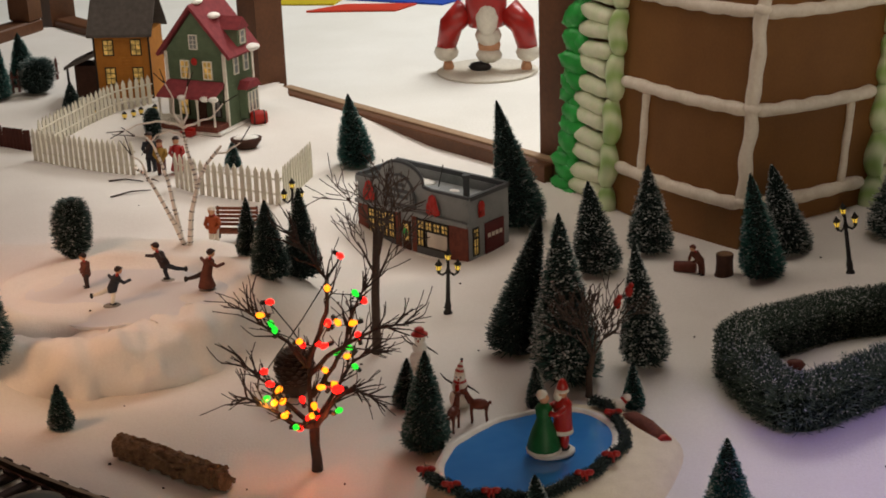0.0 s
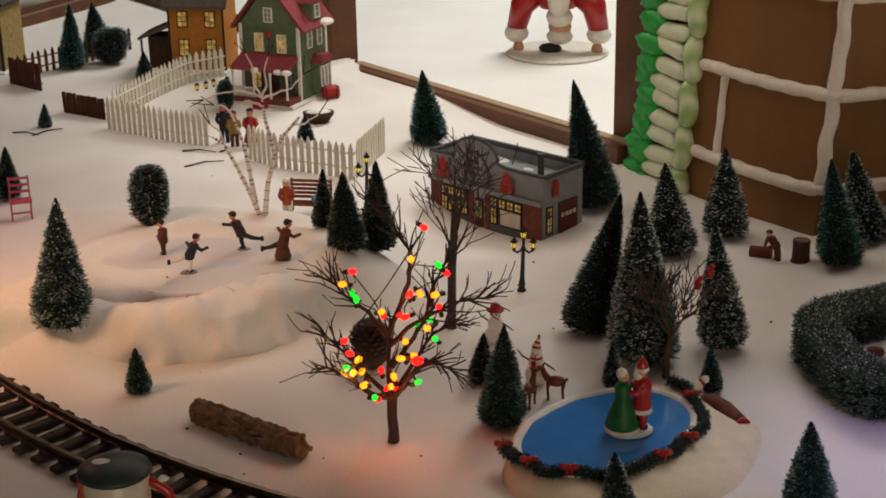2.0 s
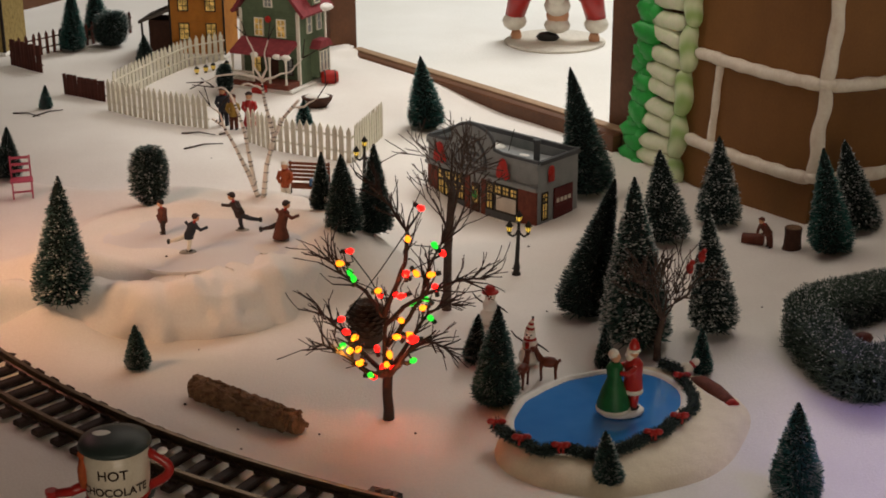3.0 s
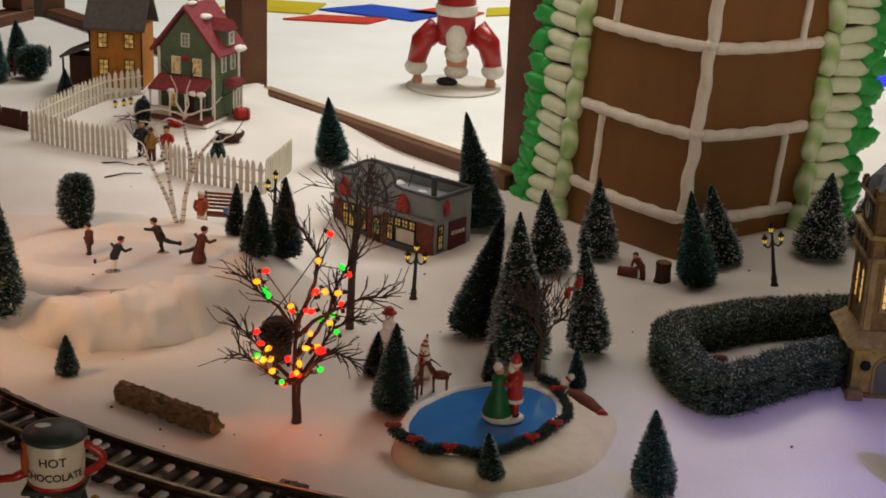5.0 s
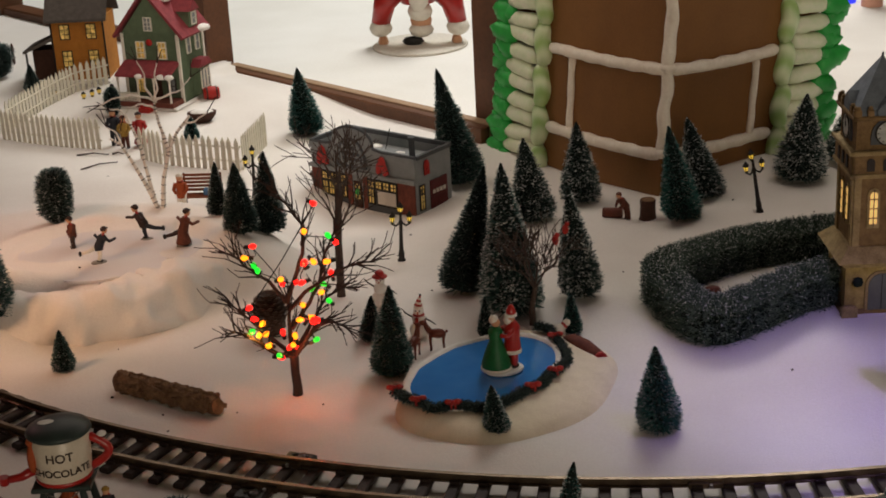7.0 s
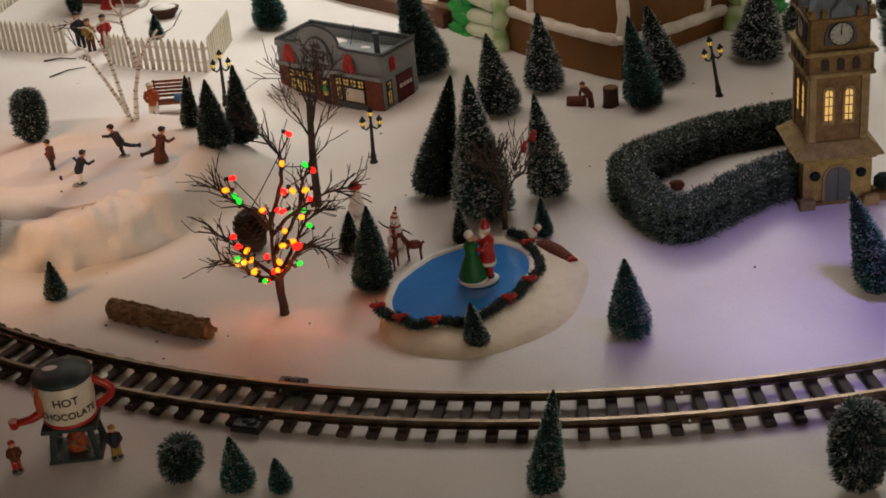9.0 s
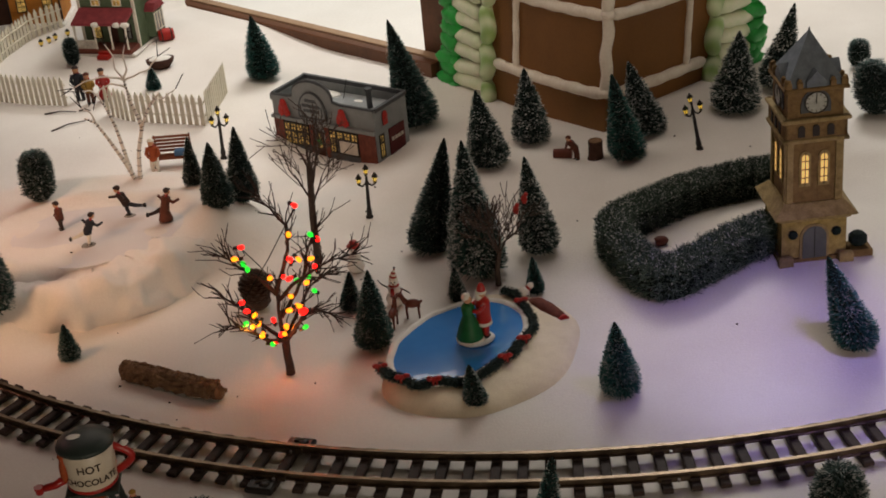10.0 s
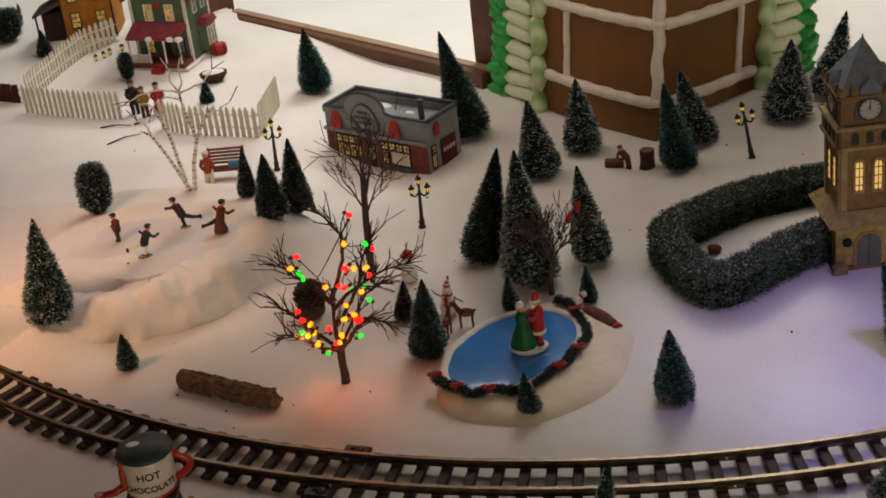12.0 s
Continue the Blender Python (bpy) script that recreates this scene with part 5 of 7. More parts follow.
def lit_tree():
    rg = random.Random(31)
    t = thing("lit_tree", pose(0.0, 0.003, on(0.0, 0.003)), "bare twig tree hung with glowing coloured bulbs", "bare tree")
    part("trunk", Shape().tube([(0, 0, -0.002), (0.0005, 0, 0.012), (-0.0005, 0, 0.026), (0.000, 0, 0.044)], [0.0055, 0.0047, 0.0044, 0.0046], 9), TWIG, t, smooth=True)
    limbs = [  # centre line, thickness at its foot
        ([(0, 0, 0.040), (-0.002, 0.001, 0.070), (-0.002, 0.000, 0.104)], 0.0036),
        ([(-0.002, 0, 0.100), (0.007, -0.002, 0.124), (0.017, -0.001, 0.150), (0.019, 0.002, 0.178), (0.006, 0.004, 0.198), (-0.006, 0.004, 0.216)], 0.0026),
        ([(-0.002, 0, 0.100), (-0.018, 0.004, 0.122), (-0.038, 0.006, 0.136), (-0.048, 0.002, 0.150)], 0.0022),
        ([(-0.001, 0, 0.092), (0.016, -0.006, 0.112), (0.036, -0.010, 0.126), (0.060, -0.010, 0.138), (0.082, -0.012, 0.142)], 0.0024),
        ([(0, 0, 0.044), (-0.015, -0.010, 0.051), (-0.034, -0.018, 0.070), (-0.052, -0.022, 0.082)], 0.0032),
        ([(0, 0, 0.042), (-0.020, 0.010, 0.058), (-0.040, 0.022, 0.074), (-0.058, 0.024, 0.090)], 0.0026),
        ([(0.001, 0, 0.044), (0.012, -0.012, 0.060), (0.022, -0.018, 0.078), (0.036, -0.018, 0.088), (0.050, -0.020, 0.082)], 0.0030),
        ([(0, 0, 0.072), (0.014, 0.006, 0.090), (0.028, 0.010, 0.110), (0.036, 0.012, 0.140), (0.048, 0.012, 0.164)], 0.0026),
        ([(0.002, 0, 0.048), (0.018, 0.014, 0.070), (0.034, 0.026, 0.092), (0.050, 0.032, 0.100)], 0.0024)]
    for line, r in limbs:
        pts = []
        line = [Vector(p) for p in line]
        for a, b in zip(line, line[1:]):
            pts += [a.lerp(b, i / 3) + Vector((rg.uniform(-1, 1), rg.uniform(-1, 1), rg.uniform(-1, 1))) * 0.0009 * (i > 0) for i in range(3)]
        pts.append(line[-1])
        n = len(pts) - 1
        s = Shape().tube(pts, [r * (1 - 0.68 * i / n) for i in range(n + 1)], 7)
        for i in range(n // 3 + 1, n + 1):
            d = (pts[i] - pts[i - 1]).normalized()
            for _ in range(2 if i < n else 4):
                side = Matrix.Rotation(rg.uniform(0, 6.28), 3, d) @ d.orthogonal().normalized()
                out = []
                grow(out, pts[i], (d + side * rg.uniform(0.35, 0.95) + Vector((0, 0, 0.12))).normalized(), rg.uniform(0.013, 0.027), 0.0010, 1, rg, 0.6, 0.12, None, (1, 2))
                for dep, q, rad in out:
                    s.tube(q, [max(w, 0.00042) for w in rad], 5)
        part("limb", s, TWIG, t, smooth=True)
    return t


def make_bare_trees():
    t, _ = bare_tree("bare_tree", 0.037, 0.255, 0.135, 0.0047, 8, 3, 0.046, 0.48, TWIG2, "bare brown twig tree standing in the snow", 4, lean=(0.006, 0), up=0.16, low=0.52)
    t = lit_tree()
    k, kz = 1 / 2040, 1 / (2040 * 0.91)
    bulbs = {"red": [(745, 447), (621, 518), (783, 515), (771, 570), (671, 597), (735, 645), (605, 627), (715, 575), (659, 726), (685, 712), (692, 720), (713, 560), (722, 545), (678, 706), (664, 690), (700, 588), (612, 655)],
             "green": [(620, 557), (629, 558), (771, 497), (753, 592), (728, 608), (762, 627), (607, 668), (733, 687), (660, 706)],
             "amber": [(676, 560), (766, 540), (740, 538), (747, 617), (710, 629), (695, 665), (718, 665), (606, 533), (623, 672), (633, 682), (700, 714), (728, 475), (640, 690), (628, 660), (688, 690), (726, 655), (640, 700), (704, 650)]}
    rg = random.Random(2)
    wire_pts = []
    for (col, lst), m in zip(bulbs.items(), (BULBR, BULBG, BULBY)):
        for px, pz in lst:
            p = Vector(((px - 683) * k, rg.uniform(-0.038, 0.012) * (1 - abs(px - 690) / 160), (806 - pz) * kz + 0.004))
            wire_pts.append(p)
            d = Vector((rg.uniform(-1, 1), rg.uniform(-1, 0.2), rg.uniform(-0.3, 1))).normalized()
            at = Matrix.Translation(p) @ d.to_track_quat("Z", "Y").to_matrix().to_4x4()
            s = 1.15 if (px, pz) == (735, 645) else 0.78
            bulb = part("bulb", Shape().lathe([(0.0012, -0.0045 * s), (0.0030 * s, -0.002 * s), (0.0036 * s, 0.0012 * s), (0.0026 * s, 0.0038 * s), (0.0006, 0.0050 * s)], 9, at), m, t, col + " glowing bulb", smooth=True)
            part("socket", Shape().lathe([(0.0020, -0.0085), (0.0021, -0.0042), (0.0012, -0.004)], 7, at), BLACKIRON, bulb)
    chain = [min(wire_pts, key=lambda p: p.z)]
    while len(chain) < len(wire_pts):
        chain.append(min((p for p in wire_pts if not any(p is c for c in chain)), key=lambda p: (p - chain[-1]).length))
    wire_pts = chain
    q = []
    for a, b in zip(wire_pts, wire_pts[1:]):
        mid = (a + b) / 2 * 0.8 + Vector((0, 0, (a.z + b.z) / 2 * 0.2 - 0.004))
        q += [a + Vector((0, 0.003, -0.003)), mid]
    part("bulb_cord", Shape().tube(q, 0.0006, 4), GREENSHADE, t)
    # white barked birch with three stems
    t = thing("birch_tree", pose(-0.196, 0.471, on(-0.196, 0.471)), "white birch tree with black banded bark and bare twigs", "bare tree")
    rg = random.Random(8)
    stems = [([(0.000, 0, 0), (-0.010, 0, 0.028), (-0.024, 0.001, 0.060), (-0.037, 0.002, 0.086), (-0.050, 0.002, 0.094)], 0.0030),
             ([(-0.002, 0.003, 0), (-0.008, 0.004, 0.040), (-0.013, 0.005, 0.076), (-0.019, 0.006, 0.098), (-0.026, 0.006, 0.118)], 0.0029),
             ([(0.006, 0, 0), (0.011, 0, 0.038), (0.021, 0.002, 0.072), (0.033, 0.002, 0.096), (0.052, 0.000, 0.118)], 0.0034),
             ([(0.021, 0.002, 0.072), (0.017, 0.004, 0.092), (0.012, 0.005, 0.112), (0.010, 0.006, 0.128), (0.009, 0.006, 0.141)], 0.0026)]
    arcs = [[(0.009, 0.006, 0.139), (0.001, 0.004, 0.156), (0.002, 0.004, 0.172), (-0.006, 0.005, 0.190)],
            [(0.009, 0.006, 0.139), (-0.012, 0.002, 0.147), (-0.034, 0.000, 0.146), (-0.056, -0.001, 0.138)],
            [(0.009, 0.006, 0.139), (0.016, 0.004, 0.153), (0.014, 0.004, 0.170), (0.019, 0.004, 0.186)],
            [(0.009, 0.006, 0.137), (0.026, 0.004, 0.144), (0.044, 0.003, 0.150), (0.058, 0.003, 0.166)],
            [(0.010, 0.006, 0.128), (-0.006, 0.009, 0.134), (-0.020, 0.010, 0.130), (-0.030, 0.010, 0.121)],
            [(0.042, 0.001, 0.107), (0.058, 0.000, 0.110), (0.074, -0.001, 0.121)],
            [(-0.026, 0.006, 0.118), (-0.033, 0.006, 0.128), (-0.046, 0.006, 0.130)],
            [(-0.037, 0.002, 0.086), (-0.040, 0.001, 0.100), (-0.051, 0.001, 0.109)]]
    for st, r0 in stems:
        pts = [Vector(p) for p in st]
        fine = [pts[min(int(u), 3)].lerp(pts[min(int(u), 3) + 1], u - min(int(u), 3)) for u in [i * 4 / 16 for i in range(17)]]
        stem = part("stem", Shape().tube(fine, [r0 * (1 - 0.034 * i) for i in range(17)], 8), BIRCH, t, smooth=True)
        for i in range(15):
            u = i + rg.uniform(0, 0.7)
            a = fine[int(u)].lerp(fine[int(u) + 1], u - int(u))
            d = (fine[int(u) + 1] - fine[int(u)]).normalized()
            part("bark_band", Shape().tube([a, a + d * rg.uniform(0.0008, 0.0021)], r0 * (1 - 0.034 * u) + 0.0001, 7), BARKMARK, stem)
    for line in arcs:
        q = [Vector(p) for p in line]
        fine = []
        for a, b in zip(q, q[1:]):
            fine += [a.lerp(b, k / 3) + Vector((0, 0, 0.0012 * math.sin(k * 1.6))) for k in range(3)]
        fine.append(q[-1])
        n = len(fine) - 1
        br = part("branch", Shape().tube(fine, [0.0016 - 0.0009 * k / n for k in range(n + 1)], 6), BIRCH, t, smooth=True)
        d = (fine[-1] - fine[-2]).normalized()
        for _ in range(2):
            d2 = (d + Vector((rg.uniform(-0.7, 0.7), rg.uniform(-0.3, 0.3), rg.uniform(-0.4, 0.5)))).normalized()
            part("twig", Shape().tube([fine[-1], fine[-1] + d2 * 0.010, fine[-1] + d2 * rg.uniform(0.016, 0.026)], [0.0008, 0.0006, 0.0005], 5), TWIG, br)
    # twiggy shrub with red berries in front of the frosted pines
    t, ends = bare_tree("twig_shrub", 0.246, 0.140, 0.045, 0.0035, 6, 3, 0.034, 0.45, TWIG2, "bare twig shrub with two red birds before the pines", 21, lean=(0.004, 0), up=0.25, kids=(2, 4))
    for p in ((0.026, -0.004, 0.098), (0.037, 0.0, 0.108)):
        part("red_bird", Shape().ball(p, 0.0048, 9, sx=0.8, sz=1.2).ball((p[0] + 0.002, p[1], p[2] + 0.006), 0.0028, 8), REDP, t, "small red bird ornament")


# Lamps
def street_lamp(x, y, h, lean, label):
    t = thing("street_lamp", pose(x, y, on(x, y), 0, lean, rng.uniform(-20, 20)), label, "street lamp", "three-headed street lamps")
    part("post", Shape().lathe([(0.0052, 0), (0.0052, 0.003), (0.0034, 0.006), (0.0040, h * 0.14), (0.0027, h * 0.22), (0.0021, h * 0.66), (0.0032, h * 0.69), (0.0018, h * 0.74), (0.0016, h * 0.86)], 9), BLACKIRON, t, smooth=True)
    for k, (dx, dy, dz) in enumerate(((-0.0105, -0.002, 0.70), (0.0105, -0.002, 0.70), (0.0, 0.003, 0.84))):
        z = h * dz
        if dx:
            part("arm", Shape().tube([(0, 0, h * 0.70), (dx * 0.6, dy, h * 0.645), (dx, dy, h * 0.68), (dx, dy, z)], 0.0014, 6), BLACKIRON, t)
        at = Matrix.Translation((dx, dy, z))
        ln = part("lantern", Shape().lathe([(0.0018, -0.0015), (0.0024, 0.0008), (0.0034, 0.0078), (0.0046, 0.0082), (0.0018, 0.0120), (0.0006, 0.0145)], 6, at), BLACKIRON, t)
        for j in range(6):
            a = 6.283 * (j + 0.5) / 6
            c, s = math.cos(a), math.sin(a)
            part("pane", Shape().add([(dx + c * 0.0021 - s * 0.0007, dy + s * 0.0021 + c * 0.0007, z + 0.0014), (dx + c * 0.0021 + s * 0.0007, dy + s * 0.0021 - c * 0.0007, z + 0.0014),
                                      (dx + c * 0.0032 + s * 0.0011, dy + s * 0.0032 - c * 0.0011, z + 0.0072), (dx + c * 0.0032 - s * 0.0011, dy + s * 0.0032 + c * 0.0011, z + 0.0072),
                                      (dx + c * 0.0014, dy + s * 0.0014, z + 0.004)], [(0, 1, 2, 3), (0, 3, 4), (1, 0, 4), (2, 1, 4), (3, 2, 4)]), LANTERN, ln)


def make_lamps():
    street_lamp(0.107, 0.390, 0.074, 2, "black iron three-lantern street lamp glowing amber")
    street_lamp(0.557, 0.422, 0.084, -9, "black iron street lamp leaning slightly, amber lanterns lit")
    street_lamp(-0.090, 0.622, 0.080, 2, "black iron street lamp half hidden by pines")


# Small figures: each is one plain mesh
FIG = [COATD, COATB, COATN, ORANGE, YELLOWC, REDGLOSS, CLOTHG, SKIN, FLOCK, WHITEP, DEER, BLACKIRON, BASEGREY]


def limb(s, k, pts, r0, r1):
    s.use(k).tube(pts, [r0 + (r1 - r0) * i / (len(pts) - 1) for i in range(len(pts))], 7)


def figurine(name, x, y, yaw, h, coat, legs, label, gait="stand", hat=0, base=True, skirt=False, z=None, lean=0.0, group=""):
    u = h / 1.0
    s = Shape()
    if base:
        s.use(12).lathe([(0.20 * u, 0), (0.22 * u, 0.03 * u), (0.19 * u, 0.055 * u), (0.05 * u, 0.06 * u)], 12, sy=0.75)
    b = 0.05 * u if base else 0.0
    hip = Vector((lean * 0.10 * u, 0, 0.46 * u))
    chest = hip + Vector((lean * 0.30 * u, 0, 0.28 * u))
    if gait == "skate":
        limb(s, legs, [hip + Vector((0, -0.04 * u, 0)), (0.05 * u, -0.05 * u, 0.25 * u), (0.0, -0.05 * u, b)], 0.070 * u, 0.042 * u)
        limb(s, legs, [hip + Vector((0, 0.05 * u, 0)), (-0.22 * u, 0.06 * u, 0.36 * u), (-0.42 * u, 0.06 * u, 0.33 * u)], 0.070 * u, 0.040 * u)
        s.use(11).ball((0.03 * u, -0.05 * u, b + 0.03 * u), 0.055 * u, 7, sx=1.7, sz=0.7).ball((-0.45 * u, 0.06 * u, 0.33 * u), 0.05 * u, 7, sz=1.5)
    else:
        for sg in (-1, 1):
            limb(s, legs, [hip + Vector((0, sg * 0.06 * u, 0)), (0.02 * u, sg * 0.065 * u, 0.25 * u), (0, sg * 0.07 * u, b)], 0.072 * u, 0.05 * u)
            s.use(11).ball((0.03 * u, sg * 0.07 * u, b + 0.025 * u), 0.055 * u, 7, sx=1.6, sz=0.7)
    if skirt:
        s.use(coat).lathe([(0.20 * u, 0.12 * u), (0.19 * u, 0.16 * u), (0.12 * u, 0.42 * u), (0.10 * u, 0.5 * u)], 12)
    s.use(coat).tube([hip - Vector((0, 0, 0.08 * u)), hip, (hip + chest) / 2, chest, chest + Vector((0, 0, 0.05 * u))], [0.115 * u, 0.125 * u, 0.115 * u, 0.125 * u, 0.06 * u], 10)
    head = chest + Vector((0.04 * u + lean * 0.06 * u, 0, 0.16 * u))
    if gait == "skate":
        limb(s, coat, [chest + Vector((0, 0.11 * u, 0)), chest + Vector((-0.10 * u, 0.22 * u, -0.10 * u)), chest + Vector((-0.16 * u, 0.30 * u, -0.02 * u))], 0.052 * u, 0.038 * u)
        limb(s, coat, [chest + Vector((0, -0.11 * u, 0)), chest + Vector((0.15 * u, -0.15 * u, -0.12 * u)), chest + Vector((0.32 * u, -0.10 * u, -0.08 * u))], 0.052 * u, 0.038 * u)
    else:
        for sg in (-1, 1):
            limb(s, coat, [chest + Vector((0, sg * 0.12 * u, 0)), chest + Vector((0.04 * u, sg * 0.17 * u, -0.16 * u)), chest + Vector((0.13 * u, sg * 0.09 * u, -0.22 * u))], 0.055 * u, 0.042 * u)
    s.use(7).ball(head, 0.085 * u, 10, sz=1.12)
    s.use(hat).ball(head + Vector((-0.015 * u, 0, 0.035 * u)), 0.092 * u, 10, sz=0.9)
    s.use(hat).lathe([(0.10 * u, 0), (0.10 * u, 0.012 * u), (0.03 * u, 0.015 * u)], 10, Matrix.Translation(head + Vector((0, 0, 0.05 * u))))
    s.use(5 if coat != 5 else 9).tube([chest + Vector((0.03 * u, 0, 0.05 * u)), chest + Vector((0.0, 0, 0.07 * u))], 0.082 * u, 9)
    ob = part(name, s, FIG, smooth=True)
    ob.matrix_world = pose(x, y, on(x, y, 0.001) if z is None else z, 0, 0, yaw)
    return tagged(ob, label, "figurine", group)


def make_figures():
    figurine("skater", -0.278, 0.343, 200, 0.042, 1, 0, "small painted skater in a brown jacket on the rink", "stand", 0, group="skaters on the rink")
    figurine("skater", -0.239, 0.287, 20, 0.043, 2, 9, "small painted skater in a navy coat leaning forward", "skate", 0, lean=0.45, group="skaters on the rink")
    figurine("skater", -0.194, 0.358, 185, 0.046, 0, 2, "small painted skater in a dark coat, one leg raised", "skate", 0, lean=0.40, group="skaters on the rink")
    figurine("skating_couple", -0.146, 0.327, 15, 0.047, 1, 0, "painted skating couple in brown coats on the rink", "skate", 0, skirt=True, lean=0.25, group="skaters on the rink")
    figurine("caroler", -0.320, 0.888, -95, 0.058, 2, 2, "caroler in a dark coat beside the picket fence", "stand", 0, False, group="carolers by the fence")
    figurine("caroler", -0.302, 0.868, -90, 0.052, 4, 1, "caroler in a mustard coat beside the picket fence", "stand", 1, False, group="carolers by the fence")
    figurine("caroler", -0.279, 0.870, -85, 0.055, 5, 0, "caroler in a red dress beside the picket fence", "stand", 0, False, skirt=True, group="carolers by the fence")
    figurine("woodcutter", 0.402, 0.492, -150, 0.040, 1, 1, "brown painted woodcutter bending beside a tree stump", "stand", 1, False, lean=0.7)
    figurine("boy_figure", -0.147, -0.226, -80, 0.036, 2, 4, "small boy figure in a mustard hood beside the track", "stand", 4, True)
    figurine("elf_figure", -0.236, -0.228, -70, 0.034, 1, 5, "small brown and red figure beside the track", "stand", 5, True)
    figurine("standing_figure", -0.184, 0.592, -100, 0.054, 3, 9, "figure in an orange coat and white cap at the bench", "stand", 9, False, skirt=False)
    # bench
    t = thing("park_bench", pose(-0.160, 0.612, on(-0.16, 0.612), 0, 0, -6), "brown slatted park bench standing in the snow", "bench")
    for i in range(4):
        part("seat_slat", Shape().box(-0.027, 0.027, -0.010 + 0.005 * i, -0.006 + 0.005 * i, 0.015, 0.0168), BENCHW, t)
    for i in range(5):
        part("back_slat", Shape().box(-0.027, 0.027, 0.0105, 0.012, 0.019 + 0.0052 * i, 0.0225 + 0.0052 * i), BENCHW, t)
    for x in (-0.026, 0.024):
        part("leg", Shape().box(x, x + 0.002, -0.010, -0.008, 0, 0.015).box(x, x + 0.002, 0.0122, 0.0142, 0, 0.044), BLACKIRON, t)
        part("arm_rest", Shape().tube([(x + 0.001, -0.010, 0.0172), (x + 0.001, -0.010, 0.025), (x + 0.001, 0.010, 0.026)], 0.0012, 6), BLACKIRON, t)
    part("parcel", Shape().box(0.004, 0.020, -0.006, 0.004, 0.017, 0.026, bevel=0.001), mat("blue_parcel", rgb("4a6f96"), None, 0.6), t, "blue wrapped parcel on the seat")
    # dancing pair on the pond
    s = Shape()
    s.use(8).lathe([(0.019, 0), (0.020, 0.002), (0.018, 0.004)], 16, sy=0.7)
    g = Matrix.Translation((-0.008, 0, 0))
    s.use(6).lathe([(0.0150, 0.005), (0.0146, 0.010), (0.0110, 0.022), (0.0062, 0.034), (0.0075, 0.044), (0.004, 0.049)], 14, g)
    s.use(9).lathe([(0.0154, 0.004), (0.0156, 0.006), (0.0148, 0.0075)], 14, g)
    s.use(7).ball((-0.0075, 0, 0.053), 0.0048, 9)
    s.use(9).ball((-0.0088, 0.001, 0.0555), 0.0052, 9)
    r = Matrix.Translation((0.009, 0, 0))
    for sy in (-0.004, 0.004):
        s.use(5).tube([(0.009, sy, 0.006), (0.0095, sy, 0.022)], [0.0036, 0.0042], 8)
        s.use(11).ball((0.0085, sy, 0.006), 0.004, 8, sx=1.5, sz=0.8)
    s.use(5).lathe([(0.0088, 0.020), (0.0086, 0.024), (0.0078, 0.034), (0.0082, 0.046), (0.004, 0.052)], 12, r)
    s.use(9).lathe([(0.0092, 0.019), (0.0094, 0.021), (0.0090, 0.0228)], 12, r)
    s.use(7).ball((0.008, 0, 0.056), 0.0052, 9)
    s.use(9).ball((0.0055, 0, 0.0535), 0.0046, 9, sz=1.2)
    s.use(5).lathe([(0.0054, 0.058), (0.0050, 0.062), (0.0030, 0.067), (0.0012, 0.069)], 10, Matrix.Translation((0.0088, 0, 0)))
    s.use(9).lathe([(0.0058, 0.0572), (0.0062, 0.0585), (0.0054, 0.0600)], 10, Matrix.Translation((0.0086, 0, 0)))
    for sy in (-0.006, 0.006):
        s.use(5).tube([(0.008, sy, 0.045), (0.001, sy * 1.5, 0.040), (-0.005, sy, 0.041)], [0.0032, 0.0028, 0.0024], 7)
    ob = part("pond_dancer_figure", s, FIG, smooth=True)
    ob.matrix_world = pose(0.205, -0.004, 0.0155, 0, 0, 15)
    tagged(ob, "painted dancing pair in red suit and green dress on the pond", "figurine")
    # fawns
    for x, y, yaw, h, lab in ((0.118, 0.074, 70, 0.033, "small brown fawn standing at the pond's edge"), (0.142, 0.090, 175, 0.034, "brown fawn turned towards the snowman")):
        u = h
        s = Shape()
        s.use(10).ball((0, 0, 0.56 * u), 0.15 * u, 10, sx=1.9, sz=1.05)
        for lx in (-0.20, 0.20):
            for ly in (-0.07, 0.07):
                s.tube([(lx * u, ly * u, 0.55 * u), ((lx + 0.02) * u, ly * u, 0.28 * u), (lx * u, ly * u, 0)], [0.07 * u, 0.035 * u, 0.032 * u], 6)
                s.use(11).ball((lx * u + 0.01 * u, ly * u, 0.025 * u), 0.042 * u, 6).use(10)
        s.tube([(0.22 * u, 0, 0.62 * u), (0.33 * u, 0, 0.80 * u), (0.36 * u, 0, 0.90 * u)], [0.11 * u, 0.08 * u, 0.07 * u], 8)
        s.ball((0.42 * u, 0, 0.92 * u), 0.085 * u, 8, sx=1.5)
        for sy in (-1, 1):
            s.tube([(0.36 * u, sy * 0.05 * u, 0.97 * u), (0.32 * u, sy * 0.13 * u, 1.05 * u)], [0.035 * u, 0.01 * u], 6)
        s.ball((-0.29 * u, 0, 0.62 * u), 0.05 * u, 7)
        ob = part("fawn", s, FIG, smooth=True)
        ob.matrix_world = pose(x, y, on(x, y, 0.0005), 0, 0, yaw)
        tagged(ob, lab, "figurine", "fawns by the pond")
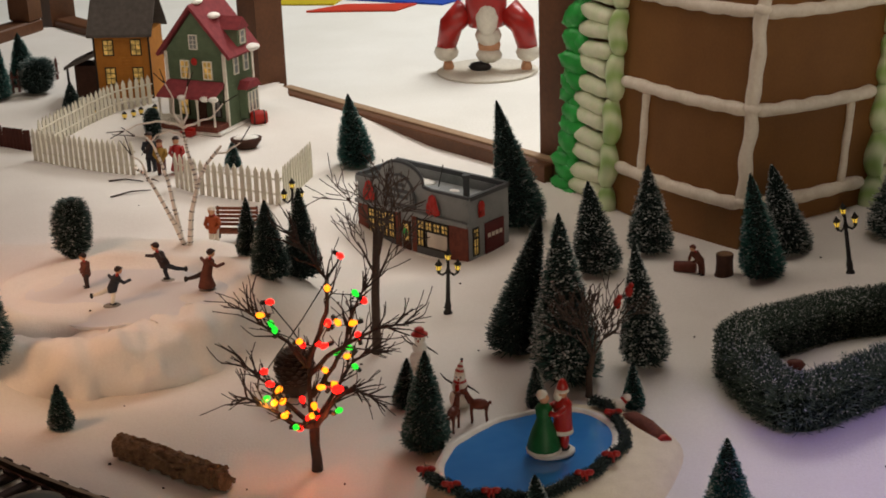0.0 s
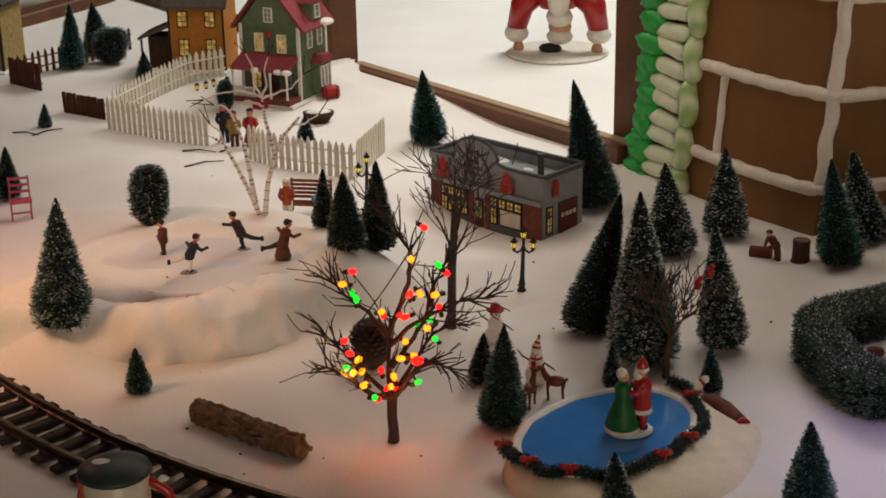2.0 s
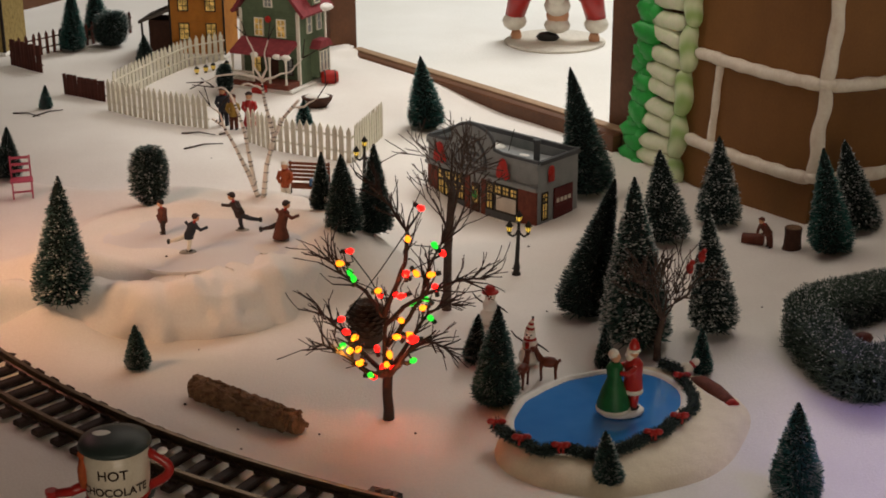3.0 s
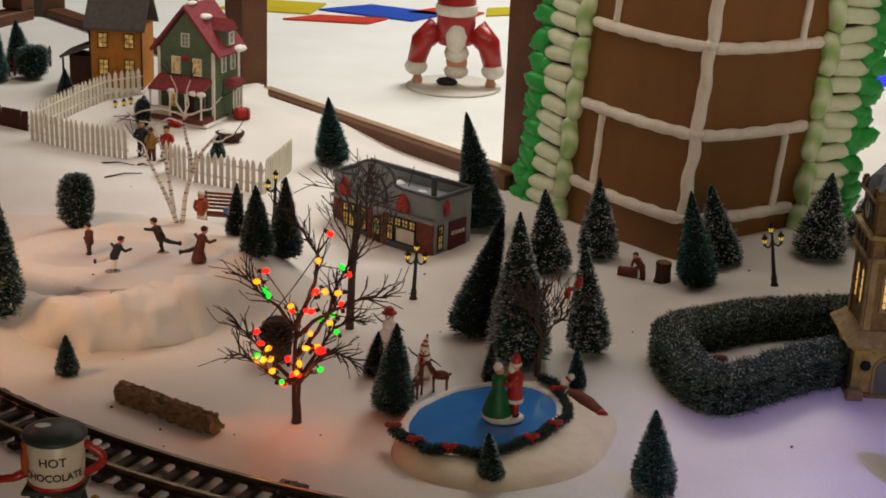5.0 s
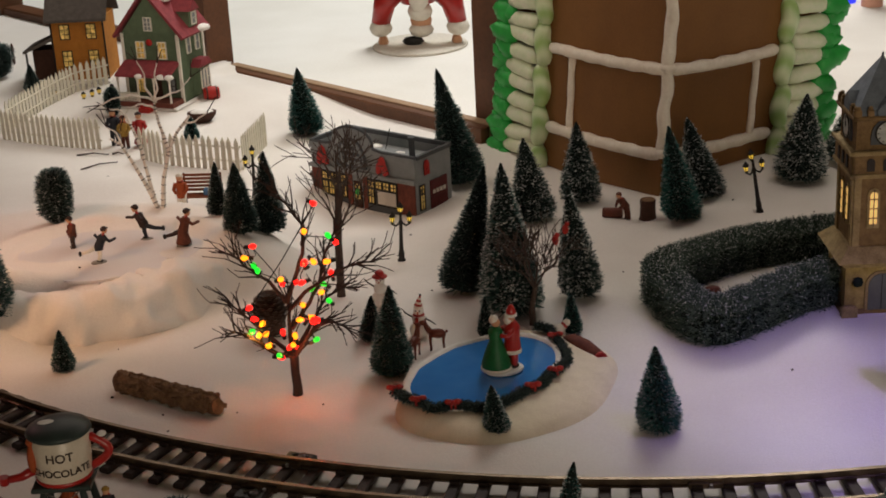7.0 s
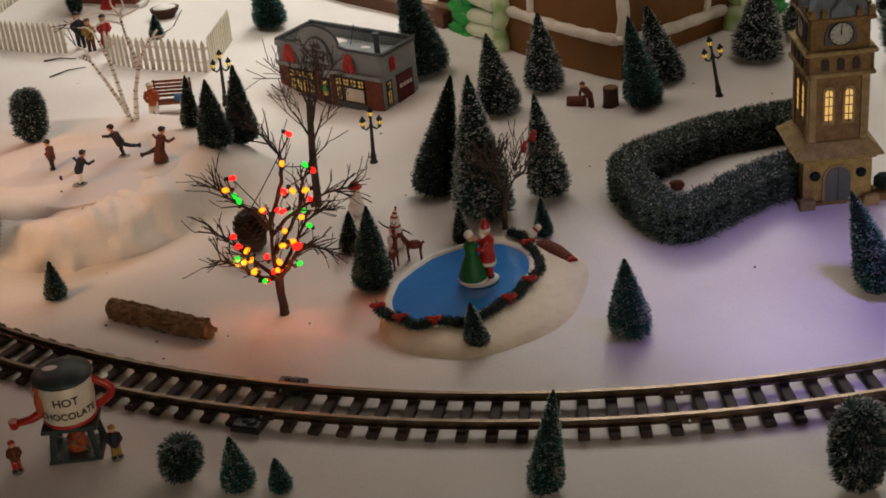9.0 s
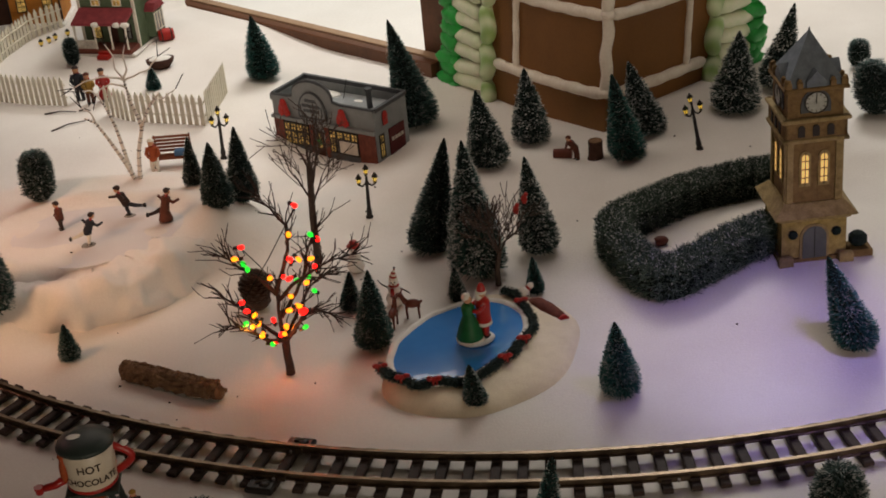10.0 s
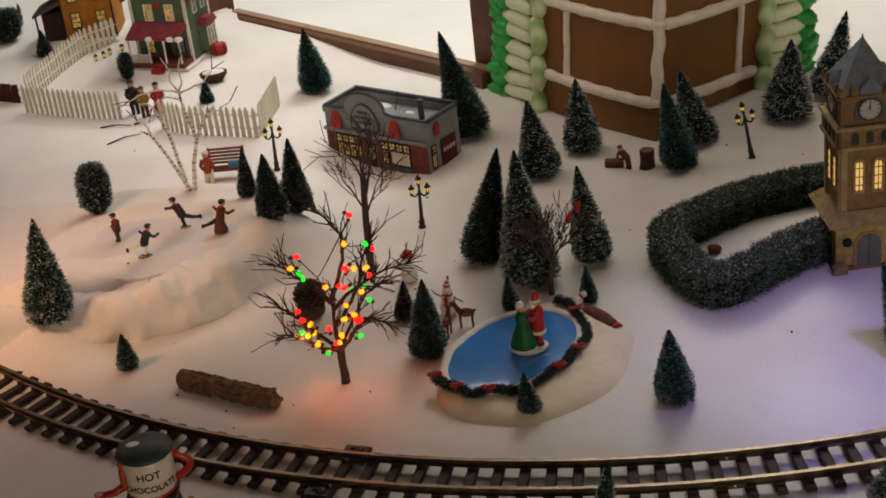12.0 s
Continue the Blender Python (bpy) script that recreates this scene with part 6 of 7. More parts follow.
    # snowmen
    for x, y, h, kind, lab in ((0.083, 0.218, 0.046, 0, "white snowman with a red bowler hat"), (0.124, 0.124, 0.046, 1, "white snowman with striped tall cap and red scarf")):
        u = h
        s = Shape()
        s.use(8).ball((0, 0, 0.20 * u), 0.24 * u, 12, sz=0.9).ball((0, 0, 0.47 * u), 0.17 * u, 12).ball((0, 0, 0.68 * u), 0.125 * u, 12)
        s.use(11).ball((-0.045 * u, -0.11 * u, 0.71 * u), 0.020 * u, 6).ball((0.045 * u, -0.11 * u, 0.71 * u), 0.020 * u, 6)
        s.use(3).tube([(0, -0.11 * u, 0.67 * u), (0.02 * u, -0.2 * u, 0.66 * u)], [0.025 * u, 0.006 * u], 6)
        for sg in (-1, 1):
            s.use(0).tube([(sg * 0.13 * u, 0, 0.50 * u), (sg * 0.30 * u, -0.03 * u, 0.52 * u + (0.10 * u if sg < 0 else -0.10 * u)), (sg * 0.40 * u, -0.02 * u, 0.50 * u + (0.24 * u if sg < 0 else -0.16 * u))], [0.022 * u, 0.018 * u, 0.01 * u], 5)
        if kind == 0:
            s.use(5).lathe([(0.19 * u, 0.77 * u), (0.19 * u, 0.79 * u), (0.115 * u, 0.795 * u), (0.11 * u, 0.90 * u), (0.06 * u, 0.94 * u)], 14)
        else:
            for j in range(6):
                a, b = 0.76 + 0.05 * j, 0.76 + 0.05 * (j + 1)
                sx = 0.012 * j * j / 6
                s.use(5 if j % 2 else 9).tube([(sx * u, 0, a * u), ((sx + 0.01) * u, 0, b * u)], [(0.115 - 0.017 * j) * u, (0.098 - 0.017 * j) * u], 10)
            s.use(11).ball((0.055 * u, 0, 1.07 * u), 0.03 * u, 7)
            s.use(5).lathe([(0.12 * u, 0.555 * u), (0.14 * u, 0.58 * u), (0.12 * u, 0.61 * u)], 12)
            s.box(-0.06 * u, 0.02 * u, -0.20 * u, -0.15 * u, 0.30 * u, 0.57 * u)
        ob = part("snowman", s, FIG, smooth=True)
        ob.matrix_world = pose(x, y, on(x, y, 0.001), 0, 0, -12)
        tagged(ob, lab, "figurine", "snowmen")
    # white dog by the garland
    s = Shape().use(9).ball((0, 0, 0.010), 0.0060, 9, sx=1.5).ball((0.010, 0, 0.0150), 0.0038, 8, sx=1.2)
    for lx in (-0.006, 0.006):
        for ly in (-0.002, 0.002):
            s.tube([(lx, ly, 0.009), (lx, ly, 0)], 0.0014, 6)
    s.use(5).tube([(0.006, 0, 0.012), (0.008, 0, 0.0135)], 0.0040, 8)
    ob = part("dog_figure", s, FIG, smooth=True)
    ob.matrix_world = pose(0.268, 0.090, on(0.268, 0.09, 0.0005) + 0.006, 0, 0, 20)
    tagged(ob, "small white dog figure with red collar by the pond", "figurine")
    # squirrel in the garden
    s = Shape().use(10).ball((0, 0, 0.0065), 0.0075, 9, sx=1.4, sz=0.85).use(9).ball((-0.010, -0.001, 0.006), 0.0045, 8)
    ob = part("squirrel_figure", s, FIG, smooth=True)
    ob.matrix_world = pose(0.448, 0.180, on(0.448, 0.18, 0.0005))
    tagged(ob, "small brown and white animal figure inside the hedge", "figurine")
    # large doll upside down in the hall
    s = Shape()
    for sx in (-1, 1):
        s.use(7).ball((sx * 0.088, 0, 0.012), 0.013, 8, sy=0.8, sz=1.3)
        s.use(9).ball((sx * 0.092, 0, 0.045), 0.028, 12, sz=0.75)
        s.use(5).tube([(sx * 0.092, 0, 0.055), (sx * 0.080, 0.005, 0.105), (sx * 0.045, 0.01, 0.140)], [0.022, 0.028, 0.030], 10)
    s.use(7).ball((0.005, 0, 0.062), 0.026, 12)
    s.use(9).lathe([(0.112, 0.0), (0.114, 0.003), (0.110, 0.006), (0.02, 0.007)], 32)
    s.use(9).ball((0.005, -0.004, 0.040), 0.030, 12, sz=0.6).ball((0.005, -0.01, 0.085), 0.030, 12, sz=0.8)
    s.use(5).lathe([(0.040, 0.105), (0.046, 0.150), (0.046, 0.23), (0.035, 0.27)], 14)
    s.use(9).lathe([(0.047, 0.175), (0.050, 0.180), (0.050, 0.196), (0.047, 0.200)], 14).ball((0.005, -0.028, 0.128), 0.026, 12, sz=1.6)
    s.use(11).ball((-0.015, -0.01, 0.014), 0.018, 8, sx=1.5, sz=0.7)
    ob = part("tumbling_doll", s, FIG, smooth=True)
    ob.matrix_world = pose(0.160, 1.705, -0.05, 0, 0, -8) @ Matrix.Scale(0.86, 4)
    tagged(ob, "red and white doll standing on its head in the hall", "doll")


def make_pond():
    cx, cy, ra, rb, turn = 0.185, 0.002, 0.092, 0.062, radians(48.7)
    t = thing("skating_pond", pose(cx, cy, 0.0), "glossy blue oval pond with white rim on a snowy mound", "model pond")
    oval = lambda a, grow_=0.0: (ra + grow_) * (rb + grow_) / math.hypot((rb + grow_) * math.cos(a - turn), (ra + grow_) * math.sin(a - turn))

    def ring(prof, n=72, wave=0.0):
        """An oval band through (offset from the pond's edge, height) pairs; an offset of None closes it in the middle."""
        vs, fs = [], []
        for off, z in prof:
            for j in range(n):
                a = 6.28319 * j / n
                R = 0.001 if off is None else oval(a, off + wave * (math.sin(7 * a) + 0.6 * math.sin(13 * a + 1)))
                vs.append((R * math.cos(a), R * math.sin(a), z))
        for k in range(len(prof) - 1):
            fs += [(k * n + j, k * n + (j + 1) % n, (k + 1) * n + (j + 1) % n, (k + 1) * n + j) for j in range(n)]
        return Shape().add(vs, fs + [tuple(range(n))[::-1], tuple(range((len(prof) - 1) * n, len(prof) * n))])
    n, rings = 72, 13
    vs = []
    for k in range(rings):
        u = k / (rings - 1)
        for j in range(n):
            a = 6.28319 * j / n
            edge = 0.034 + 0.032 * math.cos(a - radians(332)) + 0.003 * math.sin(3 * a + 0.5) + 0.002 * math.sin(7 * a)
            R = oval(a, 0.001) + edge * (1 - u)
            lump = 0.0012 * noise.noise((R * math.cos(a) * 30, R * math.sin(a) * 30, 3.3)) * math.sin(math.pi * u)
            vs.append((R * math.cos(a), R * math.sin(a), -0.003 + 0.0172 * (1 - (1 - u) ** 2.4) ** 0.65 + lump))
    fs = [(k * n + j, k * n + (j + 1) % n, (k + 1) * n + (j + 1) % n, (k + 1) * n + j) for k in range(rings - 1) for j in range(n)]
    part("snow_mound", Shape().add(vs, fs), MOUND, t, smooth=True)
    part("ice", ring([(-0.02, 0.004), (0.0005, 0.004), (0.0005, 0.0142), (-0.02, 0.0143), (None, 0.0143)]), ICE, t, "glossy blue ice")
    part("rim", ring([(-0.0035, 0.0125), (-0.0026, 0.0160), (0.0012, 0.0172), (0.0050, 0.0150), (0.0058, 0.0118)], wave=0.0007), FLOCK, t, "white snowy rim", smooth=True)
    # garland with bows
    g = thing("garland", pose(cx, cy, 0.0), "dark green frosted garland with red bows round the pond", "garland")
    path = [Vector((x - cx, y - cy, 0)) for x, y in ((0.096, -0.036), (0.107, -0.056), (0.117, -0.068), (0.133, -0.082), (0.151, -0.079), (0.171, -0.088), (0.190, -0.083), (0.211, -0.071), (0.228, -0.051), (0.240, -0.039), (0.255, -0.020), (0.267, 0.008), (0.267, 0.046), (0.260, 0.080), (0.241, 0.094))]
    fine = []
    for i in range(len(path) - 1):
        for q in range(6):
            p = path[i].lerp(path[i + 1], q / 6)
            sc = 0.0022 * math.sin((i + q / 6) * 2.4)
            p = p * (1 + sc / p.length)
            p.z = 0.0185
            fine.append(p)
    # Filler tube, near-black to give the shade between the garland's bristles
    part("shade_core", Shape().tube(fine, 0.0042, 7), GREENSHADE, g)
    b, rg = Shape(), random.Random(6)
    for i in range(5200):
        k = rg.randrange(len(fine) - 1)
        c = fine[k].lerp(fine[k + 1], rg.random())
        d = Vector((rg.uniform(-1, 1), rg.uniform(-1, 1), rg.uniform(-0.8, 1))).normalized()
        w_ = d.orthogonal().normalized() * 0.00042
        p0, p1 = c + d * 0.003, c + d * rg.uniform(0.0055, 0.0080)
        o = len(b.v)
        b.v += [tuple(p0 - w_), tuple(p0 + w_), tuple(p1 + w_ * 0.6), tuple(p1 - w_ * 0.6)]
        b.f.append((o, o + 1, o + 2, o + 3))
        b.m.append(0)
    tagged(part("bristles", b, GARLAND, g), kind="stuff")
    for k in (1, 12, 24, 48, 60, 75):
        p = fine[min(k, len(fine) - 1)] + Vector((0, -0.003, 0.004))
        bow = Shape().ball(p, 0.0030, 8).ball(p + Vector((-0.0045, 0, 0.0008)), 0.0042, 8, sy=0.7, sz=0.7).ball(p + Vector((0.0045, 0, 0.0008)), 0.0042, 8, sy=0.7, sz=0.7)
        bow.box(p.x - 0.003, p.x - 0.0008, p.y - 0.003, p.y - 0.001, p.z - 0.006, p.z).box(p.x + 0.0008, p.x + 0.003, p.y - 0.003, p.y - 0.001, p.z - 0.006, p.z)
        part("bow", bow, REDGLOSS, g, "red ribbon bow", smooth=True)
    # red mitten-like sack lying beside
    s = Shape().tube([(0, 0, 0.008), (0.008, -0.010, 0.011), (0.017, -0.024, 0.010), (0.026, -0.037, 0.007), (0.031, -0.044, 0.006)], [0.0060, 0.0092, 0.0102, 0.0092, 0.0076], 10)
    s.use(1).tube([(0.0300, -0.043, 0.0062), (0.0325, -0.0465, 0.0060)], [0.0082, 0.0078], 10)
    ob = part("red_sack", s, [BRICK, REDP], smooth=True)
    ob.matrix_world = pose(0.273, 0.076, on(0.28, 0.05))
    tagged(ob, "glazed red sack lying on the snow beside the pond", "sack")


def make_clutter():
    # bark log
    rg = random.Random(4)
    a, b = Vector((-0.183, 0.042, 0.011)), Vector((-0.074, -0.030, 0.012))
    L = (b - a).length
    t = thing("bark_log", pose(a.x, a.y, on(a.x, a.y), 0, 0, math.degrees(math.atan2(b.y - a.y, b.x - a.x))), "rough brown bark log lying on the snow", "log")
    n = 26
    s = Shape()
    s.tube([(L * i / n, 0.001 * math.sin(i * 0.9), 0.009 + 0.001 * math.sin(i * 1.7)) for i in range(n + 1)], [0.0086 * (1 + 0.10 * math.sin(i * 1.9)) for i in range(n + 1)], 12)
    part("log_body", s, BARK, t)
    for i in range(190):
        u, an = 0.008 + rg.random() * (L - 0.016), rg.uniform(-0.6, 3.74)
        at = Matrix.Translation((u, 0.0086 * math.cos(an), 0.009 + 0.0086 * math.sin(an))) @ Matrix.Rotation(an - 1.5708, 4, "X") @ Matrix.Rotation(rg.uniform(-0.35, 0.35), 4, "Z")
        l_, w_ = rg.uniform(0.004, 0.0110), rg.uniform(0.0018, 0.0042)
        part("bark_flake", Shape().box(-l_, l_, -w_, w_, -0.001, rg.uniform(0.0008, 0.0036), at @ Matrix.Rotation(rg.uniform(-0.25, 0.25), 4, "Y"), bevel=0.0007), BARK, t)
    # pine cone behind the lit tree
    t = thing("pine_cone", pose(-0.036, 0.160, on(-0.036, 0.160)), "large brown pine cone standing on the snow", "pine cone")
    part("cone_core", Shape().lathe([(0.008, 0), (0.016, 0.008), (0.015, 0.024), (0.008, 0.040), (0.002, 0.046)], 10), CONE, t)
    for k in range(9):
        z = 0.003 + 0.0048 * k
        R = 0.0195 * math.sin(math.pi * (0.22 + 0.70 * k / 9)) + 0.002
        m = 11
        for j in range(m):
            an = 6.283 * (j + 0.5 * (k % 2)) / m
            at = Matrix.Translation((0, 0, z)) @ Matrix.Rotation(an, 4, "Z") @ Matrix.Rotation(-0.45, 4, "Y")
            part("cone_scale", Shape().add([(R * 0.5, -0.0022, 0), (R * 0.5, 0.0022, 0), (R, 0.0042, 0.0006), (R * 1.10, 0, 0.0012), (R, -0.0042, 0.0006), (R * 0.8, 0, -0.0016)],
                                           [(0, 1, 2, 3, 4), (0, 5, 1), (1, 5, 2), (2, 5, 3), (3, 5, 4), (4, 5, 0)], at).use(1).add([(R * 0.985, 0.0040, 0.0014), (R * 1.10, 0, 0.0021), (R * 0.985, -0.0040, 0.0014), (R * 0.93, 0, 0.0016)], [(0, 1, 2, 3)], at), [CONE, CONETIP], t)
    # stump and felled log by the woodcutter
    t = thing("tree_stump", pose(0.427, 0.486, on(0.427, 0.486)), "dark brown sawn tree stump in the snow", "stump")
    part("stump_body", Shape().lathe([(0.0125, 0), (0.0105, 0.004), (0.0098, 0.018), (0.0104, 0.026), (0.0100, 0.027)], 12), WOODD, t)
    part("cut_face", Shape().lathe([(0.0094, 0.0271), (0.0092, 0.0276), (0.001, 0.0277)], 12), BARK, t)
    s = Shape().tube([(0.372, 0.508, on(0.372, 0.508) + 0.006), (0.396, 0.500, on(0.396, 0.500) + 0.007)], [0.0068, 0.0075], 10)
    tagged(part("felled_log", s, DEER, smooth=True), "short brown felled log lying in the snow", "log")
    # pink ladder chair on the rink's far side
    t = thing("pink_chair", pose(-0.476, 0.470, on(-0.476, 0.47), 0, 0, 20), "small pink painted ladder-back chair on the snow", "chair")
    for x in (-0.012, 0.010):
        part("leg", Shape().box(x, x + 0.002, 0.008, 0.010, 0, 0.050), PINKP, t)
        part("leg", Shape().box(x, x + 0.002, -0.010, -0.008, 0, 0.022), PINKP, t)
    part("seat", Shape().box(-0.013, 0.013, -0.011, 0.0078, 0.0222, 0.0245, bevel=0.0006), PINKP, t)
    for z in (0.030, 0.038, 0.046):
        part("back_slat", Shape().box(-0.0098, 0.0098, 0.008, 0.0095, z, z + 0.003), PINKP, t)
    part("stretcher", Shape().box(-0.0098, 0.0098, -0.0098, -0.0085, 0.010, 0.012), PINKP, t)
    # mug shaped water tower beside the track
    t = thing("mug_tower", pose(-0.184, -0.206, 0.0, 0, 0, 0) @ Matrix.Scale(0.92, 4), "hot chocolate mug water tower on dark green legs", "model tower")
    z0 = 0.042
    part("base_plate", Shape().box(-0.026, 0.026, -0.022, 0.022, -0.001, 0.004, bevel=0.001), MUGTOP, t)
    for x in (-1, 1):
        for y in (-1, 1):
            part("leg", Shape().tube([(x * 0.022, y * 0.018, 0.004), (x * 0.017, y * 0.015, z0 - 0.003)], [0.0038, 0.0034], 6), MUGTOP, t)
    part("deck", Shape().box(-0.027, 0.027, -0.023, 0.023, z0 - 0.006, z0 - 0.001, bevel=0.001), MUGTOP, t)
    for x in (-1, 1):
        part("brace", Shape().tube([(x * 0.020, -0.019, 0.008), (-x * 0.016, -0.017, z0 - 0.008)], 0.0007, 5), STEEL, t)
    part("barrel", Shape().lathe([(0.009, 0.004), (0.011, 0.010), (0.009, 0.018), (0.004, 0.026), (0.001, 0.028)], 10), ORANGE, t)
    part("mug", Shape().lathe([(0.024, z0 - 0.001), (0.0255, z0 + 0.004), (0.0268, z0 + 0.020), (0.0272, z0 + 0.044), (0.0255, z0 + 0.046)], 28), MUGW, t, "cream glazed mug", smooth=True)
    part("band", Shape().lathe([(0.0250, z0 - 0.0005), (0.0262, z0 + 0.001), (0.0264, z0 + 0.003), (0.0252, z0 + 0.0044)], 28), REDGLOSS, t, "red foot band", smooth=True)
    part("lid", Shape().lathe([(0.0285, z0 + 0.0455), (0.0300, z0 + 0.047), (0.0285, z0 + 0.0505), (0.016, z0 + 0.0545), (0.002, z0 + 0.0555)], 28), MUGTOP, t, "dark green lid", smooth=True)
    part("lid_snow", Shape().ball((-0.010, 0.001, z0 + 0.0548), 0.0070, 12, sx=1.2, sy=0.7, sz=0.18), FLOCK, t, smooth=True)
    h = [(0.026 + 0.017 * math.sin(math.pi * i / 10), 0.003, z0 + 0.007 + 0.031 * i / 10) for i in range(11)]
    part("mug_handle", Shape().tube(h, [0.0040] * 11, 9), REDGLOSS, t, "glossy red handle", smooth=True)
    part("handle_snow", Shape().ball((0.038, 0.003, z0 + 0.039), 0.0048, 9, sz=0.5), FLOCK, t, smooth=True)
    part("spout", Shape().tube([(-0.025, -0.004, z0 + 0.010), (-0.038, -0.006, z0 + 0.004), (-0.050, -0.008, z0 + 0.003)], [0.0052, 0.0042, 0.0036], 8), REDGLOSS, t, smooth=True)
    part("cup", Shape().lathe([(0.004, 0), (0.0052, 0.006), (0.0052, 0.008), (0.003, 0.008)], 10, Matrix.Translation((-0.054, -0.008, z0 - 0.002))), REDGLOSS, t, "small red cup")
    part("gingerbread_relief", Shape().ball((-0.0235, -0.014, z0 + 0.026), 0.0068, 10, sx=0.7, sz=2.2).ball((-0.0225, -0.0135, z0 + 0.043), 0.0052, 9), ORANGE, t, smooth=True)
    for word, z, size in (("HOT", z0 + 0.0265, 0.0118), ("CHOCOLATE", z0 + 0.0120, 0.0098)):
        cu = bpy.data.curves.new("letters", "FONT")
        cu.body, cu.size, cu.align_x, cu.extrude, cu.offset = word, size, "CENTER", 0.0, 0.0002
        tmp = new("letters", cu)
        me = bpy.data.meshes.new_from_object(tmp)
        bpy.data.objects.remove(tmp)
        me.name = "lettering"
        for v in me.vertices:
            an = (v.co.x + 0.004) / 0.0272
            R = 0.0274 + 0.0002
            v.co = Vector((R * math.sin(an), -R * math.cos(an), z + v.co.y))
        me.materials.clear()
        me.materials.append(INK)
        part("lettering", me, INK, t, "dark hand lettering")
    # barrel, wheelbarrow and blue tree in the yard
    t = thing("red_barrel", pose(-0.198, 1.118, on(-0.198, 1.118) + 0.011, 0, 90, 15), "small red barrel lying on the snow", "barrel")
    part("barrel_body", Shape().lathe([(0.009, -0.013), (0.011, -0.006), (0.0115, 0), (0.011, 0.006), (0.009, 0.013)], 12), REDP, t, smooth=True)
    for z in (-0.008, 0.008):
        part("hoop", Shape().lathe([(0.0104, z - 0.001), (0.0114, z - 0.001), (0.0114, z + 0.001), (0.0104, z + 0.001)], 12), DARKP, t)
    t = thing("sleigh_basket", pose(-0.200, 0.990, on(-0.20, 0.99), 0, 0, 10), "brown woven basket half full of snow", "basket")
    part("basket_body", Shape().lathe([(0.014, 0.002), (0.022, 0.012), (0.0235, 0.018), (0.0215, 0.018)], 16, sy=0.7), WOODD, t, smooth=True)
    part("basket_snow", Shape().ball((0, 0, 0.016), 0.0205, 12, sy=0.7, sz=0.28), FLOCK, t, smooth=True)
    brush(-0.206, 0.898, 0.038, 0.013, (0, 0), 1200, 0.05, PINETEAL, "cone", None, "tiny teal bottle brush pine inside the fence")
    brush(-0.350, 1.050, 0.050, 0.014, (0, 0), 1300, 0.05, PINEDARK, "oval", None, "dark bristly bush before the green house porch", name="bottle_brush_bush")
    brush(-0.515, 1.215, 0.050, 0.016, (0, 0), 1300, 0.08, PINEDARK, "cone", None, "dark bottle brush pine before the yellow house")
    # glowing path lanterns
    for x, y in ((-0.418, 1.160), (-0.405, 1.168), (-0.395, 1.178), (-0.375, 1.190), (-0.472, 1.185)):
        t = thing("path_light", pose(x, y, on(x, y)), "tiny glowing amber path lantern", "lantern", "path lanterns in the yard")
        part("glass", Shape().lathe([(0.0028, 0.004), (0.0042, 0.007), (0.0040, 0.010), (0.002, 0.011)], 7), PATHGLOW, t)
        part("cap", Shape().lathe([(0.0046, 0.0102), (0.0030, 0.0125), (0.0008, 0.0145)], 7), BLACKIRON, t)
        part("foot", Shape().lathe([(0.0030, 0), (0.0020, 0.003), (0.0028, 0.004)], 7), BLACKIRON, t)
    # fallen twigs
    for pts in (((-0.372, 0.842), (-0.322, 0.832)), ((-0.318, 0.838), (-0.300, 0.830)), ((-0.352, 0.765), (-0.302, 0.788)), ((-0.645, 0.936), (-0.600, 0.918)), ((-0.610, 0.918), (-0.575, 0.952))):
        (x0, y0), (x1, y1) = pts
        s = Shape().tube([(x0, y0, on(x0, y0) + 0.0022), ((x0 + x1) / 2, (y0 + y1) / 2 + 0.002, on(x1, y1) + 0.005), (x1, y1, on(x1, y1) + 0.0035)], [0.0014, 0.0012, 0.0007], 5)
        tagged(part("fallen_twig", s, TWIG), "thin dark twig lying on the snow", "twig", "fallen twigs")
    s = Shape()
    for i in range(46):
        x, y = rg.uniform(-0.45, 0.75), rg.uniform(-0.16, 0.85)
        e = rg.uniform(0.0006, 0.0014)
        s.ball((x, y, ground(x, y) + e * 0.3), e, 5, sx=rg.uniform(0.7, 1.6))
    tagged(part("dirt_specks", s, TWIG), "scattered dark specks on the snow", "specks", kind="stuff")
    # things lying in the hall beyond the frame
    names = ("yellow", "blue", "red")
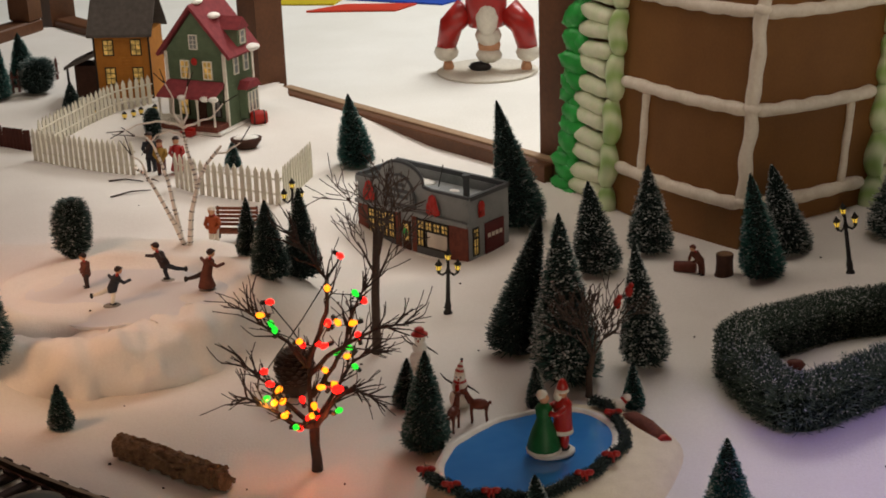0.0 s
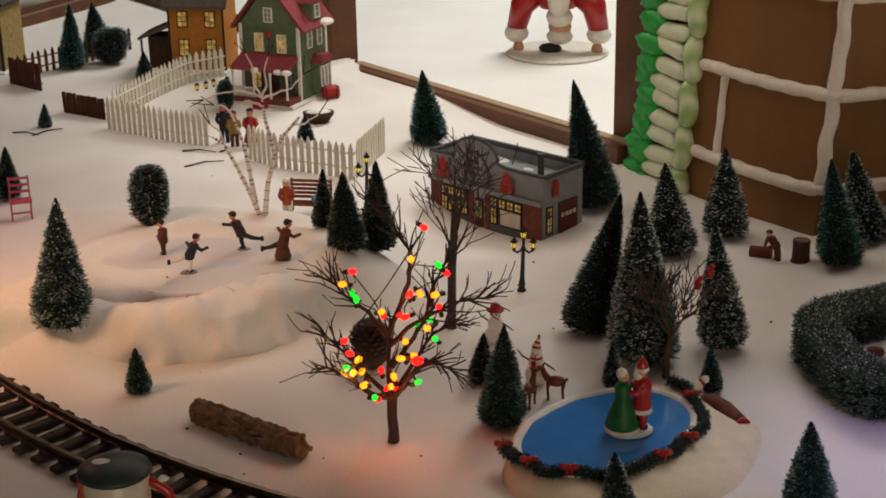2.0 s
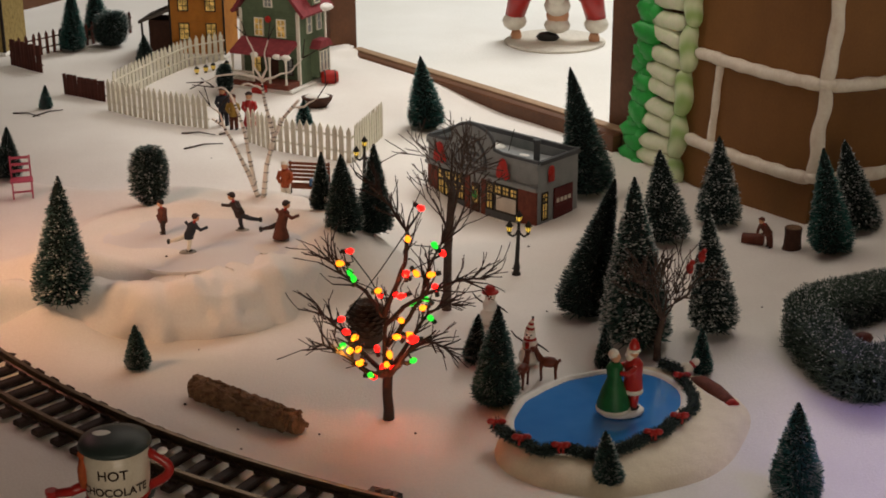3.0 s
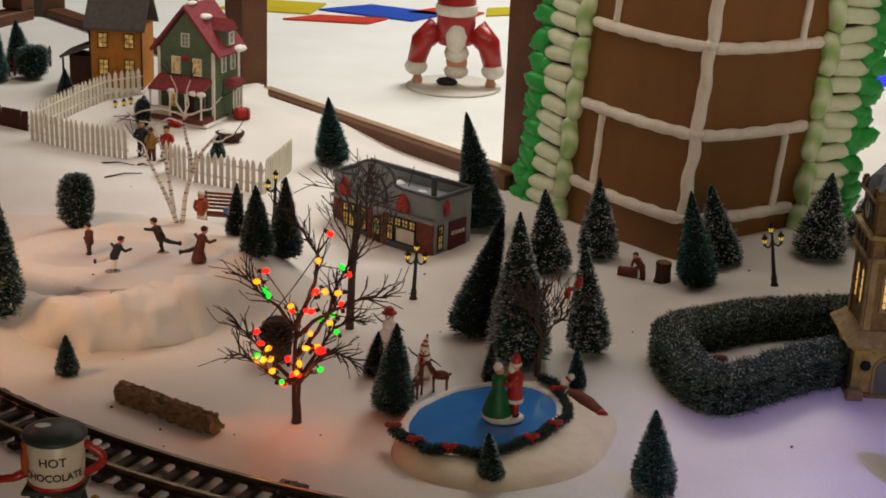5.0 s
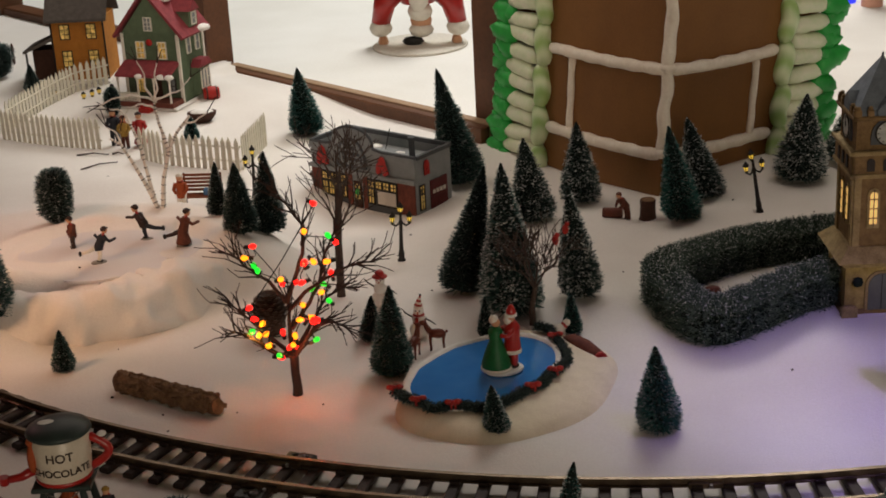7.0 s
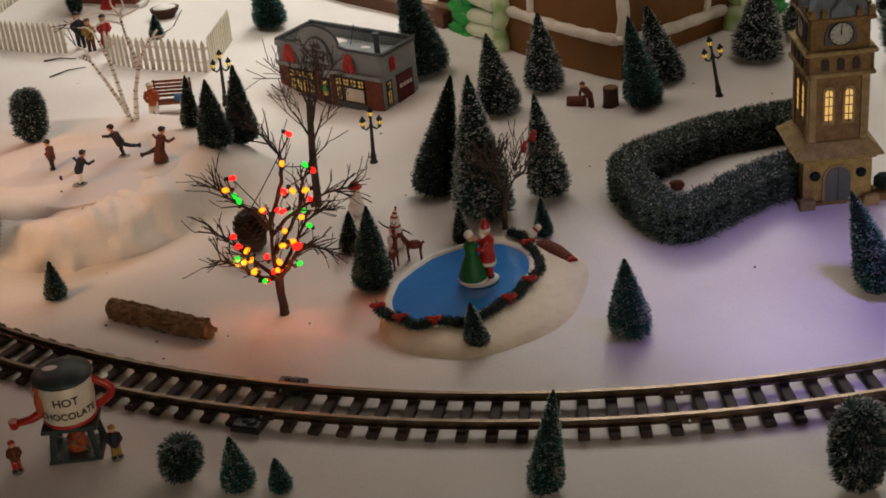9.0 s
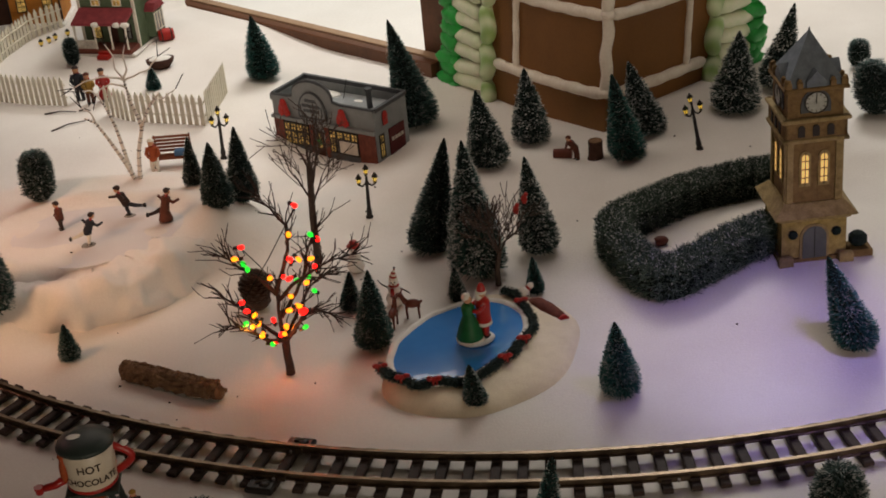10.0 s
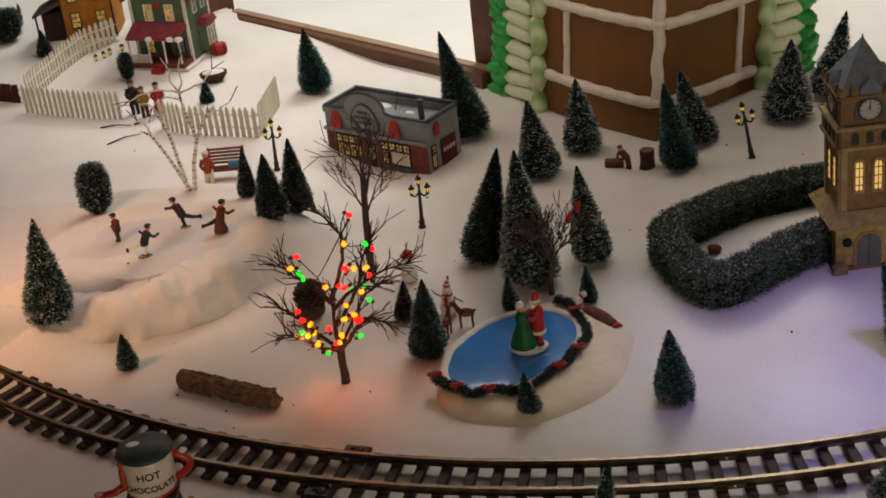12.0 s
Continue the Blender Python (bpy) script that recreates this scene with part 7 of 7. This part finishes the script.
    spots = [(-0.30, 2.52, 0.14, 0.10, 10, 0), (-0.02, 2.50, 0.16, 0.09, -10, 1), (-0.13, 2.38, 0.13, 0.05, 5, 2)]
    spots += [(0.14 + 0.17 * i, 2.52 + 0.07 * math.sin(i * 2.1), 0.10, 0.06, 40 * math.sin(i * 1.7), (2, 0, 1, 2, 0, 2, 1)[i]) for i in range(7)]
    for x, y, w_, d_, an, k in spots:
        m, nm = SHEETS[k], names[k]
        ob = part("paper_sheet", Shape().slab([(-w_, -d_ * 0.3), (w_ * 0.6, -d_), (w_, d_ * 0.4), (-w_ * 0.3, d_)], 0.0, 0.004), m)
        ob.matrix_world = pose(x, y, -0.049, 0, 0, an)
        tagged(ob, nm + " flat sheet lying on the hall's snow", "sheet", "coloured sheets")
    t = thing("light_bulb", pose(0.990, 1.613, -0.03, 0, 25, 10), "large blue decorative light bulb", "light bulb")
    part("glass", Shape().lathe([(0.008, 0), (0.020, 0.012), (0.024, 0.030), (0.016, 0.055), (0.003, 0.075)], 14), BLUEPL, t, smooth=True)
    part("cap", Shape().lathe([(0.009, -0.02), (0.009, 0.0), (0.007, 0.001)], 12), MUGTOP, t)
    s = Shape().lathe([(0.022, 0), (0.024, 0.01), (0.021, 0.02), (0.021, 0.40)], 16)
    ob = part("candy_post", s, POSTPINK, smooth=True)
    ob.matrix_world = pose(1.046, 1.572, -0.05)
    tagged(ob, "pale pink round post standing in the hall", "post")
    t = thing("green_lamp", pose(-0.55, 1.98, -0.05), "small green glowing lamp beyond the frame", "light bulb")
    part("glass", Shape().lathe([(0.012, 0.05), (0.018, 0.06), (0.016, 0.08), (0.004, 0.095)], 10), BULBG, t)
    part("foot", Shape().lathe([(0.012, 0), (0.008, 0.03), (0.010, 0.049)], 10), BLACKIRON, t)


# Build
make_ground()
make_hall()
make_light_block()
make_batting()
make_rink()
make_frame()
make_ledge()
make_gingerbread()
make_shop()
make_tower()
make_green_house()
make_yellow_house()
make_tan_house()
make_hedge()
make_trees()
make_bare_trees()
make_pond()
make_lamps()
make_figures()
make_clutter()
make_fences()
make_track()
